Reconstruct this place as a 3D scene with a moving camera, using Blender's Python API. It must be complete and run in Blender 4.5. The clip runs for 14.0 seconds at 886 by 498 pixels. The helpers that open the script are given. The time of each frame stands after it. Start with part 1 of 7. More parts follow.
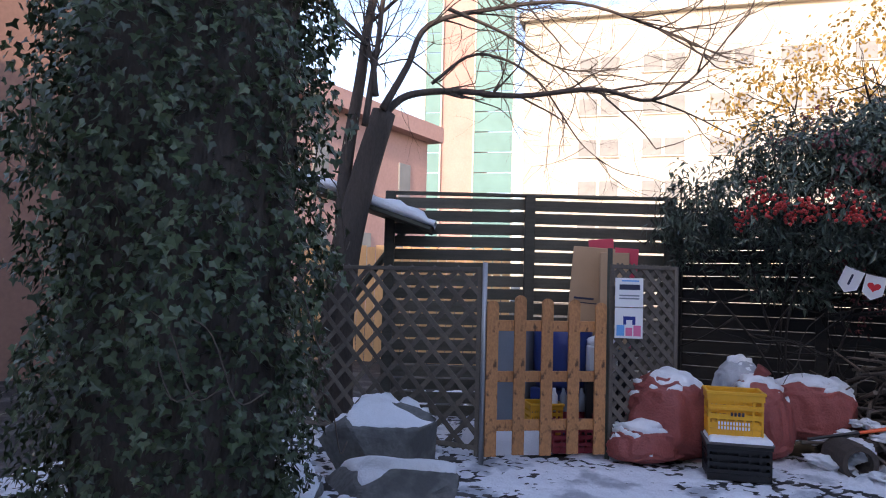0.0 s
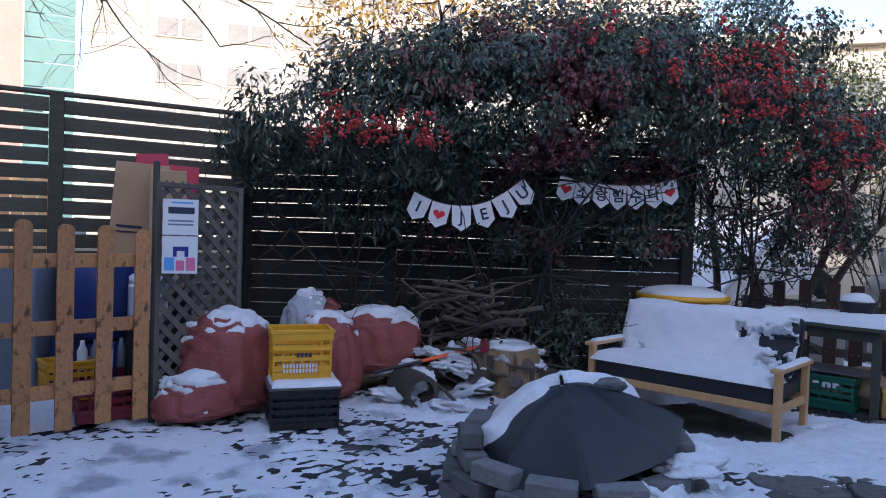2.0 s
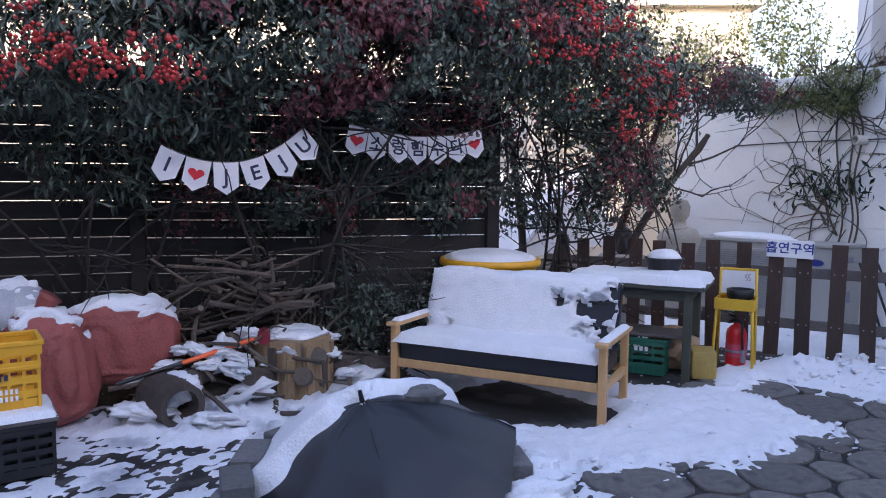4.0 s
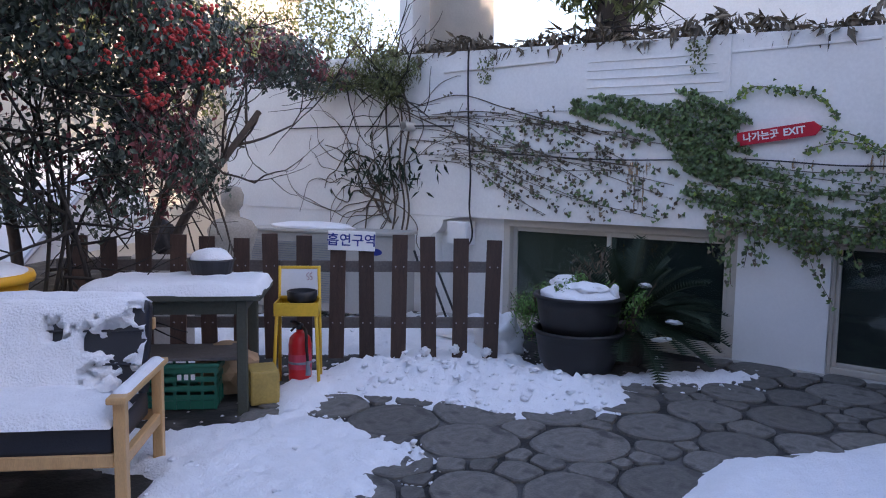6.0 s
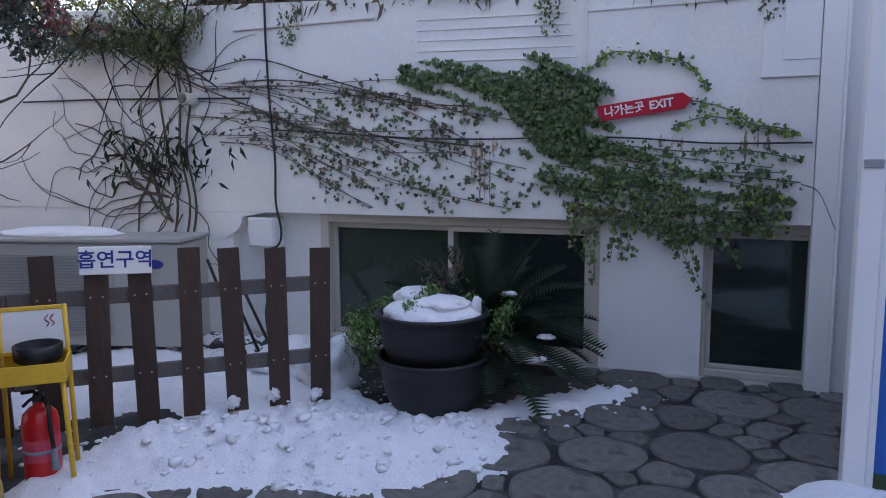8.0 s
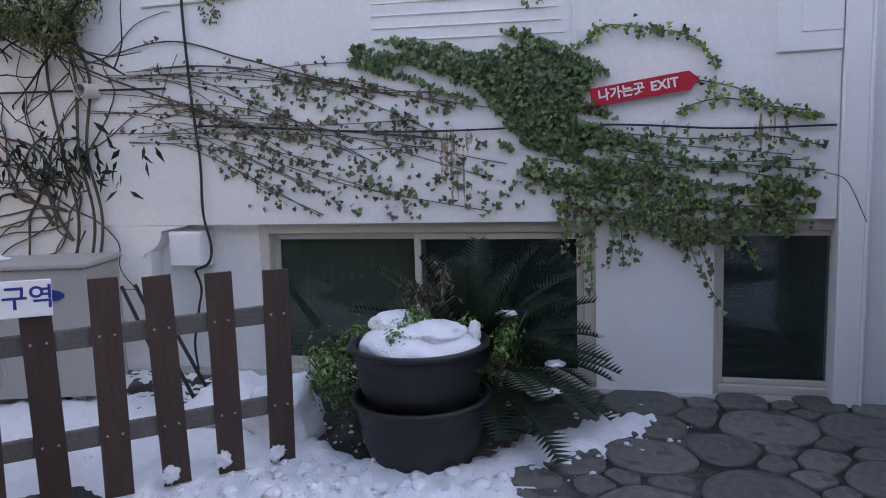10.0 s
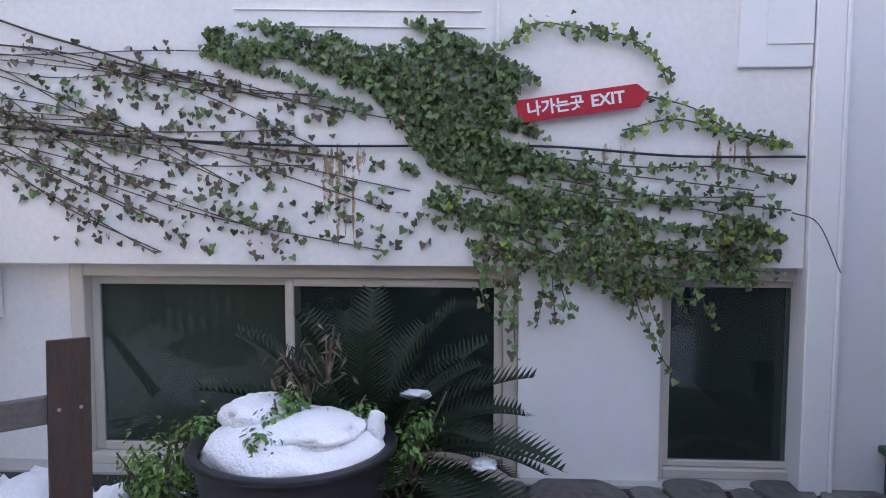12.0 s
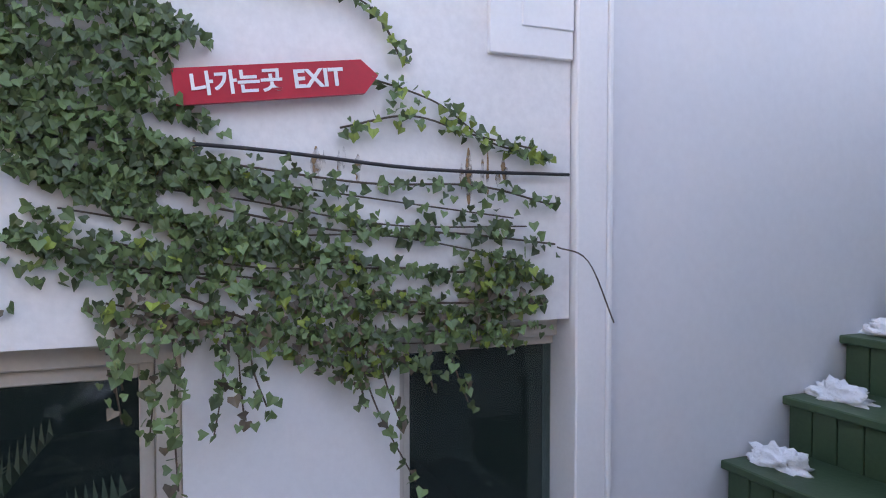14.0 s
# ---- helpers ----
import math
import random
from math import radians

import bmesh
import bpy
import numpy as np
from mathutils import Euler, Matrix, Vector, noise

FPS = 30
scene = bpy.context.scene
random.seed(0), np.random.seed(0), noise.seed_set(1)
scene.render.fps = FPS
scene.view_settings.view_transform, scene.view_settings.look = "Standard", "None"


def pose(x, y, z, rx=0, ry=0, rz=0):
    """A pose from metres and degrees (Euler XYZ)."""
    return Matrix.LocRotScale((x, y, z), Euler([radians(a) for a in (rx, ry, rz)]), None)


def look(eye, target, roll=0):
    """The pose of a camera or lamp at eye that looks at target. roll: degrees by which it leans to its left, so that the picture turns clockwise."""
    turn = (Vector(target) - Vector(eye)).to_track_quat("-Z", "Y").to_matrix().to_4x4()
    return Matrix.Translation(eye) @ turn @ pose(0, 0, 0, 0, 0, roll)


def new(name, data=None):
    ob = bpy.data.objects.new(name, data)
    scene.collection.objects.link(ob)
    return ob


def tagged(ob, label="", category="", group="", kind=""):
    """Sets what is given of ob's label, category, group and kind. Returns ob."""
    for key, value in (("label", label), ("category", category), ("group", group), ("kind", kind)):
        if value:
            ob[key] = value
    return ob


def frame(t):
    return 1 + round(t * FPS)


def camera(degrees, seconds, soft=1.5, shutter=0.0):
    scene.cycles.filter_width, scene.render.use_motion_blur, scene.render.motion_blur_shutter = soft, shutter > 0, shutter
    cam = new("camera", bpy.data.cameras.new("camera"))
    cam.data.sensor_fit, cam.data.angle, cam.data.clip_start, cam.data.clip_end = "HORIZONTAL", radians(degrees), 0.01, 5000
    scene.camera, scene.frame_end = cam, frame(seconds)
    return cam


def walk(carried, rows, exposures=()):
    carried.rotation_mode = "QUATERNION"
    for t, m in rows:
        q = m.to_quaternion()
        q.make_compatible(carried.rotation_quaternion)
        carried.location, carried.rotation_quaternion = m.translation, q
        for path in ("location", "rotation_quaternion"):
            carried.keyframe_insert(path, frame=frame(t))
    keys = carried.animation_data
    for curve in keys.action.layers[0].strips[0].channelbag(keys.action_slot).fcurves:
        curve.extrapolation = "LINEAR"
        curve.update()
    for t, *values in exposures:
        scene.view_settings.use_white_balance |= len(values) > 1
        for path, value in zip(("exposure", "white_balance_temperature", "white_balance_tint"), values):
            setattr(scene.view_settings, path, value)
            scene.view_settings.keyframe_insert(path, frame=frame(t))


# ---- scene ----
cam = camera(63.3, 14.0, 1.05)
PATH = [
    (0, (1.271, -0.188, 1.497), (0.25, 1.53, 1.58), 1.5),
    (0.5, (1.191, 0.098, 1.433), (0.493, 1.972, 1.481), 1.1),
    (1, (1.124, 0.319, 1.392), (0.603, 2.25, 1.365), 0.7),
    (1.5, (1.192, 0.632, 1.376), (0.893, 2.609, 1.315), 1.1),
    (2, (1.193, 0.905, 1.404), (1.244, 2.903, 1.347), 1.9),
    (2.2, (1.208, 1.054, 1.408), (1.423, 3.043, 1.374), 2.2),
    (4.3, (1.482, 2.12, 1.436), (2.241, 3.961, 1.249), 0.7),
    (4.5, (1.552, 2.244, 1.428), (2.457, 4.019, 1.25), 1.1),
    (5, (1.686, 2.475, 1.415), (2.872, 4.076, 1.237), 1.8),
    (5.5, (1.946, 2.66, 1.469), (3.332, 4.091, 1.29), 1.9),
    (6, (2.17, 2.865, 1.424), (3.734, 4.098, 1.237), 0.8),
    (6.5, (2.39, 3.133, 1.432), (4.103, 4.141, 1.207), -0.0),
    (7, (2.674, 3.328, 1.461), (4.464, 4.188, 1.222), 0.1),
    (7.5, (2.942, 3.491, 1.469), (4.756, 4.296, 1.224), 0.3),
    (8, (3.134, 3.747, 1.485), (4.977, 4.484, 1.239), -0.4),
    (8.2, (3.197, 3.84, 1.476), (5.044, 4.564, 1.228), -0.5),
    (10.3, (3.83, 4.442, 1.465), (5.755, 4.922, 1.212), -1.9),
    (10.5, (3.882, 4.478, 1.463), (5.809, 4.949, 1.21), -1.8),
    (11, (4.164, 4.566, 1.448), (6.105, 4.991, 1.219), -1.5),
    (11.5, (4.438, 4.674, 1.433), (6.398, 5.008, 1.217), -0.9),
    (12, (4.725, 4.722, 1.418), (6.714, 4.855, 1.258), 0.0),
    (12.5, (4.983, 4.72, 1.422), (6.977, 4.75, 1.271), 0.0),
    (13, (5.309, 4.64, 1.403), (7.297, 4.453, 1.299), 0.4),
    (13.5, (5.649, 4.699, 1.386), (7.58, 4.18, 1.331), 0.3),
    (14, (5.946, 4.683, 1.399), (7.792, 3.916, 1.331), -0.0),
]
walk(cam, [(t, look(eye, target, roll)) for t, eye, target, roll in PATH],
     exposures=((0, 1.6, 6700, 24), (1.5, 1.5, 5950, 20), (4.5, 2.2, 6800, 26), (7, 1.85, 6900, 25), (10.5, 2.32, 7800, 24), (12, 2.7, 7900, 25), (14, 2.88, 8000, 26)))

# ---- world and light ----
world = bpy.data.worlds.new("world")
scene.world = world
world.use_nodes = True
wt = world.node_tree
sky = wt.nodes.new("ShaderNodeTexSky")
sky.sky_type, sky.sun_disc = 'NISHITA', False
SUN_EL, SUN_AZ = 22.0, 168.0   # azimuth clockwise from +y
sky.sun_elevation, sky.sun_rotation = radians(SUN_EL), radians(SUN_AZ)
wt.links.new(sky.outputs[0], wt.nodes["Background"].inputs[0])
wt.nodes["Background"].inputs[1].default_value = 0.15
sun = new("sun", bpy.data.lights.new("sun", 'SUN'))
sun.data.energy, sun.data.angle, sun.data.color = 1.7, radians(0.6), (1.0, 0.86, 0.66)
sd = Vector((math.sin(radians(SUN_AZ)) * math.cos(radians(SUN_EL)), math.cos(radians(SUN_AZ)) * math.cos(radians(SUN_EL)), math.sin(radians(SUN_EL))))
sun.matrix_world = look(sd * 50, (0, 0, 0))


# ---- materials ----
def material(name, color, rough=0.7, metal=0.0, vary=0.15, scale=6.0, fine=60.0, bump=0.2, dark=None, dark_at=0.0, island=0.0, rand=0.0, stretch=(1, 1, 1), trans=0.0, spec=0.5):
    """Base colour with two scales of noise, optional second colour in patches, and fine relief."""
    m = bpy.data.materials.new(name)
    m.use_nodes = True
    t = m.node_tree
    n, l = t.nodes, t.links
    b = n["Principled BSDF"]
    b.inputs["Roughness"].default_value, b.inputs["Metallic"].default_value = rough, metal
    b.inputs["Specular IOR Level"].default_value = spec
    co = n.new("ShaderNodeTexCoord")
    mp = n.new("ShaderNodeMapping")
    mp.inputs["Scale"].default_value = stretch
    l.new(co.outputs["Object"], mp.inputs[0])
    big, small = n.new("ShaderNodeTexNoise"), n.new("ShaderNodeTexNoise")
    for nd, sc in ((big, scale), (small, fine)):
        nd.inputs["Scale"].default_value, nd.inputs["Detail"].default_value = sc, 5
        l.new(mp.outputs[0], nd.inputs[0])
    add = n.new("ShaderNodeMath")
    add.operation = 'ADD'
    l.new(big.outputs[0], add.inputs[0]), l.new(small.outputs[0], add.inputs[1])
    mr = n.new("ShaderNodeMapRange")
    mr.inputs[1].default_value, mr.inputs[2].default_value = 0.6, 1.4
    mr.inputs[3].default_value, mr.inputs[4].default_value = 1 - vary, 1 + vary
    l.new(add.outputs[0], mr.inputs[0])
    val = mr.outputs[0]
    if island or rand:
        src = n.new("ShaderNodeNewGeometry").outputs["Random Per Island"] if island else n.new("ShaderNodeObjectInfo").outputs["Random"]
        k = island or rand
        mr2 = n.new("ShaderNodeMapRange")
        mr2.inputs[3].default_value, mr2.inputs[4].default_value = 1 - k, 1 + k
        l.new(src, mr2.inputs[0])
        mu = n.new("ShaderNodeMath")
        mu.operation = 'MULTIPLY'
        l.new(val, mu.inputs[0]), l.new(mr2.outputs[0], mu.inputs[1])
        val = mu.outputs[0]
    hs = n.new("ShaderNodeHueSaturation")
    hs.inputs["Color"].default_value = (*color, 1)
    l.new(val, hs.inputs["Value"])
    out = hs.outputs[0]
    if dark:
        r = n.new("ShaderNodeMapRange")
        r.inputs[1].default_value, r.inputs[2].default_value = 0.5 + dark_at, 0.62 + dark_at
        l.new(big.outputs[0], r.inputs[0])
        mx = n.new("ShaderNodeMixRGB")
        mx.inputs[2].default_value = (*dark, 1)
        l.new(r.outputs[0], mx.inputs[0]), l.new(out, mx.inputs[1])
        out = mx.outputs[0]
    l.new(out, b.inputs["Base Color"])
    if bump:
        bp = n.new("ShaderNodeBump")
        bp.inputs["Strength"].default_value, bp.inputs["Distance"].default_value = bump, 0.01
        l.new(add.outputs[0], bp.inputs["Height"]), l.new(bp.outputs[0], b.inputs["Normal"])
    if trans:
        tr = n.new("ShaderNodeBsdfTranslucent")
        l.new(out, tr.inputs[0])
        ms = n.new("ShaderNodeMixShader")
        ms.inputs[0].default_value = trans
        l.new(b.outputs[0], ms.inputs[1]), l.new(tr.outputs[0], ms.inputs[2])
        l.new(ms.outputs[0], n["Material Output"].inputs[0])
    return m


SNOW = material("snow", (0.84, 0.85, 0.87), 0.6, vary=0.06, scale=14, fine=90, bump=0.9)
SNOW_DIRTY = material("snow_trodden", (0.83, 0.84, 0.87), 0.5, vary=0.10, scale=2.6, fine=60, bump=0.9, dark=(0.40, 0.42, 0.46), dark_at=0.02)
EARTH = material("wet_earth", (0.020, 0.019, 0.018), 0.75, vary=0.4, scale=3, fine=40, bump=0.6, dark=(0.09, 0.085, 0.08))
STONE = material("paving_stone", (0.145, 0.136, 0.122), 0.75, vary=0.3, scale=7, fine=70, bump=0.4, rand=0.25, dark=(0.075, 0.07, 0.063), dark_at=0.05)
ROCK = material("rock", (0.15, 0.148, 0.14), 0.85, vary=0.35, scale=4, fine=30, bump=0.8, dark=(0.09, 0.09, 0.085))
PLASTER = material("white_plaster", (0.80, 0.785, 0.76), 0.8, vary=0.08, scale=1.6, fine=40, bump=0.12)
WHITE = material("white_paint", (0.80, 0.80, 0.79), 0.45, vary=0.04, scale=3, fine=50, bump=0.06)
PANELWHITE = material("white_panel", (0.70, 0.70, 0.71), 0.5, vary=0.04, scale=0.8, fine=30, bump=0.04)
FRAME_W = material("window_frame_ivory", (0.54, 0.50, 0.44), 0.5, vary=0.07, scale=4, fine=60, bump=0.06)
SLAT = material("weathered_fence_wood", (0.085, 0.08, 0.062), 0.85, vary=0.35, scale=3, fine=50, bump=0.35, stretch=(1, 1, 9), rand=0.22)
rings = STONE.node_tree.nodes.new("ShaderNodeTexWave")     # growth rings of the log-slice pavers
rings.wave_type, rings.rings_direction = 'RINGS', 'Z'
rings.inputs["Scale"].default_value, rings.inputs["Distortion"].default_value, rings.inputs["Detail"].default_value = 4.0, 12.0, 4.0
for lk in STONE.node_tree.links:
    if lk.to_socket.name == "Base Color":
        src_ = lk.from_socket
ring_mix = STONE.node_tree.nodes.new("ShaderNodeMixRGB")
ring_mix.blend_type, ring_mix.inputs[0].default_value = 'MULTIPLY', 0.17
STONE.node_tree.links.new(STONE.node_tree.nodes["Texture Coordinate"].outputs["Object"], rings.inputs[0])
STONE.node_tree.links.new(src_, ring_mix.inputs[1])
STONE.node_tree.links.new(rings.outputs[0], ring_mix.inputs[2])
STONE.node_tree.links.new(ring_mix.outputs[0], STONE.node_tree.nodes["Principled BSDF"].inputs["Base Color"])
# fence wood again, in a near-black tone for the second fence
SLATDARK = material("near_black_fence_wood", (0.022, 0.020, 0.018), 0.8, vary=0.35, scale=3, fine=50, bump=0.35, stretch=(1, 1, 9), rand=0.25)
LATTICE = material("grey_lattice_wood", (0.125, 0.105, 0.085), 0.85, vary=0.3, scale=6, fine=60, bump=0.3, rand=0.2)
GATE = material("scorched_pine", (0.47, 0.21, 0.078), 0.6, vary=0.3, scale=9, fine=30, bump=0.25, stretch=(2.2, 2.2, 1.3), rand=0.1, dark=(0.10, 0.045, 0.02), dark_at=0.05)
PICKET = material("dark_brown_stain", (0.058, 0.032, 0.024), 0.65, vary=0.45, scale=5, fine=60, bump=0.3, stretch=(6, 6, 0.7), rand=0.25)
RAILWOOD = material("grey_rail_wood", (0.12, 0.105, 0.098), 0.8, vary=0.3, scale=6, fine=60, bump=0.3)
BARK = material("bark", (0.072, 0.056, 0.046), 0.9, vary=0.35, scale=9, fine=60, bump=0.9, stretch=(1, 1, 0.3))
TWIG = material("vine_stem", (0.10, 0.075, 0.055), 0.85, vary=0.3, scale=20, fine=90, bump=0.3)
# darker copy of the bark: shade inside the hedge is put into its colour
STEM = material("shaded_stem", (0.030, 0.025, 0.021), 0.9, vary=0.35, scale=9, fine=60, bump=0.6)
BRUSH = material("cut_branches", (0.11, 0.085, 0.066), 0.85, vary=0.35, scale=9, fine=60, bump=0.5, rand=0.35)
STUMPWOOD = material("stump_wood", (0.34, 0.22, 0.12), 0.8, vary=0.35, scale=5, fine=40, bump=0.7, stretch=(4, 4, 0.5), dark=(0.1, 0.07, 0.045), dark_at=0.07)
IVY = material("ivy_leaf", (0.060, 0.085, 0.040), 0.34, vary=0.2, scale=3, fine=50, bump=0.15, island=0.6, trans=0.12)
IVYWALL = material("creeper_leaf", (0.104, 0.165, 0.060), 0.42, vary=0.2, scale=2.5, fine=50, bump=0.15, island=0.6, trans=0.2)
IVYYOUNG = material("young_creeper_leaf", (0.24, 0.32, 0.06), 0.45, vary=0.2, scale=2.5, fine=50, bump=0.15, island=0.35, trans=0.25)
IVYDRY = material("withered_creeper_leaf", (0.115, 0.09, 0.06), 0.7, vary=0.3, scale=4, fine=50, bump=0.15, island=0.5)
BUSH = material("evergreen_leaf", (0.060, 0.085, 0.062), 0.34, vary=0.2, scale=2, fine=50, bump=0.1, island=0.6, trans=0.1)
BUSHLIGHT = material("pale_shrub_leaf", (0.13, 0.15, 0.055), 0.5, vary=0.2, scale=2, fine=50, bump=0.1, island=0.5, trans=0.3)
BUSHRED = material("reddened_leaf", (0.16, 0.045, 0.05), 0.45, vary=0.2, scale=2, fine=50, bump=0.1, island=0.5, trans=0.15)
BERRY = material("red_berry", (0.45, 0.04, 0.035), 0.4, vary=0.15, scale=9, fine=50, bump=0.0, island=0.25)
CYCAD = material("cycad_leaf", (0.014, 0.028, 0.014), 0.6, spec=0.25, vary=0.2, scale=5, fine=60, bump=0.1, island=0.3)
HERB = material("fresh_herb_leaf", (0.10, 0.22, 0.05), 0.5, vary=0.2, scale=5, fine=60, bump=0.1, island=0.35, trans=0.2)
SACK = material("red_woven_sack", (0.31, 0.075, 0.062), 0.55, vary=0.2, scale=11, fine=60, bump=1.0, rand=0.06)
SACKGREY = material("grey_sack", (0.42, 0.44, 0.47), 0.6, vary=0.2, scale=6, fine=80, bump=0.3)
YELLOW = material("yellow_plastic", (0.80, 0.40, 0.025), 0.4, vary=0.07, scale=6, fine=60, bump=0.05)
OLDYELLOW = material("aged_yellow_plastic", (0.42, 0.29, 0.08), 0.55, vary=0.2, scale=9, fine=60, bump=0.1)
YELLOWMETAL = material("yellow_painted_metal", (0.70, 0.42, 0.03), 0.4, vary=0.12, scale=9, fine=60, bump=0.05, dark=(0.5, 0.3, 0.05), dark_at=0.15)
BLACK = material("black_plastic", (0.010, 0.010, 0.011), 0.45, vary=0.2, scale=6, fine=60, bump=0.08)
TUB = material("charcoal_rubber_tub", (0.013, 0.013, 0.015), 0.5, vary=0.2, scale=5, fine=70, bump=0.1)
DKRED = material("dark_red_plastic", (0.24, 0.02, 0.03), 0.45, vary=0.1, scale=6, fine=60, bump=0.05)
BLUETUB = material("dark_blue_plastic", (0.015, 0.035, 0.16), 0.4, vary=0.1, scale=5, fine=60, bump=0.05)
GREYBIN = material("grey_plastic", (0.20, 0.23, 0.27), 0.45, vary=0.1, scale=5, fine=60, bump=0.05)
GREENCRATE = material("green_plastic", (0.01, 0.13, 0.085), 0.45, vary=0.12, scale=5, fine=60, bump=0.05)
CARD = material("cardboard", (0.42, 0.28, 0.17), 0.85, vary=0.08, scale=5, fine=80, bump=0.1)
PAPERRED = material("red_board", (0.55, 0.06, 0.10), 0.7, vary=0.05, bump=0.03)
PAPER = material("white_sheet", (0.78, 0.78, 0.78), 0.5, vary=0.03, bump=0.02)
CLOTH = material("white_felt", (0.74, 0.73, 0.74), 0.9, vary=0.05, scale=15, fine=200, bump=0.2)
INK = material("dark_ink", (0.02, 0.025, 0.06), 0.6, vary=0.05, bump=0.0)
BLUEINK = material("blue_ink", (0.01, 0.03, 0.22), 0.5, vary=0.05, bump=0.0)
PINKINK = material("pink_ink", (0.75, 0.18, 0.33), 0.6, vary=0.05, bump=0.0)
SKYINK = material("light_blue_ink", (0.12, 0.38, 0.75), 0.6, vary=0.05, bump=0.0)
REDINK = material("red_felt", (0.65, 0.03, 0.04), 0.8, vary=0.08, bump=0.1)
REDSIGN = material("red_sign_paint", (0.50, 0.008, 0.03), 0.35, vary=0.1, scale=5, fine=60, bump=0.05)
REDEXT = material("red_enamel", (0.55, 0.015, 0.02), 0.28, vary=0.07, bump=0.02)
UMBRELLA = material("charcoal_nylon", (0.020, 0.022, 0.027), 0.42, vary=0.12, scale=4, fine=120, bump=0.12)
BRICKGREY = material("grey_brick", (0.17, 0.165, 0.16), 0.85, vary=0.25, scale=9, fine=60, bump=0.6, rand=0.35)
LEATHER = material("black_leatherette", (0.012, 0.013, 0.02), 0.4, vary=0.15, scale=8, fine=120, bump=0.15)
OAK = material("light_varnished_wood", (0.58, 0.34, 0.15), 0.45, vary=0.15, scale=6, fine=60, bump=0.12, stretch=(5, 1, 1))
TABLE = material("dark_olive_painted_wood", (0.055, 0.06, 0.045), 0.6, vary=0.2, scale=6, fine=60, bump=0.2)
STAIRGREEN = material("green_deck_paint", (0.035, 0.075, 0.035), 0.55, vary=0.2, scale=4, fine=60, bump=0.15, rand=0.12)
BLUE = material("blue_painted_panel", (0.004, 0.11, 0.42), 0.35, vary=0.07, scale=1.5, fine=60, bump=0.03)
ACGREY = material("aged_white_metal", (0.37, 0.365, 0.34), 0.5, vary=0.08, scale=3, fine=60, bump=0.05)
STEEL = material("dull_steel", (0.38, 0.38, 0.39), 0.45, 0.7, vary=0.15, bump=0.08)
DARKMETAL = material("dark_metal", (0.03, 0.03, 0.032), 0.5, 0.5, vary=0.15, bump=0.05)
CABLE = material("black_cable", (0.012, 0.012, 0.014), 0.5, vary=0.1, bump=0.0)
PIPE = material("ivory_pipe", (0.60, 0.56, 0.50), 0.5, vary=0.1, bump=0.03)
ORANGE = material("orange_grip", (0.9, 0.13, 0.03), 0.45, vary=0.05, bump=0.03)
CONCRETE = material("concrete", (0.42, 0.40, 0.37), 0.85, vary=0.15, scale=2, fine=40, bump=0.3)
STATUE = material("weathered_cast_stone", (0.34, 0.32, 0.28), 0.85, vary=0.25, scale=9, fine=60, bump=0.4)
STATUEDARK = material("dark_cast_stone", (0.05, 0.05, 0.055), 0.6, vary=0.25, scale=9, fine=60, bump=0.4)
FACADE = material("cream_facade", (0.56, 0.51, 0.43), 0.8, vary=0.05, scale=0.3, fine=4, bump=0.05)
PINKBRICK = material("pinkish_brick_wall", (0.48, 0.29, 0.25), 0.85, vary=0.12, scale=0.6, fine=9, bump=0.1)
BROWNBRICK = material("brown_brick_wall", (0.24, 0.13, 0.095), 0.85, vary=0.15, scale=1, fine=18, bump=0.2)
FARGLASS = material("green_tinted_glazing", (0.12, 0.25, 0.24), 0.45, spec=0.2, vary=0.15, scale=0.15, fine=1, bump=0.0)
FARWIN = material("far_window_glass", (0.27, 0.27, 0.26), 0.5, spec=0.15, vary=0.2, scale=0.3, fine=2, bump=0.0)
CURTAIN = material("brown_blind", (0.21, 0.165, 0.125), 0.9, vary=0.06, scale=3, fine=40, bump=0.1)
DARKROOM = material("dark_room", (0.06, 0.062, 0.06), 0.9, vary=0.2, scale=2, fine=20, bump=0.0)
TARP = material("white_sheeting", (0.66, 0.67, 0.68), 0.6, vary=0.05, scale=2, fine=30, bump=0.1)


def glass_material():
    m = bpy.data.materials.new("window_glass")
    m.use_nodes = True
    t = m.node_tree
    g, tr, mx, fr = (t.nodes.new(k) for k in ("ShaderNodeBsdfGlossy", "ShaderNodeBsdfTransparent", "ShaderNodeMixShader", "ShaderNodeFresnel"))
    g.inputs["Roughness"].default_value = 0.04
    tr.inputs[0].default_value = (0.66, 0.78, 0.75, 1)
    fr.inputs[0].default_value = 1.5
    t.links.new(fr.outputs[0], mx.inputs[0]), t.links.new(tr.outputs[0], mx.inputs[1]), t.links.new(g.outputs[0], mx.inputs[2])
    df, film_ = t.nodes.new("ShaderNodeBsdfDiffuse"), t.nodes.new("ShaderNodeMixShader")
    df.inputs[0].default_value, film_.inputs[0].default_value = (0.14, 0.20, 0.18, 1), 0.07   # faint even grey-green diffuse film on the pane
    t.links.new(mx.outputs[0], film_.inputs[1]), t.links.new(df.outputs[0], film_.inputs[2])
    t.links.new(film_.outputs[0], t.nodes["Material Output"].inputs[0])
    return m


GLASS = glass_material()


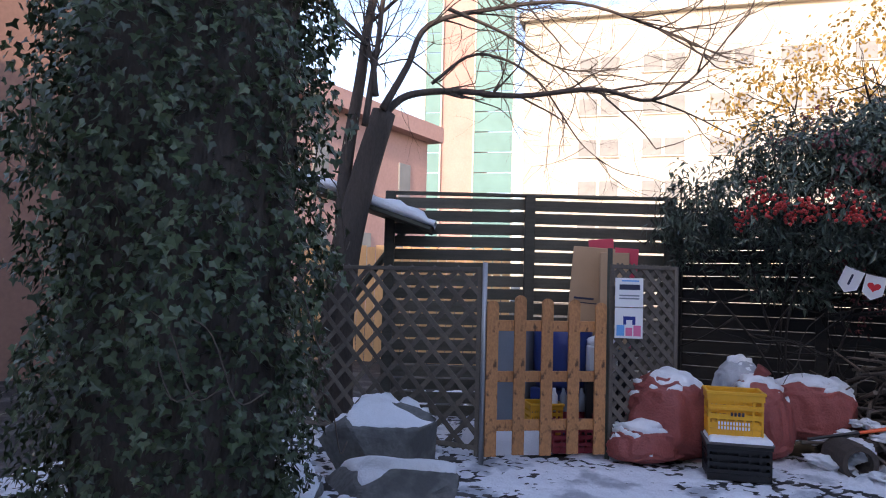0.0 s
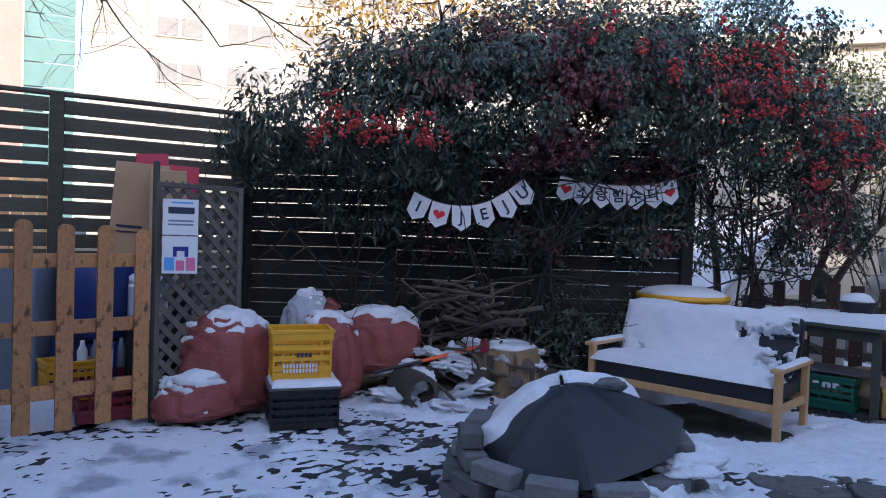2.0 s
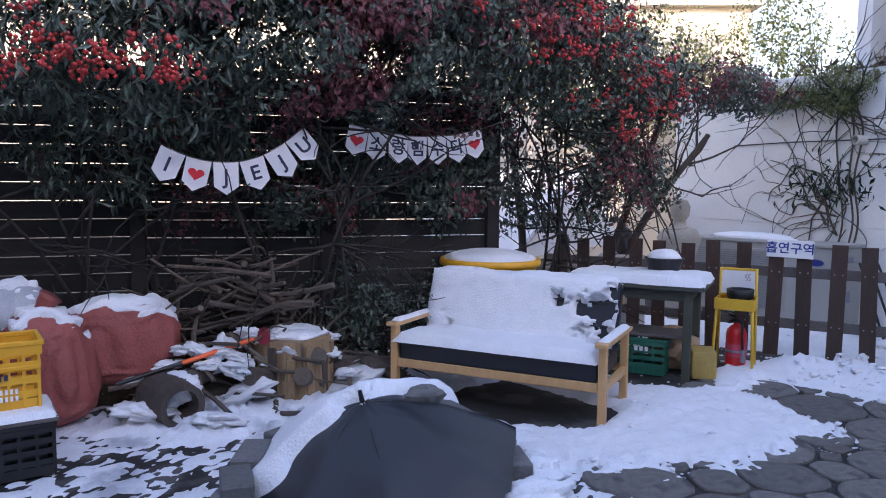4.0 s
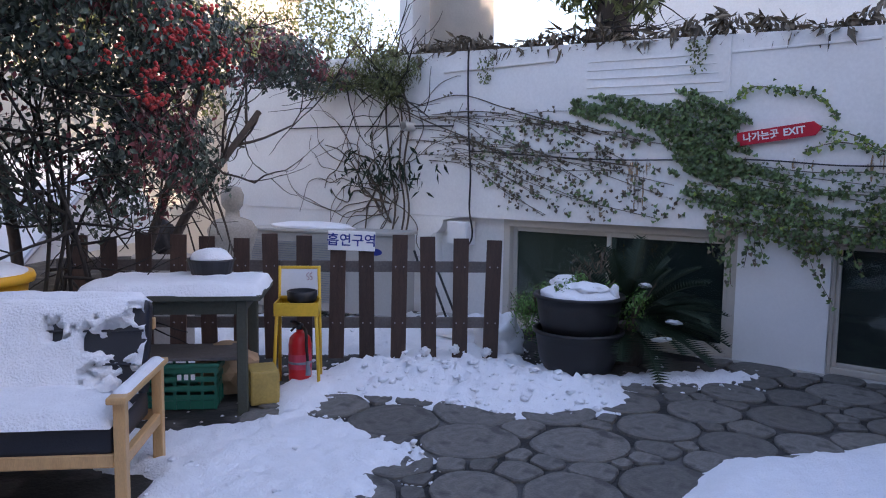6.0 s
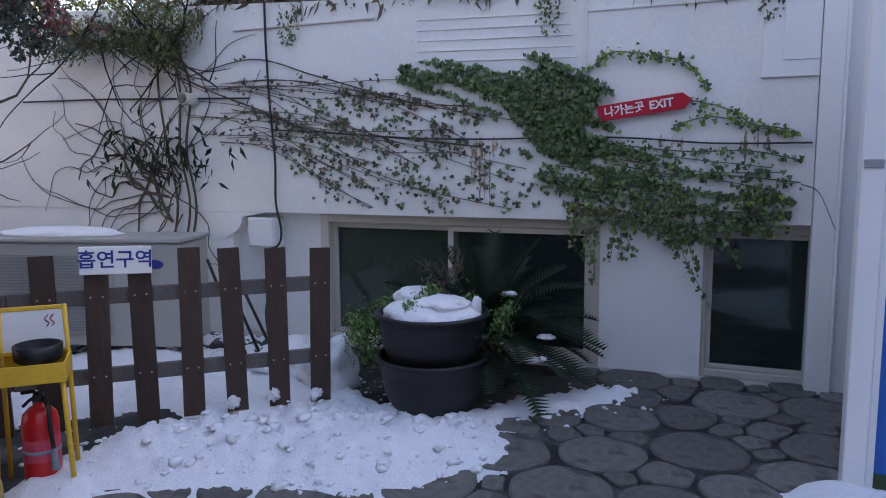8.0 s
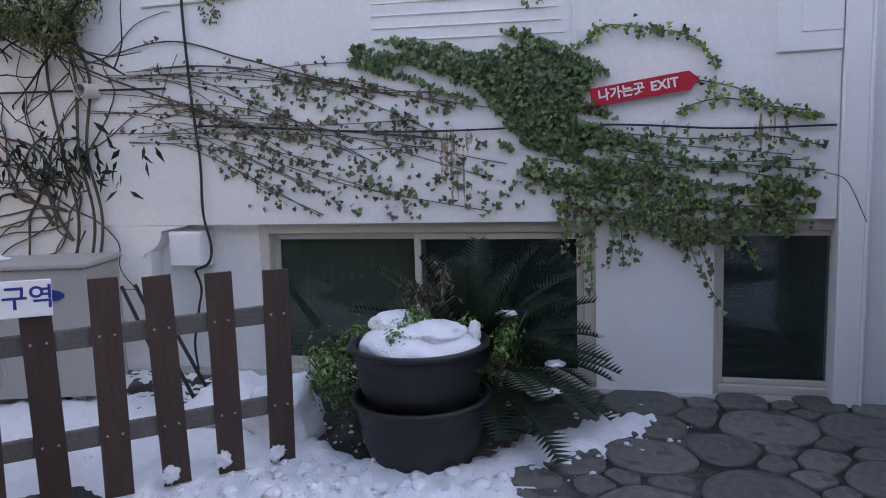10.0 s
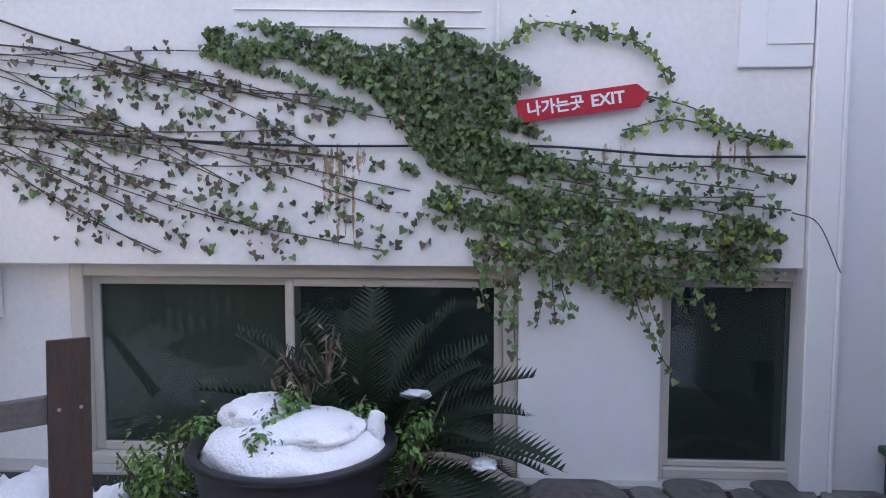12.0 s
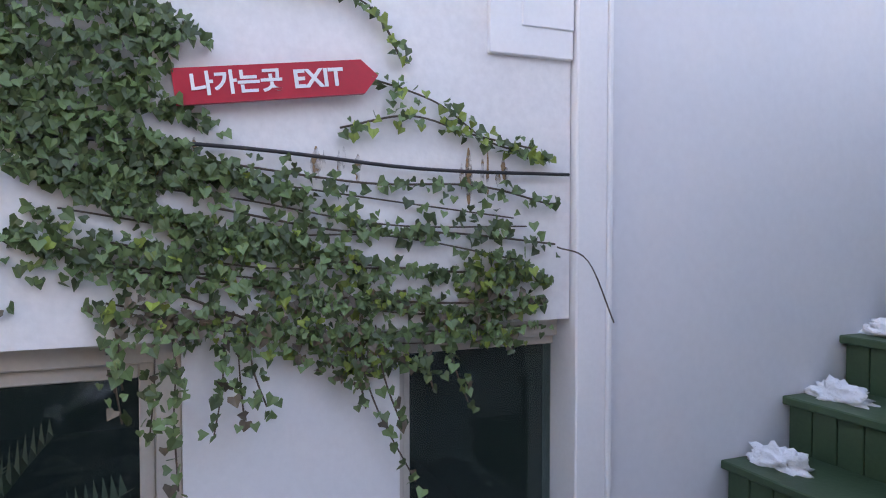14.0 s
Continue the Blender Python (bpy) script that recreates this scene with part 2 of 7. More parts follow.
def stain_material():
    """Rust run-off: streaks that let the plaster show through."""
    m = bpy.data.materials.new("rust_run_off")
    m.use_nodes = True
    t = m.node_tree
    n, l = t.nodes, t.links
    b = n["Principled BSDF"]
    b.inputs["Base Color"].default_value, b.inputs["Roughness"].default_value = (0.42, 0.27, 0.14, 1), 0.85
    co, mp, a, c = n.new("ShaderNodeTexCoord"), n.new("ShaderNodeMapping"), n.new("ShaderNodeTexNoise"), n.new("ShaderNodeTexNoise")
    mp.inputs["Scale"].default_value = (1, 22, 2.5)
    a.inputs["Scale"].default_value, a.inputs["Detail"].default_value = 1.6, 6
    c.inputs["Scale"].default_value, c.inputs["Detail"].default_value = 40, 4
    l.new(co.outputs["Object"], mp.inputs[0]), l.new(mp.outputs[0], a.inputs[0]), l.new(co.outputs["Object"], c.inputs[0])
    mu, r = n.new("ShaderNodeMath"), n.new("ShaderNodeMapRange")
    mu.operation = 'MULTIPLY'
    l.new(a.outputs[0], mu.inputs[0]), l.new(c.outputs[0], mu.inputs[1])
    r.inputs[1].default_value, r.inputs[2].default_value, r.inputs[4].default_value = 0.17, 0.33, 0.8
    l.new(mu.outputs[0], r.inputs[0])
    tr, mx = n.new("ShaderNodeBsdfTransparent"), n.new("ShaderNodeMixShader")
    l.new(r.outputs[0], mx.inputs[0]), l.new(tr.outputs[0], mx.inputs[1]), l.new(b.outputs[0], mx.inputs[2])
    l.new(mx.outputs[0], n["Material Output"].inputs[0])
    return m


STAIN = stain_material()


# ---- builders ----
def link_bm(name, bm, mat, parent=None, label="", smooth=False):
    me = bpy.data.meshes.new(name)
    bm.normal_update()
    bm.to_mesh(me)
    bm.free()
    for p in me.polygons:
        p.use_smooth = smooth
    me.materials.append(mat)
    ob = new(name, me)
    if parent:
        ob.parent = parent
    if label:
        ob["label"] = label
    return ob


def part(name, bm, mat, parent, label="", smooth=False):
    return link_bm(name, bm, mat, parent, label, smooth)


def thing(name, m, label, category, group="", kind=""):
    ob = new(name)
    ob.empty_display_size = 0.05
    ob.matrix_world = m
    return tagged(ob, label, category, group, kind)


def box(x0, y0, z0, x1, y1, z1, bevel=0.0, seg=1, bm=None):
    own = bmesh.new()
    bmesh.ops.create_cube(own, size=1)
    for v in own.verts:
        v.co = Vector(((x0 + x1) / 2 + v.co.x * (x1 - x0), (y0 + y1) / 2 + v.co.y * (y1 - y0), (z0 + z1) / 2 + v.co.z * (z1 - z0)))
    if bevel:
        bmesh.ops.bevel(own, geom=own.edges[:], offset=bevel, segments=seg, affect='EDGES', profile=0.6)
    return join(bm, own)


def join(bm, own):
    if bm is None:
        return own
    me = bpy.data.meshes.new("tmp")
    own.to_mesh(me)
    own.free()
    bm.from_mesh(me)
    bpy.data.meshes.remove(me)
    return bm


def cyl(r0, r1, z0, z1, seg=24, bevel=0.0, bm=None, x=0, y=0, open_top=False):
    own = bmesh.new()
    bmesh.ops.create_cone(own, cap_ends=True, segments=seg, radius1=r0, radius2=r1, depth=z1 - z0)
    bmesh.ops.translate(own, verts=own.verts, vec=(x, y, (z0 + z1) / 2))
    if open_top:
        top = max(own.faces, key=lambda f: f.calc_center_median().z)
        own.faces.remove(top)
    if bevel:
        bmesh.ops.bevel(own, geom=[e for e in own.edges if len(e.link_faces) == 2 and e.calc_face_angle(0) > 1], offset=bevel, segments=2, affect='EDGES')
    return join(bm, own)


def lathe(profile, seg=28, bm=None):
    """Turn a profile of (radius, z) about the z axis."""
    bm = bm or bmesh.new()
    rings = []
    for r, z in profile:
        rings.append([bm.verts.new((r * math.cos(2 * math.pi * i / seg), r * math.sin(2 * math.pi * i / seg), z)) for i in range(seg)])
    for a, b in zip(rings, rings[1:]):
        for i in range(seg):
            j = (i + 1) % seg
            bm.faces.new((a[i], a[j], b[j], b[i]))
    for ring, flip in ((rings[0], True), (rings[-1], False)):
        if profile[0 if flip else -1][0] > 1e-4:
            bm.faces.new(ring[::-1] if flip else ring)
    return bm


def tube(pts, radii, seg=6, bm=None):
    bm = bm or bmesh.new()
    pts = [Vector(p) for p in pts]
    if not isinstance(radii, (list, tuple)):
        radii = [radii] * len(pts)
    ring0 = None
    ref = Vector((0.31, 0.17, 0.93))
    for i, p in enumerate(pts):
        d = (pts[min(i + 1, len(pts) - 1)] - pts[max(i - 1, 0)])
        d = d.normalized() if d.length > 1e-6 else Vector((0, 0, 1))
        a = d.cross(ref)
        a = a.normalized() if a.length > 1e-3 else d.orthogonal().normalized()
        b = d.cross(a)
        ring = [bm.verts.new(p + radii[i] * (math.cos(2 * math.pi * k / seg) * a + math.sin(2 * math.pi * k / seg) * b)) for k in range(seg)]
        if ring0:
            for k in range(seg):
                bm.faces.new((ring0[k], ring0[(k + 1) % seg], ring[(k + 1) % seg], ring[k]))
        else:
            bm.faces.new(ring[::-1])
        ring0 = ring
    bm.faces.new(ring0)
    return bm


def smooth_path(pts, n=6):
    """Catmull-Rom through the points."""
    pts = [Vector(p) for p in pts]
    ext = [2 * pts[0] - pts[1]] + pts + [2 * pts[-1] - pts[-2]]
    out = []
    for i in range(1, len(ext) - 2):
        p0, p1, p2, p3 = ext[i - 1:i + 3]
        for k in range(n):
            t = k / n
            out.append(0.5 * ((2 * p1) + (p2 - p0) * t + (2 * p0 - 5 * p1 + 4 * p2 - p3) * t * t + (3 * p1 - p0 - 3 * p2 + p3) * t ** 3))
    out.append(pts[-1])
    return out


def blob(cx, cy, cz, rx, ry, rz, lumps=0.12, freq=2.0, sub=3, seed=0.0, flat=None, bm=None):
    own = bmesh.new()
    bmesh.ops.create_icosphere(own, subdivisions=sub, radius=1)
    for v in own.verts:
        k = 1 + lumps * noise.noise(v.co * freq + Vector((seed, seed * 1.7, 3.1))) + lumps * 0.4 * noise.noise(v.co * freq * 3 + Vector((seed, 0, 0)))
        v.co = Vector((v.co.x * rx * k, v.co.y * ry * k, v.co.z * rz * k))
        if flat is not None and v.co.z < flat:
            v.co.z = flat
        v.co += Vector((cx, cy, cz))
    return join(bm, own)


def leaves(name, pos, nrm, size, mat, parent=None, shape="oval", seed=1, label="", droop=0.3):
    """One mesh of many small folded leaves at the given points, facing about the given normals."""
    rng = np.random.default_rng(seed)
    pos, nrm = np.asarray(pos, float), np.asarray(nrm, float)
    n = len(pos)
    nrm = nrm / np.maximum(np.linalg.norm(nrm, axis=1, keepdims=True), 1e-6)
    down = np.tile(np.array([0, 0, -1.0]), (n, 1)) + rng.normal(0, 0.6, (n, 3))
    tip = down - (down * nrm).sum(1, keepdims=True) * nrm
    tip /= np.maximum(np.linalg.norm(tip, axis=1, keepdims=True), 1e-6)
    side = np.cross(nrm, tip)
    if shape == "heart":
        prof = [(0.0, 0.0), (-0.5, -0.16), (-0.62, 0.22), (-0.3, 0.62), (0.0, 1.0), (0.3, 0.62), (0.62, 0.22), (0.5, -0.16)]
        faces = [(0, 1, 2, 3), (0, 3, 4), (0, 4, 5), (0, 5, 6, 7)]
    elif shape == "lobed":
        prof = [(0.0, 0.0), (-0.42, -0.12), (-0.62, 0.28), (-0.26, 0.42), (0.0, 1.0), (0.26, 0.42), (0.62, 0.28), (0.42, -0.12)]
        faces = [(0, 1, 2, 3), (0, 3, 4), (0, 4, 5), (0, 5, 6, 7)]
    elif shape == "long":
        prof = [(0, 0), (-0.14, 0.4), (0, 1), (0.14, 0.4)]
        faces = [(0, 1, 2), (0, 2, 3)]
    else:
        prof = [(0, 0), (-0.3, 0.45), (0, 1), (0.3, 0.45)]
        faces = [(0, 1, 2), (0, 2, 3)]
    sz = (np.asarray(size) * (0.65 + 0.7 * rng.random(n)))[:, None]
    V = []
    for a, b in prof:
        lift = 0.22 * abs(a) - droop * 0.5 * b * b
        V.append(pos + sz * (a * side + b * tip + lift * nrm))
    k = len(prof)
    verts = np.stack(V, 1).reshape(-1, 3)
    base = np.arange(n) * k
    fl = []
    for f in faces:
        fl.append(np.stack([base + i for i in f], 1))
    faces_all = [tuple(r) for arr in fl for r in arr.tolist()]
    me = bpy.data.meshes.new(name)
    me.from_pydata(verts.tolist(), [], faces_all)
    me.materials.append(mat)
    ob = new(name, me)
    if parent:
        ob.parent = parent
    if label:
        ob["label"] = label
    return ob


def text(body, size, m, mat, parent, extrude=0.0015, name="lettering", bold=0.0, align='CENTER'):
    cu = bpy.data.curves.new(name, 'FONT')
    cu.body, cu.size, cu.extrude, cu.align_x, cu.align_y, cu.offset = body, size, extrude, align, 'CENTER', bold
    cu.materials.append(mat)
    ob = new(name, cu)
    ob.parent = parent
    ob.matrix_local = m
    return ob


def wall_panel(name, pts_low, z0, z1, thick, mat, label, z1b=None):
    """An upright wall slab from one plan point to another."""
    (xa, ya), (xb, yb) = pts_low
    d = Vector((xb - xa, yb - ya, 0)).normalized()
    nrm = Vector((-d.y, d.x, 0)) * thick
    zb = z1 if z1b is None else z1b
    bm = bmesh.new()
    q = [Vector((xa, ya, z0)), Vector((xb, yb, z0)), Vector((xb, yb, zb)), Vector((xa, ya, z1))]
    f = [bm.verts.new(v) for v in q]
    g = [bm.verts.new(v + nrm) for v in q]
    bm.faces.new(f), bm.faces.new(g[::-1])
    for i in range(4):
        j = (i + 1) % 4
        bm.faces.new((f[j], f[i], g[i], g[j]))
    bmesh.ops.recalc_face_normals(bm, faces=bm.faces)
    return tagged(link_bm(name, bm, mat), label, "wall", kind="structure")


def drape(src, thick, thr, seed, label, freq=3.0, jag=0.35, name="snow_mound", lee=None):
    """A skin of snow over the upward faces of a thing's mesh, thick where it is flat and torn at its rim."""
    bpy.context.view_layer.update()
    me = src.data
    m = src.matrix_world if src.parent is None else src.parent.matrix_world @ src.matrix_local
    r3 = m.to_3x3()
    nrm = [Vector((0, 0, 0)) for _ in me.vertices]
    for p in me.polygons:
        for i in p.vertices:
            nrm[i] += p.normal * p.area
    vs, ks = [], []
    for v, n in zip(me.vertices, nrm):
        w, n = m @ v.co, (r3 @ n).normalized()
        far = 0.0 if lee is None else 2.2 * (w - lee[0]).dot(lee[1])
        k = max(0, min(1, (n.z + far - thr + jag * noise.noise(w * freq + Vector((seed, 0, 0)))) / 0.3))
        k = k * k * (3 - 2 * k)
        vs.append(w + Vector((0, 0, thick * k * (1 + 0.3 * noise.noise(w * 5)))) - n * 0.02 * (1 - k) + n * 0.008 * k)
        ks.append(k)
    faces = [tuple(p.vertices) for p in me.polygons if max(ks[i] for i in p.vertices) > 0.001]
    out = bpy.data.meshes.new(name)
    out.from_pydata(vs, [], faces)
    for p in out.polygons:
        p.use_smooth = True
    out.materials.append(SNOW)
    return tagged(new(name, out), label, "snow")


def snow_on(name, m, rx, ry, rz, seed, label, lumps=0.5):
    sn = link_bm(name, blob(0, 0, 0, rx, ry, rz, lumps, 1.7, 4, seed), SNOW, smooth=True)
    sn.matrix_world = m
    return tagged(sn, label, "snow")


# ---- ground, paving, snow ----
def inside(poly, x, y):
    """Signed distance to a polygon's edge, positive inside."""
    best, c = 1e9, False
    for (xa, ya), (xb, yb) in zip(poly, poly[1:] + poly[:1]):
        dx, dy = xb - xa, yb - ya
        t = max(0, min(1, ((x - xa) * dx + (y - ya) * dy) / (dx * dx + dy * dy)))
        best = min(best, math.hypot(x - xa - t * dx, y - ya - t * dy))
        if (ya > y) != (yb > y) and x < dx * (y - ya) / dy + xa:
            c = not c
    return best if c else -best


DRIFT = [(2.9, 5.2), (3.27, 5.05), (3.87, 4.86), (4.4, 4.95), (4.69, 5.03), (4.95, 5.08), (5.08, 5.35), (5.15, 5.68), (5.07, 5.94), (5.2, 6.16), (5.48, 6.34), (5.62, 6.12), (5.74, 5.8), (5.83, 5.45), (5.92, 5.2), (6.12, 4.95), (6.47, 4.8), (6.8, 4.8), (7.1, 4.5), (7.54, 4.15), (7.85, 4.17), (7.9, 4.6), (7.0, 5.3), (7.4, 6.2), (7.6, 8.0), (5.5, 9.5), (3.0, 9.0), (2.6, 6.0)]
HEAP = [(5.45, 6.45), (5.74, 5.85), (5.85, 5.45), (6.0, 5.12), (6.45, 4.82), (6.72, 4.95), (6.7, 5.6), (6.6, 6.05), (6.2, 6.55), (5.8, 6.9)]
PATCH = [(5.2, 3.95), (5.92, 3.93), (6.2, 3.72), (6.45, 3.5), (6.7, 3.3), (6.7, -1.0), (3.0, -1.5), (4.0, 1.0), (4.7, 3.2)]
STONES = [(3.6, 3.0), (4.6, 3.1), (5.2, 3.9), (6.6, 3.2), (8.1, 3.1), (8.15, 4.4), (7.2, 5.0), (6.5, 5.4), (5.9, 6.0), (5.2, 6.4), (4.4, 5.6), (3.4, 4.8), (3.0, 3.8)]
BARE = [(4.3, 6.5), (4.85, 6.25), (5.2, 6.75), (5.5, 6.85), (5.9, 6.75), (6.25, 6.5), (6.45, 6.9), (5.7, 7.7), (4.7, 7.8), (4.1, 7.1)]
SOFAPIT = [(2.7, 6.55), (3.12, 5.92), (3.50, 5.70), (3.90, 6.0), (3.5, 6.9)]
WALLFOOT = [(6.9, 5.75), (6.95, 5.15), (7.35, 4.95), (7.72, 4.55), (7.85, 4.15), (8.1, 3.3), (8.15, 6.9), (7.2, 6.6)]
PILEFOOT = [(0.6, 6.6), (1.2, 6.15), (2.0, 6.2), (2.6, 6.5), (2.5, 7.0), (1.0, 7.3)]


def snow_height(x, y):
    p = Vector((x, y, 0))
    rough = noise.fractal(p * 3.1, 0.9, 2.0, 4)
    small = noise.noise(p * 17)
    fine = noise.noise(p * 41)
    stones = inside(STONES, x, y)
    # trodden patches over the whole yard
    h = -0.010 + 0.018 * rough + 0.031 * small + 0.019 * fine + 0.014 * noise.noise(p * 8.3)
    if stones > -0.2:
        h -= 0.075 * min(1, (stones + 0.2) / 0.3)
    d = inside(DRIFT, x, y)
    if d > -0.15:
        k = max(0, min(1, (d + 0.07 + 0.09 * small + 0.10 * rough) / 0.26))
        h = h * (1 - k) + k * (0.040 + 0.020 * rough + 0.024 * small + 0.013 * fine + 0.012 * noise.noise(p * 7.7))
    d = inside(HEAP, x, y)
    if d > -0.2:
        k = max(0, min(1, (d + 0.10 + 0.05 * small) / 0.4))
        h = max(h, k * (0.10 + 0.04 * rough + 0.10 * abs(small) + 0.045 * abs(fine)))
    d = inside(PATCH, x, y)
    if d > -0.2:
        k = max(0, min(1, (d + 0.06 + 0.06 * rough) / 0.2))
        h = max(h, k * (0.06 + 0.012 * rough + 0.004 * small) - (1 - k) * 0.02)
    d = inside(BARE, x, y)
    if d > -0.1:
        h -= (0.105 + 0.05 * small + 0.05 * rough) * max(0, min(1, (d + 0.1) / 0.2))
    d = inside(WALLFOOT, x, y)
    if d > -0.1:
        h -= (0.045 + 0.05 * rough + 0.07 * noise.noise(p * 5.2)) * max(0, min(1, (d + 0.1) / 0.2))
    d = inside(PILEFOOT, x, y)
    if d > -0.1:
        h += (0.035 + 0.03 * small) * max(0, min(1, (d + 0.1) / 0.3))
    d = inside(SOFAPIT, x, y)
    if d > -0.1:
        h -= 0.16 * max(0, min(1, (d + 0.1) / 0.2))
    if x < 3.2:
        # the beaten way to the gate: ice and slush
        path = math.exp(-((x + 0.35) ** 2 + (y - 5.0) ** 2) / 0.55)
        h = h * (1 - 0.55 * path) + 0.006 * path
    back = max(0, min(1, (y - 6.6) / 0.6)) * (1 if x < 3.2 else 0)
    h += back * (-0.012 + 0.03 * rough)
    return max(h, -0.09)


bm = bmesh.new()
bmesh.ops.create_grid(bm, x_segments=40, y_segments=40, size=900)
bmesh.ops.translate(bm, verts=bm.verts, vec=(0, 300, -0.012))
tagged(link_bm("ground", bm, EARTH), "dark wet earth with grit between the paving", "ground", kind="structure")


def grid_sheet(name, x0, x1, y0, y1, step, fn, mat):
    nx, ny = int((x1 - x0) / step), int((y1 - y0) / step)
    vs, fs = [], []
    hs = np.empty((ny + 1, nx + 1))
    for j in range(ny + 1):
        for i in range(nx + 1):
            x, y = x0 + i * step, y0 + j * step
            h = fn(x, y)
            hs[j, i] = h
            vs.append((x, y, h))
    keep = lambda i, j: max(hs[j, i], hs[j, i + 1], hs[j + 1, i], hs[j + 1, i + 1]) > -0.014
    for j in range(ny):
        for i in range(nx):
            if keep(i, j):
                a = j * (nx + 1) + i
                fs.append((a, a + 1, a + nx + 2, a + nx + 1))
    me = bpy.data.meshes.new(name)
    me.from_pydata(vs, [], fs)
    for p in me.polygons:
        p.use_smooth = True
    me.materials.append(mat)
    return new(name, me)


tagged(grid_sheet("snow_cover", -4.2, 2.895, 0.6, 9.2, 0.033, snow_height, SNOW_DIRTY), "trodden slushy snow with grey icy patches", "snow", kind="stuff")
tagged(grid_sheet("snow_cover", 2.895, 8.15, 0.6, 9.2, 0.033, snow_height, SNOW), "patchy trodden white snow over the yard", "snow", kind="stuff")
tagged(grid_sheet("snow_cover", -8.6, 6.8, -3.1, 0.601, 0.07, snow_height, SNOW), "patchy trodden white snow over the yard", "snow", kind="stuff")

# crumbs of shovelled snow
rng = np.random.default_rng(3)
ico = bmesh.new()
bmesh.ops.create_icosphere(ico, subdivisions=2, radius=1)
iv = np.array([v.co[:] for v in ico.verts])
ifc = [[v.index for v in f.verts] for f in ico.faces]
ico.free()
cv, cf = [], []
while len(cv) < 1000:
    x, y = 3.2 + 4.8 * rng.random(), 3.4 + 4.2 * rng.random()
    hp, dr = inside(HEAP, x, y), inside(DRIFT, x, y)
    if not (hp > -0.12 or (dr > -0.1 and (dr < 0.12 or rng.random() < 0.12)) or rng.random() < 0.012):
        continue
    if inside(SOFAPIT, x, y) > -0.05:
        continue
    r = (0.006 + 0.030 * rng.random() ** 3.5) * (1.0 if hp > -0.12 else 0.6)
    k = np.array([1 + 0.75 * noise.noise(Vector(v) * 2.1 + Vector((x * 9, y * 9, 0))) for v in iv])
    z = max(snow_height(x, y), -0.008) + r * 0.2
    cf += [[i + len(cv) * len(iv) for i in f] for f in ifc]
    cv.append(iv * k[:, None] * r * np.array([1.3, 1.0, 0.6]) + np.array([x, y, z]))
me = bpy.data.meshes.new("snow_crumbs")
me.from_pydata(np.concatenate(cv).tolist(), [], cf)
me.materials.append(SNOW)
for p in me.polygons:
    p.use_smooth = True
tagged(new("snow_crumbs", me), "loose crumbs of shovelled snow", "snow", kind="stuff")

# ---- white wall with the low windows ----
X = 8.16
wall_panel("wall_east_upper", ((X, 3.27), (X, 11.4)), 1.06, 2.55, -0.25, PLASTER, "white plastered wall above the low windows", 2.95)
wall_panel("wall_east_far", ((X + 0.01, 7.7), (X + 0.01, 11.38)), -0.1, 1.058, -0.24, PLASTER, "white plastered wall behind the outdoor unit")
wall_panel("wall_east_mid", ((X + 0.13, 6.88), (X + 0.13, 7.698)), -0.1, 1.058, -0.1, PLASTER, "recessed white wall beside the window")
wall_panel("wall_east_pier", ((X + 0.05, 3.90), (X + 0.05, 4.585)), -0.02, 1.058, -0.16, WHITE, "white panel between the two low windows")
wall_panel("wall_east_base", ((X - 0.02, 3.29), (X - 0.02, 7.7)), -0.1, 0.0, -0.35, CONCRETE, "low pale sill ledge under the windows")
wall_panel("wall_stairs", ((X - 0.015, -2.4), (X - 0.015, 3.12)), -0.1, 4.6, -0.25, PANELWHITE, "smooth white boarded wall along the stairs")
# rounded end of the lintel
bm = bmesh.new()
ring = [(7.37, 1.057), (7.87, 1.057), (7.87, 0.83), (7.76, 0.83)] + [(7.76 - 0.17 * math.sin(a), 0.86 + 0.17 * (1 - math.cos(a))) for a in np.linspace(0.2, 1.5, 7)]
f = [bm.verts.new((X - 0.002, y, z)) for y, z in ring]
g = [bm.verts.new((X + 0.12, y, z)) for y, z in ring]
bm.faces.new(f), bm.faces.new(g[::-1])
for i in range(len(ring)):
    bm.faces.new((f[i - 1], f[i], g[i], g[i - 1]))
bmesh.ops.recalc_face_normals(bm, faces=bm.faces)
tagged(link_bm("trim_lintel", bm, PLASTER), "rounded white plaster end of the lintel", "trim", kind="structure")
tagged(link_bm("trim_corner", box(X - 0.04, 3.135, -0.1, X + 0.2, 3.265, 4.6, 0.006), WHITE), "white corner board with chipped paint", "trim", kind="structure")
tagged(link_bm("trim_corner_bead", box(X - 0.05, 3.118, -0.1, X + 0.1, 3.137, 4.6, 0.004), WHITE), "thin white bead beside the corner board", "trim", kind="structure")
# raised fields on the wall above
for y0, y1, z0, z1 in ((3.66, 4.69, 2.2, 2.47),):
    tagged(link_bm("trim_panel", box(X - 0.012, y0, z1, X + 0.02, y1, z1 + 0.02, 0.003), PLASTER), "thin white moulding on the wall", "trim", kind="structure")
tagged(link_bm("trim_board", box(X - 0.02, 3.27, 1.98, X + 0.02, 3.6, 2.56, 0.004), WHITE), "white board fixed to the upper wall", "trim", kind="structure")
tagged(link_bm("trim_board_field", box(X - 0.026, 3.27, 2.08, X + 0.02, 3.48, 2.5, 0.004), WHITE), "inner field of the white board", "trim", kind="structure")
tagged(link_bm("trim_moulding", box(X - 0.02, 4.69, 1.95, X + 0.01, 4.705, 2.6, 0.003), PLASTER), "vertical white joint strip on the wall", "trim", kind="structure")
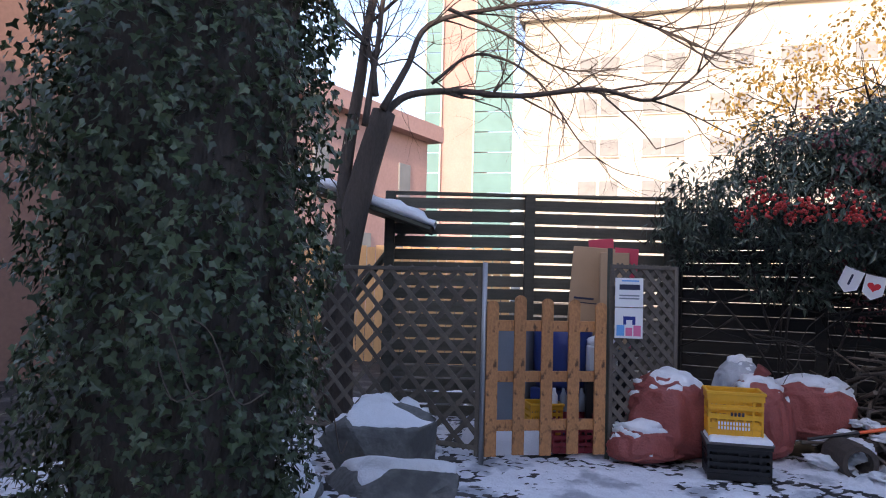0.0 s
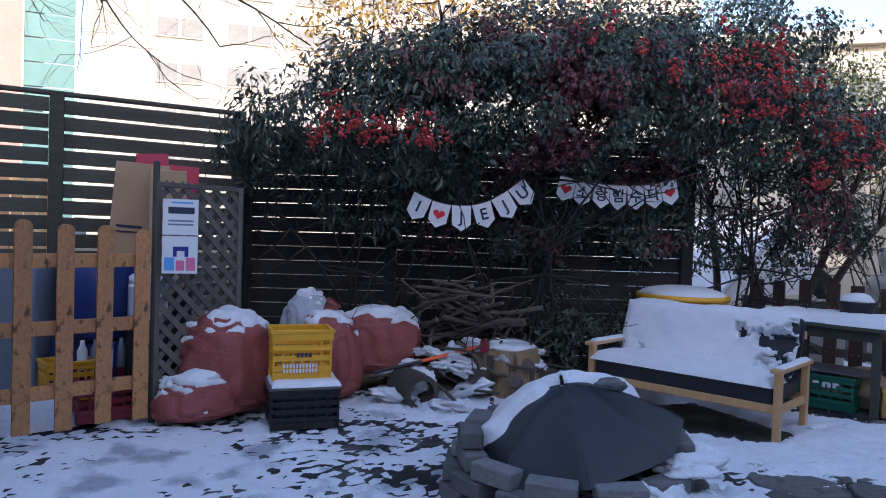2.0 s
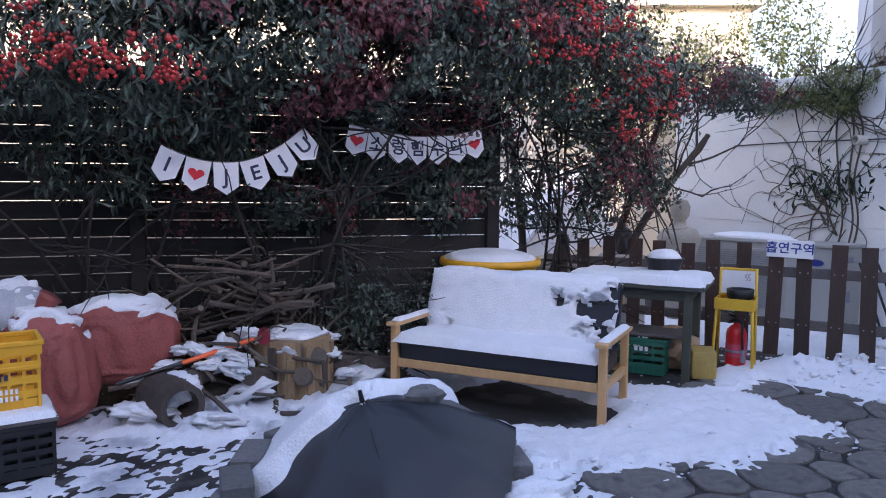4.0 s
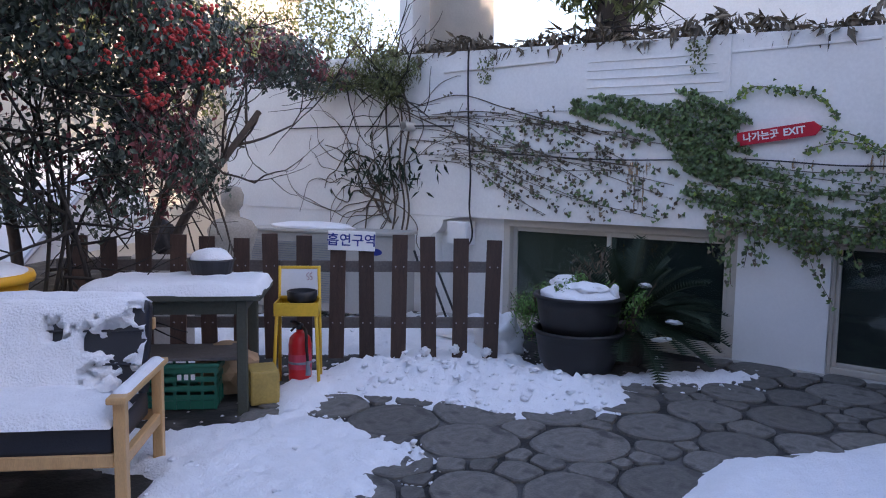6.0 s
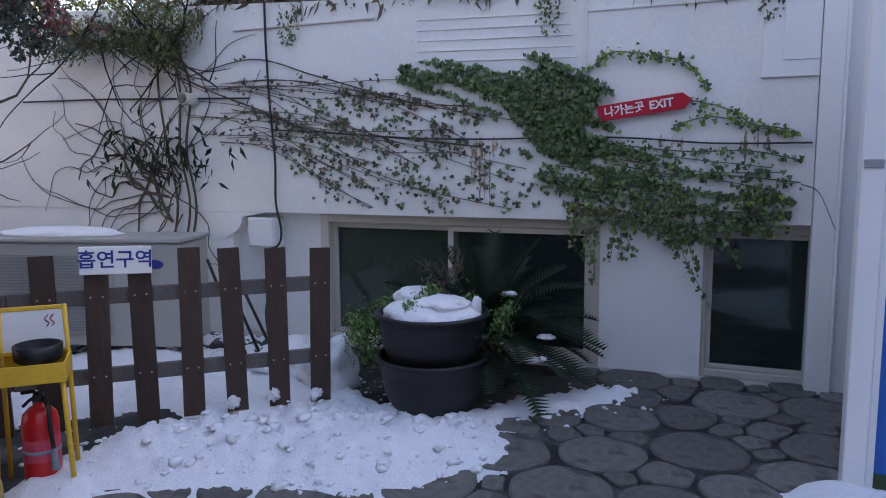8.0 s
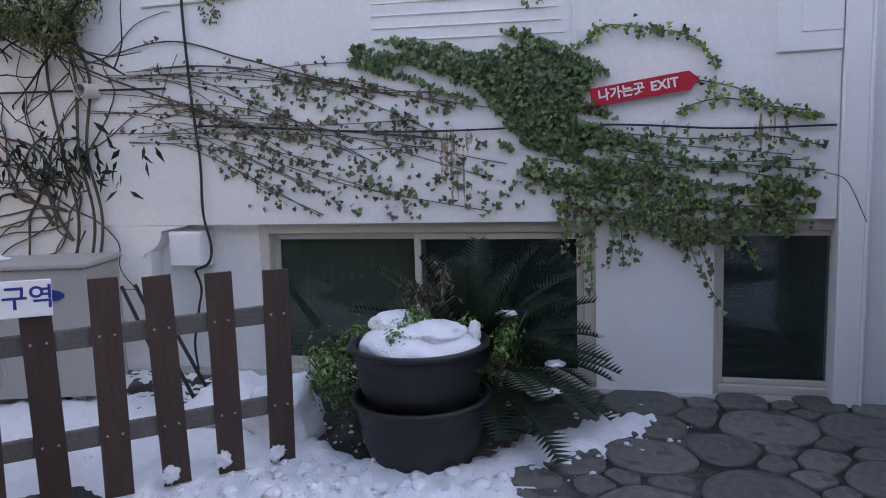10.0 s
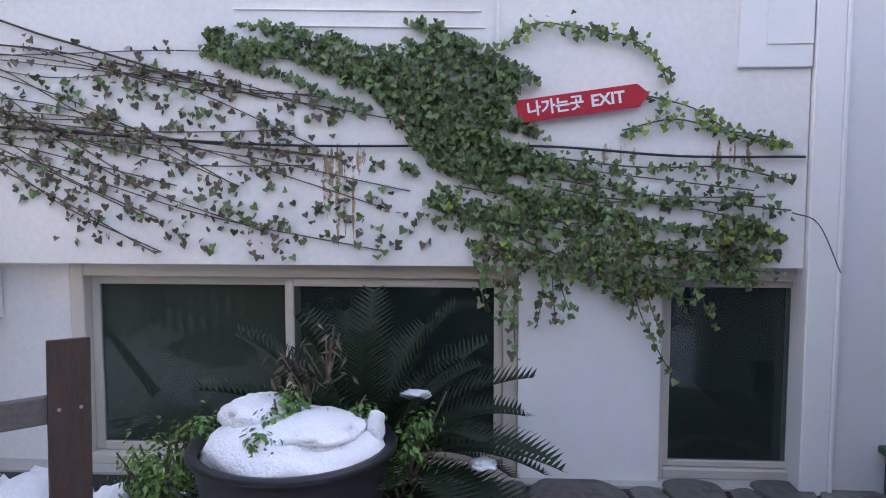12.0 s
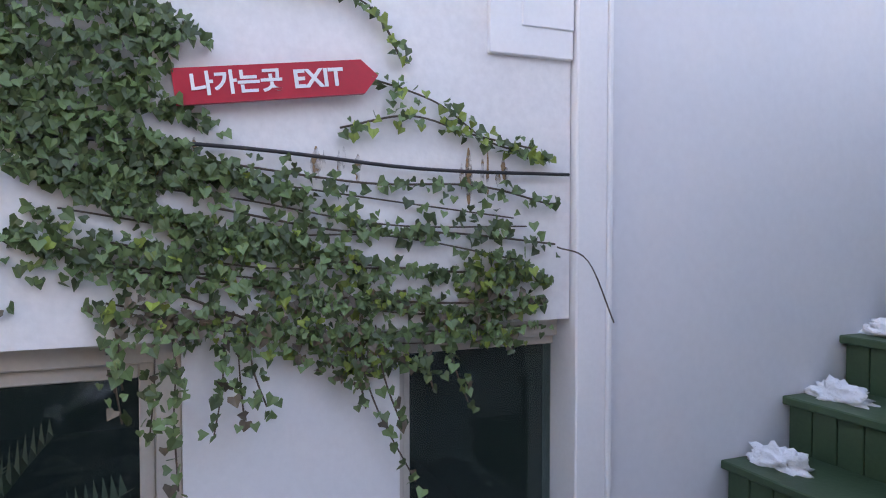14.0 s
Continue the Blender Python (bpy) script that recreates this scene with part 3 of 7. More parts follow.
tagged(link_bm("trim_groove_rod", box(X - 0.018, 6.3, 2.545, X + 0.01, 7.6, 2.557, 0.002), PIPE), "thin rod along the upper wall", "trim", kind="structure")
for i in range(5):
    z = 2.18 + i * 0.075
    bm = tube([(X - 0.003, 4.75 + 0.02 * i, z), (X - 0.006, 5.3, z + 0.012), (X - 0.003, 5.95, z + 0.03)], 0.005, 5)
    tagged(link_bm("trim_ripple", bm, PLASTER), "faint ripple of a loose wall sheet", "trim", kind="structure")
# coping, terrace and upper storey behind it
tagged(link_bm("trim_coping", box(X - 0.05, 3.1, 2.55, X + 0.3, 3.4, 2.6, 0.01), PLASTER), "white coping", "trim", kind="structure")
wall_panel("wall_terrace_floor", ((X + 0.25, 3.27), (X + 0.25, 11.4)), 2.3, 2.45, -4.0, CONCRETE, "concrete terrace behind the wall top")
wall_panel("wall_upper_storey", ((X + 4.2, 2.6), (X + 4.2, 7.6)), 2.4, 7.0, -0.3, PLASTER, "white upper storey set back behind the terrace")
col = thing("column", pose(X + 0.62, 7.85, 2.62), "thick cream cylindrical column on the terrace", "column", kind="structure")
part("shaft", cyl(0.36, 0.36, 0, 4, 32), PIPE, col, smooth=True)
wall_panel("wall_column_side", ((X + 0.35, 8.35), (X + 1.2, 8.35)), 2.6, 6.6, 0.2, PLASTER, "white pier beside the column")


def window_unit(name, y0, y1, label, splits, t=0.075, u=0.045, z0=0.0, z1=1.055):
    w = thing(name, pose(X + 0.1, (y0 + y1) / 2, z0), label, "window", kind="structure")
    h, a = z1 - z0, (y1 - y0) / 2
    fr = bmesh.new()
    for q in ((-a, -a + t, 0, h), (a - t, a, 0, h)):
        box(-0.01, q[0], q[2], 0.12, q[1], q[3], 0.005, bm=fr)
    box(-0.01, -a + t, 0, 0.12, a - t, 0.05, 0.005, bm=fr)
    box(-0.01, -a + t, h - 0.07, 0.12, a - t, h, 0.005, bm=fr)
    part("window_frame", fr, FRAME_W, w)
    for s0, s1, off in splits:
        sa = bmesh.new()
        lo, hi = -a + t + s0 * (2 * a - 2 * t), -a + t + s1 * (2 * a - 2 * t)
        x0 = 0.02 + off
        for q in ((lo, lo + u, 0.052, h - 0.072), (hi - u, hi, 0.052, h - 0.072)):
            box(x0, q[0], q[2], x0 + 0.035, q[1], q[3], 0.004, bm=sa)
        box(x0, lo + u, 0.052, x0 + 0.035, hi - u, 0.052 + u, 0.004, bm=sa)
        box(x0, lo + u, h - 0.072 - u, x0 + 0.035, hi - u, h - 0.072, 0.004, bm=sa)
        sash = part("sash", sa, FRAME_W, w)
        pn = part("pane", box(x0 + 0.014, lo + u - 0.004, 0.052 + u - 0.004, x0 + 0.019, hi - u + 0.004, h - 0.068 - u), GLASS, sash)
        pn.visible_shadow = False
    return w


window_unit("window_1", 4.585, 6.88, "wide low ivory sliding window with dark glass", ((0, 0.515, 0.0), (0.485, 1.0, 0.04)))
window_unit("window_2", 3.13, 3.90, "small low ivory window with dark glass", ((0, 1, 0.0),), 0.03, 0.032)
# plain box behind the glass; its near-black walls stand for indoor dimness
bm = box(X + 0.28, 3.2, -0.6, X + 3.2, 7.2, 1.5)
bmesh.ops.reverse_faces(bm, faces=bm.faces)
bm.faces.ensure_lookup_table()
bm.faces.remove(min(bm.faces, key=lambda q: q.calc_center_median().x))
tagged(link_bm("wall_dark_room", bm, DARKROOM), "plain box room behind the windows, dimness put into its wall colour", "wall", kind="structure")
bl = thing("roller_blind", pose(X + 0.235, 6.35, 0.0), "dull brown roller blind drawn behind the glass", "blind")
part("fabric", box(0, -0.55, 0.05, 0.01, 0.55, 1.02, 0.002), CURTAIN, bl)

# ---- stairs and blue hoarding ----
TOPS = [(2.88, 0.235), (2.55, 0.465), (2.225, 0.692), (1.90, 0.925), (1.57, 1.155), (1.24, 1.385), (0.91, 1.615)]
for i, (yf, zt) in enumerate(TOPS):
    yb = TOPS[i + 1][0] if i + 1 < len(TOPS) else 0.3
    st = thing("stair_step", pose(7.445, yf, 0), "dark green painted wooden step with boarded riser", "step", "stairs", "structure")
    part("tread", box(-0.68, yb - yf - 0.03, zt - 0.035, 0.69, 0.03, zt, 0.005), STAIRGREEN, st)
    for k in range(12):
        xa = -0.675 + k * 0.113
        part("board", box(xa + 0.003, -0.022, (TOPS[i - 1][1] if i else 0.0) - 0.02, xa + 0.110, 0.0, zt - 0.036, 0.003), STAIRGREEN, st)
    if i < 4:
        sn = link_bm("snow_clump", blob(0.57, -0.13, zt + 0.005, 0.13, 0.06, 0.06, 0.75, 2.4, 4, 2.0 + i * 7.1, -0.012), SNOW, smooth=True)
        sn.matrix_world = pose(7.43, yf, 0)
        tagged(sn, "leftover snow heaped on the step", "snow")
hoard = thing("blue_hoarding", pose(6.64, 3.19, 0), "bright blue painted panel wall with white edge posts", "hoarding", kind="structure")
part("panel", box(0.03, -4.9, 0.09, 0.06, -0.05, 2.6), BLUE, hoard)
part("skirting", box(0.035, -4.9, -0.05, 0.065, -0.05, 0.088), STAIRGREEN, hoard, "mossy green base strip")
part("post", box(-0.045, -0.04, -0.05, 0.075, 0.05, 2.62, 0.006), WHITE, hoard, "white edge post")
part("edge_strip", box(-0.01, -0.075, -0.05, 0.028, -0.044, 2.6, 0.004), WHITE, hoard, "narrow white edge strip")
part("inner_lining", box(0.062, -4.9, -0.05, 0.075, -0.05, 2.6), PANELWHITE, hoard, "white inner lining")
part("bracket", box(-0.056, -0.03, 1.44, -0.046, 0.045, 1.475, 0.003), STEEL, hoard, "small bent metal clip")
cl = bmesh.new()
for cy, cz, r in ((-0.6, 1.95, 0.085), (-0.72, 2.0, 0.10), (-0.84, 1.96, 0.08), (-1.5, 2.6, 0.12), (-1.66, 2.65, 0.13)):
    own = bmesh.new()
    bmesh.ops.create_circle(own, cap_ends=True, segments=24, radius=r)
    bmesh.ops.transform(own, verts=own.verts, matrix=pose(0.0265 - r * 0.01, cy, cz, 0, -90, 0))
    join(cl, own)
part("painted_cloud", cl, WHITE, hoard, "white painted cloud")
# closing wall south of the stairs
wall_panel("wall_stairs_end", ((6.7, -0.2), (X, -0.2)), -0.1, 3.0, -0.2, PANELWHITE, "plain wall closing the stair passage")

# ---- buildings around and behind ----
# unseen wall, added at this height so the yard lies in shadow
wall_panel("wall_behind_south", ((-9.0, -3.2), (16.0, -3.2)), -0.1, 7.6, -0.3, PLASTER, "unseen plain white wall added to keep the sun off the yard")
wall_panel("wall_behind_west", ((-9.0, -3.2), (-9.0, 1.5)), -0.1, 5.0, 0.3, BROWNBRICK, "plain brick wall at the side of the yard")


def far_building(name, m, w, h, d, mat, label, floors, cols, x0, dx, z0, dz, win=(1.2, 1.1), glass=FARWIN, pair=True, skip=0):
    b = thing(name, m, label, "building", kind="structure")
    part("wall", box(0, 0, 0, w, d, h), mat, b)
    part("roof", box(-0.4, -0.5, h, w + 0.4, d + 0.4, h + 0.6), mat, b)
    proto = None
    for f in range(floors):
        for c in range(cols):
            if (f * 5 + c * 3) % 11 < skip:
                continue
            xx, zz = x0 + c * dx, z0 + f * dz
            ob = new("window", proto.data) if proto else link_bm("window", box(0, -0.06, 0, win[0], 0.05, win[1], 0.02), glass)
            ob.parent, ob.location = b, (xx, 0, zz)
            if proto is None:
                proto = ob
            if pair:
                ob = new("window", proto.data)
                ob.parent, ob.location = b, (xx + win[0] + 0.25, 0, zz)
            bm2 = box(-0.1, -0.14, -0.14, (2 if pair else 1) * win[0] + 0.35, 0.0, -0.04)
            s = link_bm("sill", bm2, FACADE)
            s.parent, s.location = b, (xx, 0, zz)
    return b


def bearing(deg, dist, z=0):
    """A place at a compass bearing (clockwise from +y) from the yard's west end."""
    return (1.1 + dist * math.sin(radians(deg)), 0.1 + dist * math.cos(radians(deg)), z)


px, py, _ = bearing(-24.5, 52)
far_building("apartment_block", pose(px, py, 0, 0, 0, 14), 44, 20.4, 12, FACADE, "tall sunlit cream apartment block with paired windows", 6, 9, 4.0, 4.4, 1.6, 2.95, (1.25, 1.15))
gx, gy, _ = bearing(-32.5, 51)
tower = thing("stair_tower", pose(gx, gy, 0, 0, 0, 20), "glazed stair tower with green tinted glass", "building", kind="structure")
part("wall", box(1.2, 0.3, 0, 3.6, 8, 26), PINKBRICK, tower)
for xa, xb in ((0, 1.2), (3.6, 6.4)):
    for k in range(18):
        z = 0.4 + k * 1.45
        part("pane", box(xa + 0.05, 0.0, z, xb - 0.05, 0.1, z + 1.38), FARGLASS, tower)
    part("mullion", box(xa - 0.06, -0.08, 0, xa + 0.05, 0.2, 26), FACADE, tower)
    part("mullion", box(xb - 0.05, -0.08, 0, xb + 0.06, 0.2, 26), FACADE, tower)
far_building("brick_house", pose(-13.4, 13.4, 0, 0, 0, 91), 10, 6.8, 8, PINKBRICK, "pinkish brick house with narrow arched windows", 2, 4, 0.8, 2.4, 1.4, 2.7, (0.75, 1.6), pair=False)
rx, ry, _ = bearing(-49.5, 12)
wall_panel("wall_west_house", ((-9.2, 3.2), (rx + 0.6, ry + 1.2)), -0.1, 8.5, 0.4, BROWNBRICK, "brown brick side wall of the house next door")
dp = thing("downpipe", pose(rx + 0.62, ry + 1.0, 0), "grey metal downpipe on the brick house", "pipe")
part("pipe", tube([(0, 0, 0), (0, 0, 8.2)], 0.06, 10), STEEL, dp, smooth=True)
# house seen past the hedge's end
wall_panel("wall_north_house", ((5.6, 17.0), (14.0, 13.0)), -0.1, 3.2, 0.3, FACADE, "cream low house beyond the fence")
wall_panel("wall_north_far", ((9.5, 19.0), (20.0, 14.0)), -0.1, 3.6, 0.3, FACADE, "sunlit cream house beyond the garden")
far_building("house_block", pose(9.0, 34.0, 0, 0, 0, -20), 16, 9.5, 8, FACADE, "sunlit pale house block behind the trees", 3, 4, 2, 3.4, 1.2, 2.9, (1.2, 1.2))
# snow-laden eave and lit boards beyond the lattice
ev = thing("snowy_eave", pose(-2.62, 6.12, 2.04, 0, 0, 30) @ pose(0, 0, 0, 0, 18, 0), "small sloping roof edge under a thick white snow layer", "roof", kind="structure")
part("board", box(-2.0, 0.0, -0.05, 0.0, 0.9, 0.0, 0.008), TABLE, ev)
bm = bmesh.new()
pr = [[bm.verts.new((-2.0 + 2.02 * i / 24, y + 0.02 * noise.noise(Vector((i * 0.5, q, 0))), z * (1 + 0.35 * noise.noise(Vector((i * 0.4, q, 3)))) * (1 if i < 23 else 0.5))) for q, (y, z) in enumerate(((0.02, 0.002), (-0.03, 0.03), (-0.02, 0.085), (0.06, 0.12), (0.4, 0.13), (0.88, 0.11), (0.9, 0.002)))] for i in range(25)]
for i in range(24):
    for q in range(6):
        bm.faces.new((pr[i][q], pr[i + 1][q], pr[i + 1][q + 1], pr[i][q + 1]))
bm.faces.new(pr[24])
part("snow_layer", bm, SNOW, ev, "thick white snow", True)
part("post", tube([(-1.7, 0.8, -0.05), (-2.45, 0.8, -2.4)], 0.04, 8), TABLE, ev)
part("post", tube([(-0.3, 0.8, -0.05), (-0.92, 0.8, -1.95)], 0.04, 8), TABLE, ev)
lb = thing("board_fence", pose(-7.6, 9.6, 0, 0, 0, 25), "sunlit pale board fence beyond the yard", "fence", kind="structure")
for k in range(24):
    part("board", box(k * 0.16, 0, 0, k * 0.16 + 0.145, 0.03, 2.05 + 0.02 * math.sin(k * 2.2), 0.004), OAK, lb)


# ---- slatted fence ----
def slat_fence(name, a, b, z1, label, bays, slat=0.115, gap=0.022, wood=SLAT):
    (xa, ya), (xb, yb) = a, b
    length, ang = math.hypot(xb - xa, yb - ya), math.degrees(math.atan2(yb - ya, xb - xa))
    f = thing(name, pose(xa, ya, 0, 0, 0, ang), label, "fence", kind="structure")
    n = int(z1 / (slat + gap))
    for k in range(bays + 1):
        x = length * k / bays
        part("post", box(x - 0.055, -0.065, -0.05, x + 0.055, 0.03, z1 + 0.03, 0.006), wood, f)
    top = part("cap_rail", box(-0.05, -0.04, z1 - 0.0, length + 0.05, 0.05, z1 + 0.035, 0.005), wood, f)
    me = None
    for k in range(bays):
        for i in range(n):
            z = z1 - 0.01 - (i + 1) * (slat + gap)
            if me is None:
                ob = link_bm("slat", box(0, -0.012, 0, length / bays - 0.115, 0.012, slat, 0.004), wood)
                me = ob.data
            else:
                ob = new("slat", me)
            ob.parent = f
            ob.location = (length * k / bays + 0.0575, 0.004 * ((i * 7) % 3 - 1), z)
            ob.rotation_euler = (0, radians(0.25 * ((i * 5 + k * 3) % 5 - 2)), 0)
    return f


slat_fence("slat_fence", (-3.29, 6.33), (-0.62, 7.86), 2.42, "tall weathered dark horizontal slat fence", 2, 0.118, 0.024)
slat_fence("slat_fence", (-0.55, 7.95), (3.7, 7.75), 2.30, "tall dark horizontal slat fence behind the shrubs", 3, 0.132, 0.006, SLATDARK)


# ---- lattice screens and the gate ----
def lattice(name, a, b, z0, z1, label, pitch=0.135):
    (xa, ya), (xb, yb) = a, b
    w, ang = math.hypot(xb - xa, yb - ya), math.degrees(math.atan2(yb - ya, xb - xa))
    f = thing(name, pose(xa, ya, 0, 0, 0, ang), label, "lattice")
    h = z1 - z0
    for sgn in (1, -1):
        k = -h
        while k < w:
            p = k
            # strip running up from (p, 0) to (p + h, h), clipped to the frame
            s0, s1 = max(0, -p), min(h, w - p)
            if s1 - s0 > 0.03:
                xs, xe = (p + s0, p + s1) if sgn > 0 else (w - p - s0, w - p - s1)
                d = Vector((xe - xs, 0, s1 - s0)).normalized()
                nn = Vector((-d.z, 0, d.x)) * 0.021
                y = 0.004 if sgn > 0 else -0.008
                bm = bmesh.new()
                q = [Vector((xs, y, z0 + s0)) + nn, Vector((xs, y, z0 + s0)) - nn, Vector((xe, y, z0 + s1)) - nn, Vector((xe, y, z0 + s1)) + nn]
                fr = [bm.verts.new(v) for v in q]
                bk = [bm.verts.new(v + Vector((0, 0.009, 0))) for v in q]
                bm.faces.new(fr), bm.faces.new(bk[::-1])
                for i in range(4):
                    bm.faces.new((fr[i - 1], fr[i], bk[i], bk[i - 1]))
                bmesh.ops.recalc_face_normals(bm, faces=bm.faces)
                part("strip", bm, LATTICE, f)
            k += pitch
    for q in ((-0.02, 0.02, z0 - 0.05, z1), (w - 0.02, w + 0.02, z0 - 0.05, z1)):
        part("stile", box(q[0], -0.018, q[2], q[1], 0.02, q[3], 0.003), LATTICE, f)
    part("rail", box(0.02, -0.018, z1 - 0.035, w - 0.02, 0.02, z1, 0.003), LATTICE, f)
    part("rail", box(0.02, -0.018, z0, w - 0.02, 0.02, z0 + 0.035, 0.003), LATTICE, f)
    return f


lattice("lattice_screen", (-4.0, 5.05), (-1.5, 5.1), 0.1, 1.6, "dark weathered wooden lattice screen", 0.23)
lattice("lattice_screen", (-0.64, 5.88), (-0.22, 6.40), 0.12, 1.66, "narrow grey wooden lattice screen beside the gate", 0.125)
gp = thing("gate_post", pose(-1.45, 5.08, 0), "thin grey metal post beside the gate", "post")
part("pole", cyl(0.021, 0.021, -0.03, 1.64, 12), STEEL, gp, smooth=True)
gp = thing("gate_post", pose(-0.655, 5.88, 0), "dark thin post at the gate's latch side", "post")
part("pole", box(-0.018, -0.018, -0.05, 0.018, 0.018, 1.8, 0.004), TABLE, gp)


def picket(w, h, t=0.022, round_top=True):
    bm = bmesh.new()
    pr = [(-w / 2, 0), (w / 2, 0), (w / 2, h - w * 0.45)]
    if round_top:
        pr += [(w / 2 * math.cos(a), h - w * 0.45 + w * 0.45 * math.sin(a)) for a in np.linspace(0.3, math.pi - 0.3, 6)]
    else:
        pr += [(w / 2, h), (-w / 2, h)]
        pr.remove((w / 2, h - w * 0.45))
    if round_top:
        pr += [(-w / 2, h - w * 0.45)]
    f = [bm.verts.new((x, -t / 2, z)) for x, z in pr]
    g = [bm.verts.new((x, t / 2, z)) for x, z in pr]
    bm.faces.new(f), bm.faces.new(g[::-1])
    for i in range(len(pr)):
        bm.faces.new((f[i - 1], f[i], g[i], g[i - 1]))
    bmesh.ops.recalc_face_normals(bm, faces=bm.faces)
    return bm


gate = thing("picket_gate", pose(-1.44, 5.10, 0.06, 0, 0, math.degrees(math.atan2(0.66, 0.74))), "knotty orange pine picket gate with scorched stripes", "gate")
for i in range(5):
    part("picket", picket(0.098, 1.29 + 0.012 * ((i * 3) % 4 - 1.5)), GATE, gate).location = (0.05 + i * 0.236, -0.02, 0.01 * (i % 2))
for z in (0.2, 0.60, 1.02):
    part("rail", box(0.0, 0.0, z, 1.04, 0.025, z + 0.09, 0.004), GATE, gate)


# ---- leaf masses ----
def ellipsoid_points(n, c, r, rng, shell=0.55, lump=0.25, seed=0.0):
    """Points in the outer shell of a lumpy ellipsoid, with outward normals."""
    d = rng.normal(0, 1, (n, 3))
    d /= np.linalg.norm(d, axis=1, keepdims=True)
    k = np.array([1 + lump * noise.noise(Vector(v) * 2.3 + Vector((seed, 0, 0))) + 0.5 * lump * noise.noise(Vector(v) * 5.1 + Vector((seed, 2, 0))) for v in d])
    rad = (1 - shell * rng.random(n) ** 1.5) * k
    return np.asarray(c) + d * rad[:, None] * np.asarray(r), d / np.asarray(r)


def clumped(pos, nrm, rng, seed, thr=-0.12, freq=3.2):
    """Drop points in noise gaps, so that the crown has holes."""
    keep = np.array([noise.noise(Vector(p) * freq + Vector((seed, seed, 0))) > thr for p in pos])
    return pos[keep], nrm[keep]


def branch(bm, p, d, length, r, depth, rng, bend=0.25, split=3, tips=None, up=0.1):
    n = 5
    pts, q, dd = [Vector(p)], Vector(p), Vector(d).normalized()
    for _ in range(n):
        dd = (dd + Vector(rng.normal(0, bend * 0.45, 3)) + Vector((0, 0, up * 0.3))).normalized()
        q = q + dd * length / n
        pts.append(q.copy())
    tube(pts, [r * (1 - 0.55 * i / n) for i in range(n + 1)], 6 if r > 0.012 else 4, bm)
    if tips is not None:
        tips.append((pts[-1], dd))
    if depth:
        for k in range(split):
            i = rng.integers(2, n + 1)
            a = (dd + Vector(rng.normal(0, 0.62, 3))).normalized()
            branch(bm, pts[i], a, length * (0.55 + 0.2 * rng.random()), r * 0.5, depth - 1, rng, bend, split, tips, up)


# ivy column
rng = np.random.default_rng(5)
ivy = thing("ivy_column", pose(-2.14, 2.62, 0), "tall post wholly overgrown with dark green ivy", "ivy")
part("trunk", tube([(-0.1, 0, 0), (0, 0.05, 2.5), (0.05, 0, 5.2)], [0.16, 0.14, 0.12], 10), BARK, ivy, smooth=True)
n = 27000
ang, zz = rng.random(n) * 2 * math.pi, rng.random(n) * 5.4
rr = np.array([0.80 + 0.17 * noise.noise(Vector((math.cos(a) * 1.6, math.sin(a) * 1.6, z * 1.1))) + 0.22 * noise.noise(Vector((math.cos(a) * 5, math.sin(a) * 5, z * 3.5))) for a, z in zip(ang, zz)])
rr = rr * np.where(zz > 1.1, 1.0, 0.88 + 0.11 * zz)
depth = 0.30 * rng.random(n) ** 1.4
P = np.stack([(rr - depth) * np.cos(ang), (rr - depth) * np.sin(ang), zz], 1)
N = np.stack([np.cos(ang), np.sin(ang), 0.55 + 0 * ang], 1) + rng.normal(0, 0.55, (n, 3))
leaves("foliage", P, N, 0.05, IVY, ivy, "lobed", 6)
part("undergrowth", lathe([(0.5, 0.0), (0.58, 0.6), (0.62, 2), (0.6, 4), (0.5, 5.2)], 18), BARK, ivy, "dense dark inner stems")
bm = bmesh.new()
for k in range(26):
    a, z = rng.random() * 6.28, 0.6 + rng.random() * 4
    tube(smooth_path([((0.83 + 0.1 * t) * math.cos(a + 0.25 * t), (0.83 + 0.1 * t) * math.sin(a + 0.25 * t), z - 0.3 * t + 0.1 * math.sin(5 * t)) for t in (0, 0.5, 1, 1.5)], 4), 0.004, 4, bm)
part("runner", bm, TWIG, ivy, "thin hanging ivy runners")

# bare tree behind the lattice
rv, tb = Vector((0.868, 0.497, 0)), Vector((-3.35, 5.62, 0))
tree = thing("bare_tree", pose(*tb), "leafless tree with a forked dark trunk", "tree")
rng = np.random.default_rng(11)


def tp(s, z, d=0.0):
    return tuple(rv * s + Vector((-0.497, 0.868, 0)) * d + Vector((0, 0, z)))


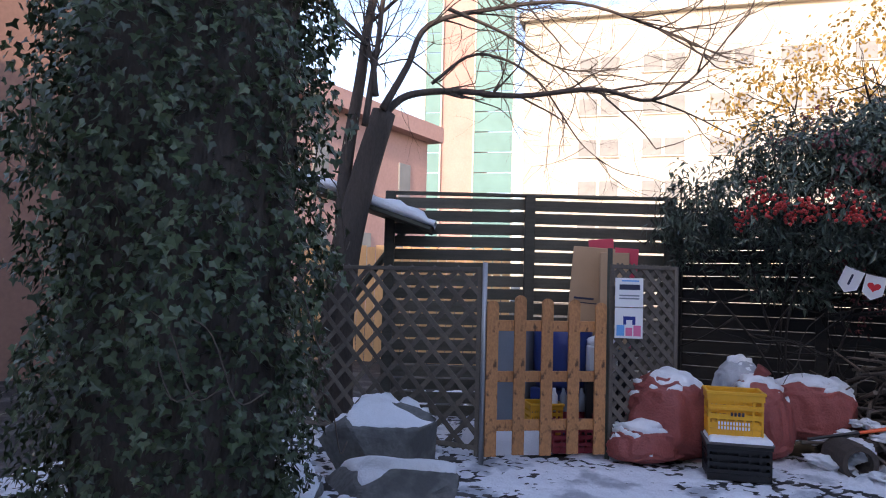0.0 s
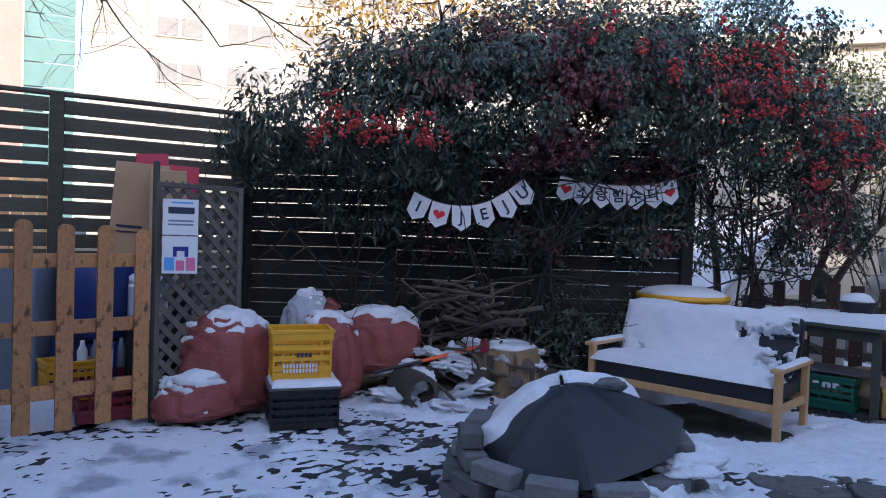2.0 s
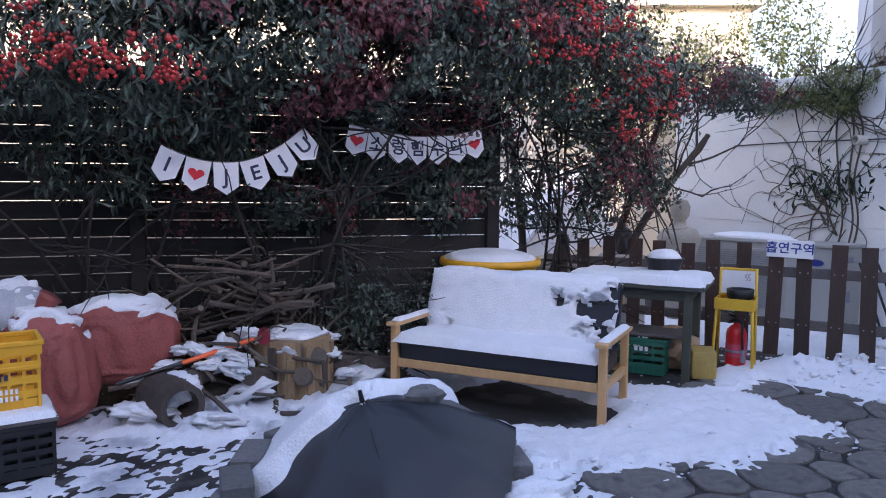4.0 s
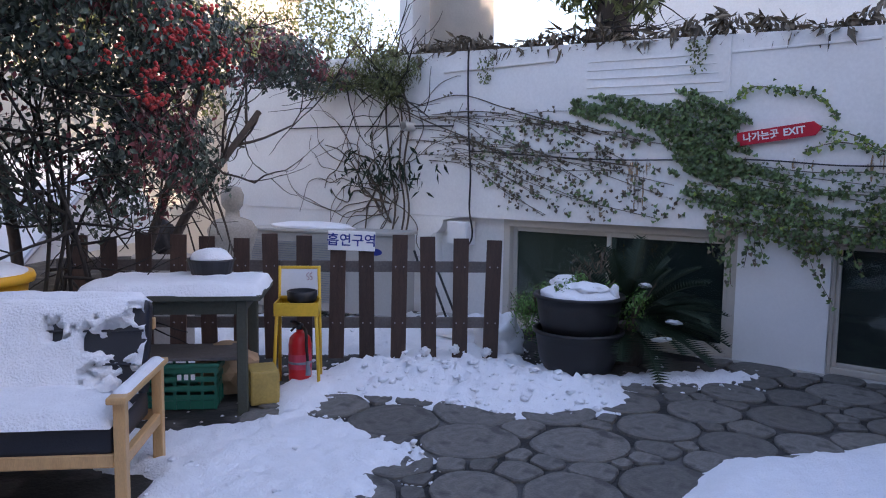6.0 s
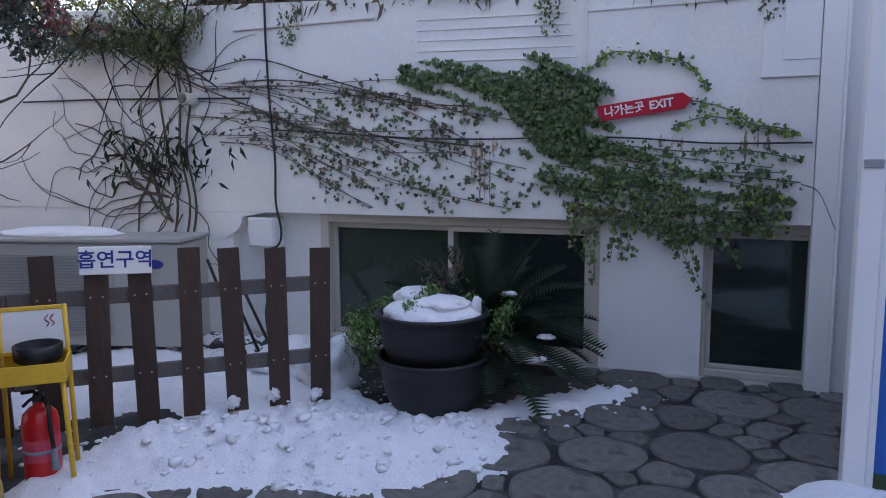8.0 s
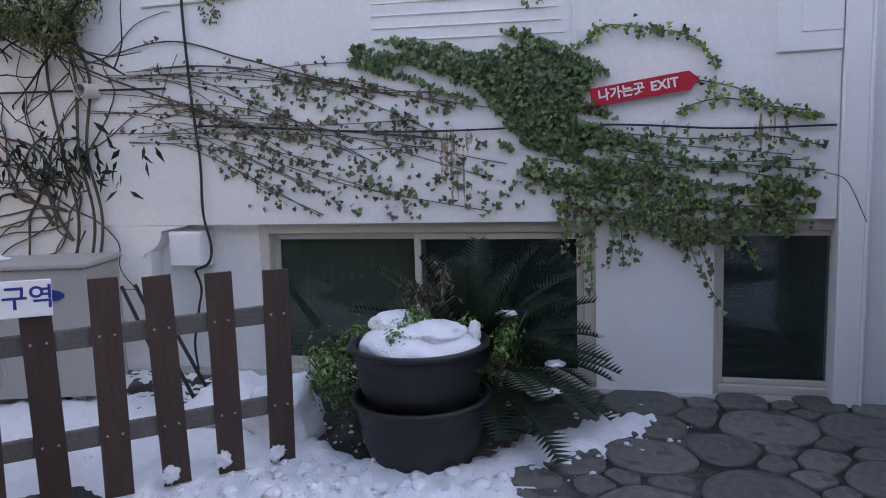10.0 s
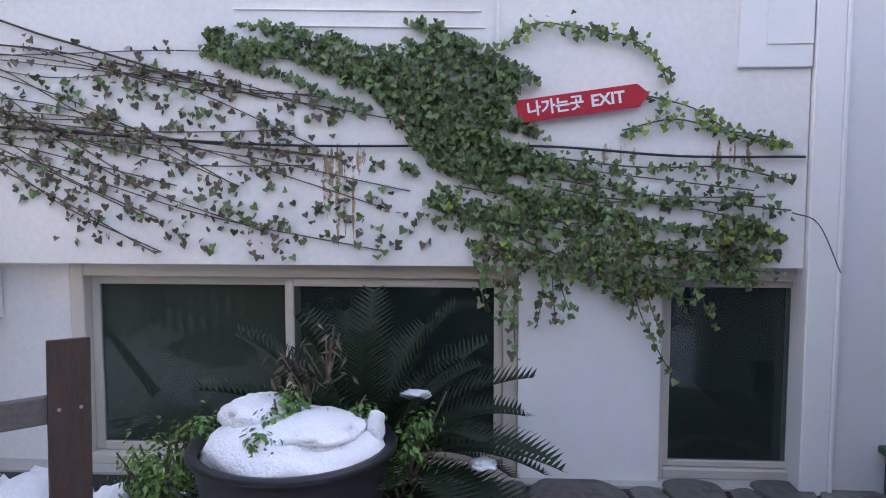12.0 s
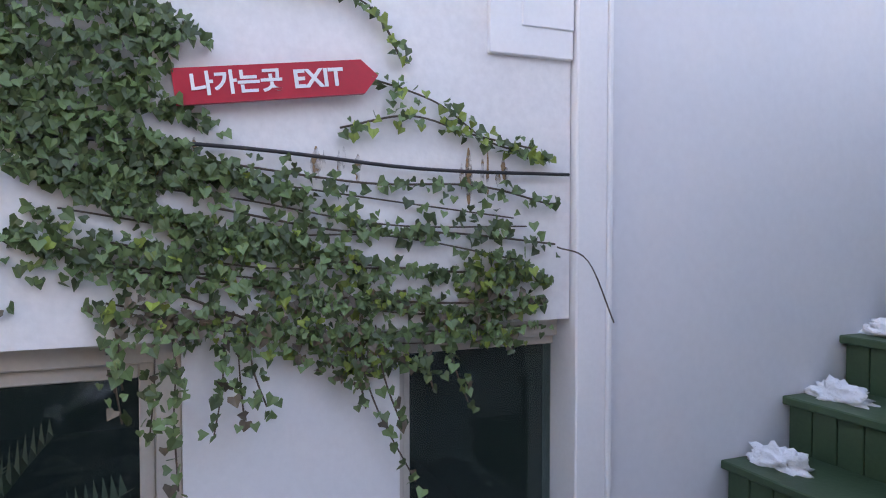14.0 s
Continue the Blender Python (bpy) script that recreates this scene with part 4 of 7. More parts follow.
bm = bmesh.new()
tube(smooth_path([tp(-0.05, -0.05), tp(-0.06, 0.9), tp(0.0, 1.7), tp(0.14, 2.4), tp(0.36, 3.2)], 5), [0.19 - 0.0032 * i for i in range(21)], 12, bm)
tube(smooth_path([tp(-0.03, 1.9), tp(-0.02, 2.6), tp(0.1, 3.5), tp(0.22, 4.4), tp(0.5, 5.2)], 5), [0.085 - 0.0027 * i for i in range(21)], 8, bm)
part("trunk", bm, BARK, tree, smooth=True)
mains = [
    ([(0.34, 3.15), (0.6, 3.4), (1.1, 3.5), (1.75, 3.42), (2.5, 3.42), (3.05, 3.34), (3.6, 3.7), (4.2, 4.45)], 0.06),
    ([(0.36, 3.2), (0.58, 3.65), (0.8, 4.15), (1.5, 4.4), (2.3, 4.35), (3.1, 4.05), (3.6, 3.95)], 0.055),
    ([(0.2, 3.0), (0.3, 3.8), (0.42, 4.5), (1.0, 4.75), (1.9, 4.8)], 0.05),
    ([(0.3, 3.3), (0.2, 3.8), (-0.3, 4.3), (-0.8, 4.6)], 0.045),
    ([(0.85, 3.45), (1.3, 3.75), (1.9, 3.6), (2.4, 3.0), (2.7, 2.75)], 0.026),
    ([(1.0, 4.2), (1.6, 4.0), (2.2, 3.75), (2.9, 3.75)], 0.028),
    ([(0.1, 4.1), (0.9, 4.55), (1.8, 4.3), (2.7, 4.75)], 0.028),
]
for line, r in mains:
    bm = bmesh.new()
    pts = smooth_path([tp(s, z, 0.25 * math.sin(s * 2.1 + r * 90)) for s, z in line], 5)
    tube(pts, [max(0.005, 0.75 * r * (1 - 0.88 * i / len(pts))) for i in range(len(pts))], 7, bm)
    for k in range(20):
        i = rng.integers(len(pts) // 5, len(pts) - 1)
        d = (pts[min(i + 1, len(pts) - 1)] - pts[i - 1]).normalized()
        branch(bm, pts[i], d + Vector(rng.normal(0, 0.5, 3)) + Vector((0, 0, 0.05)), 0.45 + 0.5 * rng.random(), max(0.003, r * 0.2), 3, rng, 0.3, 2)
    part("limb", bm, BARK, tree, smooth=True)

# evergreen shrubs along the fence
rng = np.random.default_rng(21)


def shrub(name, base, lobes, label, leaf, mat, count, seed, shape="oval", stems=5, berries=(), red=0.0, group="", twig=1.0):
    s = thing(name, pose(*base), label, "shrub", group)
    g = np.random.default_rng(seed)
    bm = bmesh.new()
    for k in range(stems):
        a = g.random() * 6.28
        c = lobes[k % len(lobes)][0]
        st = Vector((0.25 * math.cos(a), 0.14 * math.sin(a), -0.03))
        top = Vector(c) - Vector(base) + Vector((g.normal(0, 0.2), g.normal(0, 0.15), -0.1))
        mid = st.lerp(top, 0.5) + Vector((g.normal(0, 0.14), g.normal(0, 0.1), 0.05))
        pts = smooth_path([st, mid, top], 6)
        tube(pts, [0.016 * (1 - 0.6 * i / len(pts)) for i in range(len(pts))], 7, bm)
        for q in range(7):
            i = g.integers(4, len(pts))
            branch(bm, pts[i], Vector(g.normal(0, 1, 3)) + Vector((0, -0.2, 0.2)), twig * (0.5 + 0.4 * g.random()), 0.012, 1, g, 0.3, 3)
    part("trunk", bm, STEM, s, "bare stems, hedge shade put into their dark colour", True)
    tot = sum(l[1][0] * l[1][1] + l[1][0] * l[1][2] + l[1][1] * l[1][2] for l in lobes)
    PP, NN = [], []
    for i, (c, r) in enumerate(lobes):
        m = int(count * (r[0] * r[1] + r[0] * r[2] + r[1] * r[2]) / tot)
        p, nn = ellipsoid_points(m, Vector(c) - Vector(base), r, g, 0.5, 0.45, seed + i * 3.3)
        p, nn = clumped(p, nn, g, seed + i, -0.04)
        PP.append(p), NN.append(nn)
    PP, NN = np.concatenate(PP), np.concatenate(NN)
    NN = NN / np.linalg.norm(NN, axis=1, keepdims=True) + g.normal(0, 0.55, NN.shape) + np.array([0, -0.1, 0.35])
    if red:
        kr = np.array([noise.noise(Vector(p) * 1.7 + Vector((9, seed, 0))) for p in PP]) + g.normal(0, 0.12, len(PP)) > red
        leaves("crown", PP[~kr], NN[~kr], leaf, mat, s, shape, seed)
        leaves("reddened_leaves", PP[kr], NN[kr], leaf, BUSHRED, s, shape, seed + 1, "dark red leaves among the green")
    else:
        leaves("crown", PP, NN, leaf, mat, s, shape, seed)
    for j, (c, r, cnt) in enumerate(berries):
        bb = bmesh.new()
        for q in range(cnt):
            p = Vector(c) - Vector(base) + Vector((g.normal(0, r * 1.3), g.normal(0, r * 0.6), g.normal(0, r)))
            for w in range(9):
                own = bmesh.new()
                bmesh.ops.create_icosphere(own, subdivisions=1, radius=0.012 + 0.006 * g.random())
                bmesh.ops.translate(own, verts=own.verts, vec=p + Vector(g.normal(0, 0.028, 3)))
                join(bb, own)
        tagged(part("berry_cluster", bb, BERRY, s, "hanging clusters of red berries", True), kind="stuff")
    return s


shrub("nandina_shrub", (0.75, 7.6, 0), [((0.15, 7.1, 2.25), (0.75, 0.55, 0.5)), ((0.95, 7.0, 2.35), (0.95, 0.65, 0.65)), ((0.9, 7.2, 2.7), (0.8, 0.6, 0.4)), ((1.35, 7.4, 1.95), (0.6, 0.25, 0.4)), ((-0.25, 7.3, 2.1), (0.45, 0.4, 0.4)), ((0.6, 7.5, 1.65), (0.8, 0.2, 0.4))],
      "tall evergreen shrub with glossy pointed leaves and red berries", 0.09, BUSH, 19000, 31, "long", 6,
      [((0.45, 6.55, 2.26), 0.07, 9), ((0.72, 6.5, 2.16), 0.06, 8), ((0.98, 6.45, 2.2), 0.08, 11), ((1.2, 6.4, 2.1), 0.06, 6), ((0.35, 6.6, 2.05), 0.05, 4)], group="hedge")
shrub("evergreen_shrub", (2.2, 7.6, 0), [((1.9, 7.0, 2.55), (0.95, 0.7, 0.65)), ((2.7, 7.0, 2.5), (0.85, 0.65, 0.6)), ((2.2, 7.2, 2.95), (1.1, 0.7, 0.5)), ((2.9, 7.1, 2.9), (0.8, 0.6, 0.55)), ((1.6, 7.5, 1.8), (0.7, 0.2, 0.4)), ((2.5, 7.55, 1.75), (0.8, 0.18, 0.4)), ((1.4, 7.1, 2.85), (0.8, 0.6, 0.35)), ((2.0, 7.55, 1.4), (0.9, 0.2, 0.35))],
      "dense dark evergreen shrub with reddened shoots", 0.047, BUSH, 76000, 41, "oval", 7, [((2.6, 6.5, 3.0), 0.16, 7), ((2.9, 6.45, 2.7), 0.12, 6)], 0.24, "hedge")
shrub("firethorn_shrub", (4.35, 7.75, 0), [((3.6, 7.3, 2.65), (0.9, 0.7, 0.6)), ((4.2, 7.4, 2.5), (0.85, 0.7, 0.6)), ((4.8, 7.6, 2.4), (0.8, 0.6, 0.5)), ((4.0, 7.5, 3.2), (1.0, 0.7, 0.5)), ((5.3, 7.8, 2.35), (0.5, 0.45, 0.35)), ((3.6, 7.6, 1.95), (0.6, 0.22, 0.4)), ((4.6, 7.6, 1.75), (0.6, 0.4, 0.4)), ((3.3, 7.6, 1.5), (0.5, 0.2, 0.4)), ((4.3, 7.9, 1.35), (0.8, 0.35, 0.35)), ((5.2, 8.0, 1.6), (0.6, 0.4, 0.4)), ((6.1, 8.0, 2.5), (0.55, 0.45, 0.3)), ((6.9, 8.4, 2.5), (0.5, 0.4, 0.25))],
      "firethorn shrub loaded with bright red berries", 0.05, BUSH, 58000, 51, "oval", 6,
      [((3.35, 6.6, 2.75), 0.16, 11), ((3.75, 6.65, 2.6), 0.16, 13), ((4.15, 6.75, 2.5), 0.18, 16), ((4.55, 6.9, 2.4), 0.18, 15), ((4.9, 7.05, 2.25), 0.12, 14), ((3.9, 6.75, 2.95), 0.12, 10), ((4.6, 7.0, 2.0), 0.1, 8), ((5.3, 7.35, 2.3), 0.08, 6)], 0.3, "hedge")
# leaf colour carries the orange glow of low sun on the crown
BUSHSUNLIT = material("sunlit_gold_leaf", (0.36, 0.22, 0.05), 0.5, vary=0.3, scale=2.0, fine=50, bump=0.1, island=0.5, trans=0.3)
shrub("background_tree", (1.2, 11.5, 0), [((0.2, 11.3, 4.2), (1.1, 0.9, 0.9)), ((1.6, 11.6, 4.8), (1.3, 0.9, 1.0)), ((3.0, 11.4, 4.5), (1.2, 0.9, 1.0))],
      "tree behind the fence, low sun's gold glow put into its leaf colour", 0.075, BUSHSUNLIT, 7000, 61, "oval", 5, group="trees behind the fence")
shrub("background_tree", (4.6, 11.5, 0), [((4.0, 11.3, 4.0), (1.3, 0.9, 0.9)), ((5.3, 11.6, 4.1), (1.3, 0.9, 0.9)), ((6.5, 11.6, 3.9), (1.2, 0.9, 0.8)), ((5.9, 11.4, 3.2), (1.2, 0.8, 0.7))],
      "sunlit yellow-green tree behind the fence", 0.075, BUSHLIGHT, 12000, 71, "oval", 6, group="trees behind the fence")
shrub("background_tree", (9.6, 14.0, 0), [((7.6, 13.2, 3.5), (1.2, 0.9, 0.8)), ((9.2, 13.6, 3.9), (1.4, 0.9, 0.9)), ((10.8, 12.9, 3.7), (1.4, 0.9, 0.9)), ((8.2, 13.3, 2.7), (1.2, 0.8, 0.7)), ((12.3, 12.4, 3.7), (1.3, 0.9, 0.8)), ((9.8, 12.6, 3.0), (1.4, 0.9, 0.8)), ((11.5, 13.0, 4.6), (1.0, 0.8, 0.7))],
      "sunlit yellow-green tree behind the fence", 0.075, BUSHLIGHT, 22000, 73, "oval", 6, group="trees behind the fence")
shrub("low_hedge", (2.9, 7.5, 0), [((2.7, 7.3, 0.45), (0.5, 0.3, 0.4)), ((3.2, 7.5, 0.4), (0.4, 0.3, 0.4)), ((2.4, 7.5, 0.55), (0.35, 0.25, 0.4))],
      "low dark evergreen hedge beside the woodpile", 0.04, BUSH, 5000, 81, "oval", 4, twig=0.25)
# leaning stems between hedge and white wall
rng = np.random.default_rng(33)
for k, (a, b, c) in enumerate((((4.9, 8.3, 0), (5.1, 8.0, 1.0), (5.35, 7.7, 2.1)), ((5.15, 8.5, 0), (5.5, 8.2, 1.1), (6.1, 8.0, 2.0)), ((4.3, 8.4, 0), (4.2, 8.2, 1.0), (3.9, 7.9, 2.1)))):
    s = thing("leaning_tree", pose(*a), "slender leaning dark stem of a garden tree", "tree", "leaning stems")
    bm = bmesh.new()
    pts = smooth_path([Vector(q) - Vector(a) for q in (a, b, c)], 6)
    tube(pts, [0.05 * (1 - 0.5 * i / len(pts)) for i in range(len(pts))], 8, bm)
    for q in range(10):
        i = rng.integers(6, len(pts))
        branch(bm, pts[i], Vector(rng.normal(0, 1, 3)) + Vector((0.2, -0.2, 0.3)), 0.7, 0.014, 2, rng, 0.35, 2)
    part("trunk", bm, BARK, s, smooth=True)
# overhanging shrub on the wall top
ws = shrub("wall_top_shrub", (8.2, 8.6, 2.6), [((8.0, 8.3, 2.64), (0.3, 0.5, 0.25)), ((8.0, 8.8, 2.62), (0.3, 0.45, 0.25)), ((7.95, 8.2, 2.44), (0.2, 0.3, 0.2)), ((8.0, 9.25, 2.57), (0.25, 0.4, 0.2))],
      "bushy green shrub spilling over the wall top", 0.05, BUSHLIGHT, 9000, 91, "long", 3)
shrub("terrace_palm", (8.75, 5.95, 2.5), [((8.7, 5.9, 3.3), (0.4, 0.6, 0.35)), ((8.8, 6.3, 3.5), (0.4, 0.5, 0.4))], "dark leaning terrace plant with long leaves", 0.14, BUSHLIGHT, 1500, 95, "long", 3)
tr = thing("palm_trunk", pose(8.85, 6.05, 2.5), "short dark shaggy palm trunk on the terrace", "palm")
bm = bmesh.new()
tube(smooth_path([(0, 0, 0), (-0.03, -0.02, 0.5), (-0.05, -0.1, 1.2), (0, -0.15, 2.2)], 5), 0.17, 12, bm)
part("trunk", bm, BARK, tr, smooth=True)
# dry weeds along the wall top
rng = np.random.default_rng(97)
m = 1500
yy = 3.4 + 5.2 * rng.random(m) ** 0.9
P = np.stack([X + 0.15 * rng.random(m), yy, 2.55 + 0.075 * (yy - 3.3) / 1.6 * 0.9 + 0.16 * rng.random(m) * (0.3 + np.abs(np.sin(yy * 2.3)))], 1)
wd = leaves("dry_weeds", P, rng.normal(0, 1, (m, 3)), 0.14, IVYDRY, None, "long", 98)
tagged(wd, "dry brown weeds along the wall top", "weeds", kind="stuff")
for y0, z0, ln, k in ((7.05, 2.66, 0.26, 110), (4.95, 2.6, 0.26, 102), (3.55, 2.55, 0.2, 45)):
    dz = rng.random(k)
    q = np.stack([X - 0.03 - 0.03 * rng.random(k), y0 + 0.09 * np.sin(dz * 5 + rng.integers(0, 3, k) * 2) * (1 - 0.5 * dz) + rng.normal(0, 0.015, k), z0 - ln * dz ** 1.3], 1)
    tagged(leaves("hanging_weed", q, np.tile([-1.0, 0, 0.2], (k, 1)) + rng.normal(0, 0.4, (k, 3)), 0.028, BUSHLIGHT if k > 100 else IVYDRY, None, "oval", k), "weed tuft hanging over the wall edge", "weeds", kind="stuff")

# ---- creeper on the white wall ----
DENSE_A = [(5.86, 2.18), (5.36, 2.22), (4.92, 2.15), (4.66, 2.08), (4.50, 1.96), (4.63, 1.71), (4.73, 1.49), (5.13, 1.57), (5.30, 1.81), (5.61, 1.96), (6.15, 2.13)]
DENSE_B = [(4.92, 1.56), (4.47, 1.56), (4.00, 1.36), (3.3, 1.2), (3.3, 1.07), (3.70, 0.99), (4.21, 0.92), (4.63, 1.0), (4.79, 1.19), (5.13, 1.42)]
SPARSE = [(7.3, 1.8), (6.6, 2.12), (5.8, 2.0), (5.3, 1.6), (5.0, 1.3), (5.1, 1.12), (6.2, 1.1), (7.0, 1.25)]
creeper = thing("wall_creeper", Matrix.Translation((-0.14, 0.14, 0)) @ Matrix.Diagonal((1, 0.97, 1, 1)), "green creeper with withered strands climbing the white wall", "creeper")
rng = np.random.default_rng(77)


def scatter(poly, n, lo=0.006, hi=0.05, gap=-0.22):
    xs, ys = [p[0] for p in poly], [p[1] for p in poly]
    out = []
    while len(out) < n:
        y, z = min(xs) + (max(xs) - min(xs)) * rng.random(), min(ys) + (max(ys) - min(ys)) * rng.random()
        d = inside(poly, y, z)
        if d > -0.05 and noise.noise(Vector((y * 3 + z * 2, z * 14 - y * 4, 0.5))) > (gap if d > 0.05 else 0.05):
            out.append((8.3 - lo - (hi - lo) * rng.random(), y, z))
    return out


strands = []
for k in range(24):       # long strands from the left
    z0, y0 = 1.6 + 0.62 * rng.random(), 7.55 + 0.7 * rng.random()
    y1 = 5.0 + 1.6 * rng.random()
    z1 = z0 - (0.15 + 0.75 * rng.random()) * (0.6 + 0.4 * k / 24)
    z1 = max(z1, 1.1)
    strands.append((smooth_path([(8.288, y0, z0), (8.285, y0 - 0.3 * (y0 - y1), z0 - 0.12 * (z0 - z1) + rng.normal(0, 0.04)), (8.285, y0 - 0.65 * (y0 - y1), z0 - 0.55 * (z0 - z1) + rng.normal(0, 0.05)), (8.288, y1, z1)], 7), 0.5, 0.003))
strands.append((smooth_path([(8.285, 8.2, 2.2), (8.28, 7.5, 2.31), (8.28, 6.92, 2.16), (8.28, 6.36, 2.0), (8.285, 5.83, 1.86)], 8), 0.35, 0.006))
strands.append((smooth_path([(8.285, 8.24, 2.19), (8.28, 7.88, 2.05), (8.28, 7.44, 1.9), (8.28, 6.94, 1.73), (8.28, 6.22, 1.66), (8.285, 5.48, 1.58)], 8), 0.4, 0.007))
green = []
for line in ([(4.69, 2.07), (4.53, 2.19), (4.32, 2.17), (4.01, 2.09), (3.88, 1.91)], [(4.04, 1.87), (3.77, 1.80), (3.57, 1.68), (3.35, 1.64)], [(4.10, 1.70), (3.86, 1.75), (3.63, 1.70), (3.38, 1.66)], [(4.47, 1.58), (4.01, 1.53), (3.62, 1.53), (3.32, 1.47)],
             [(4.5, 1.45), (4.1, 1.38), (3.7, 1.37), (3.3, 1.33)], [(4.6, 1.4), (4.2, 1.3), (3.8, 1.25), (3.34, 1.22)], [(4.8, 1.3), (4.3, 1.2), (3.9, 1.15), (3.35, 1.12)], [(4.9, 1.35), (4.4, 1.12), (4.0, 1.05), (3.5, 1.02)]):
    green.append((smooth_path([(8.283, y, z) for y, z in line], 8), 1.5, 0.004))
for k in range(7):      # rows of leafy runners to the right
    y0, z0 = 4.95 - 0.05 * k + 0.1 * rng.random(), 1.62 - 0.088 * k
    y1 = 3.32 + 0.25 * rng.random()
    z1 = max(1.02, z0 - 0.22 + 0.1 * rng.random())
    green.append((smooth_path([(8.284, y0, z0), (8.282, (y0 * 2 + y1) / 3, z0 * 0.62 + z1 * 0.38 + rng.normal(0, 0.025)), (8.282, (y0 + 2 * y1) / 3, z0 * 0.3 + z1 * 0.7 + rng.normal(0, 0.025)), (8.284, y1, z1)], 8), 0.9, 0.003))
hang = []
for k in range(15):
    y0 = 3.7 + 1.15 * rng.random()
    ln = 0.1 + 0.28 * rng.random() ** 1.5
    sl = -0.25 * rng.random() if y0 < 4.2 else rng.normal(0, 0.1)
    hang.append((smooth_path([(8.27, y0, 1.08), (8.25, y0 + sl * 0.4 * ln, 1.08 - 0.5 * ln), (8.26, y0 + sl * ln * 1.5, 1.08 - ln)], 6), 1.1, 0.003))
hang.append((smooth_path([(8.27, 4.60, 1.0), (8.26, 4.61, 0.85), (8.27, 4.6, 0.63)], 6), 1.4, 0.003))
hang.append((smooth_path([(8.27, 4.05, 1.0), (8.26, 3.98, 0.8), (8.29, 3.84, 0.55)], 6), 0.5, 0.003))
hang.append((smooth_path([(8.27, 3.3, 1.32), (8.22, 3.2, 1.27), (8.2, 3.1, 1.05)], 6), 0.15, 0.003))
bm = bmesh.new()
for pts, _, r in strands + green + hang:
    tube(pts, r, 4, bm)
# wandering bare stems on the left of the wall
for k in range(30):
    y, z = 8.3 + 0.35 * rng.random(), 0.95 + 0.6 * rng.random()
    a = 0.4 + 2.0 * rng.random()
    pts = [Vector((8.285, y, z))]
    for q in range(9):
        a += rng.normal(0, 0.45)
        step = 0.16 + 0.12 * rng.random()
        y, z = y + step * math.sin(a) * (1 if k % 3 else 0.6), z + step * math.cos(a) * 0.75
        z = min(max(z, 0.6), 2.5)
        pts.append(Vector((8.285, min(y, 11.2), z)))
    tube(smooth_path(pts, 4), [max(0.003, (0.013 if k % 6 == 0 else 0.007) * (1 - 0.6 * i / (9 * 4))) for i in range(9 * 4 + 1)], 5, bm)
for k in (0, 1, 3):     # upright climbing stems near the vent pipe
    y = 8.18 + 0.07 * k
    tube(smooth_path([(8.28, y + 0.1, 0.6), (8.27, y - 0.03, 1.1), (8.27, y + 0.05, 1.6), (8.28, y - 0.02 + 0.05 * k, 2.1), (8.27, y + 0.1, 2.45)], 6), 0.011, 6, bm)
tagged(part("climbing_stem", bm, TWIG, creeper, "thin brown climbing stems"), kind="stuff")


def along(lines, per):
    out = []
    for pts, dens, _ in lines:
        for p, q in zip(pts, pts[1:]):
            for _ in range(rng.poisson((q - p).length * per * dens)):
                c = p.lerp(q, rng.random())
                out.append((c.x - 0.01 - 0.02 * rng.random(), c.y + rng.normal(0, 0.018), c.z + rng.normal(0, 0.02)))
    return out


def out_normals(k, tilt=0.4):
    return np.tile([-1.0, 0, 0.35], (k, 1)) + rng.normal(0, tilt, (k, 3))


DENSE_C = [(5.15, 1.75), (4.6, 1.72), (4.35, 1.55), (4.2, 1.35), (4.6, 1.3), (5.0, 1.4)]
gp_ = scatter(DENSE_A, 2300, 0.006, 0.06, -0.55) + scatter(DENSE_B, 950, 0.006, 0.05, -0.35) + scatter(DENSE_C, 800) + along(green, 40) + along(hang, 60)
leaves("green_leaves", gp_, out_normals(len(gp_), 0.5), 0.027, IVYWALL, creeper, "heart", 78)
yp = along(green[:3], 26) + scatter(DENSE_B, 110) + [p for p in scatter(DENSE_B, 400) if p[1] < 4.1][:170]
leaves("young_leaves", yp, out_normals(len(yp)), 0.026, IVYYOUNG, creeper, "heart", 79, "young yellow-green leaves")
dp_ = along(strands, 15) + scatter(SPARSE, 430, 0.006, 0.03) + along(hang, 8) + [p for p in scatter(DENSE_B, 300) if p[2] < 1.2][:120]
leaves("withered_leaves", dp_, out_normals(len(dp_), 0.6), 0.028, IVYDRY, creeper, "heart", 80, "withered brownish leaves")
sp_ = scatter(SPARSE, 260, 0.006, 0.03)
leaves("small_leaves", sp_, out_normals(len(sp_), 0.5), 0.031, IVYWALL, creeper, "heart", 81)
lp = [(8.2 - 0.05 * rng.random(), 8.5 + rng.normal(0, 0.35), 1.55 + rng.normal(0, 0.16)) for _ in range(150)]
leaves("pointed_leaves", lp, out_normals(len(lp), 0.5), 0.11, CYCAD, creeper, "long", 82, "dark pointed leaves")
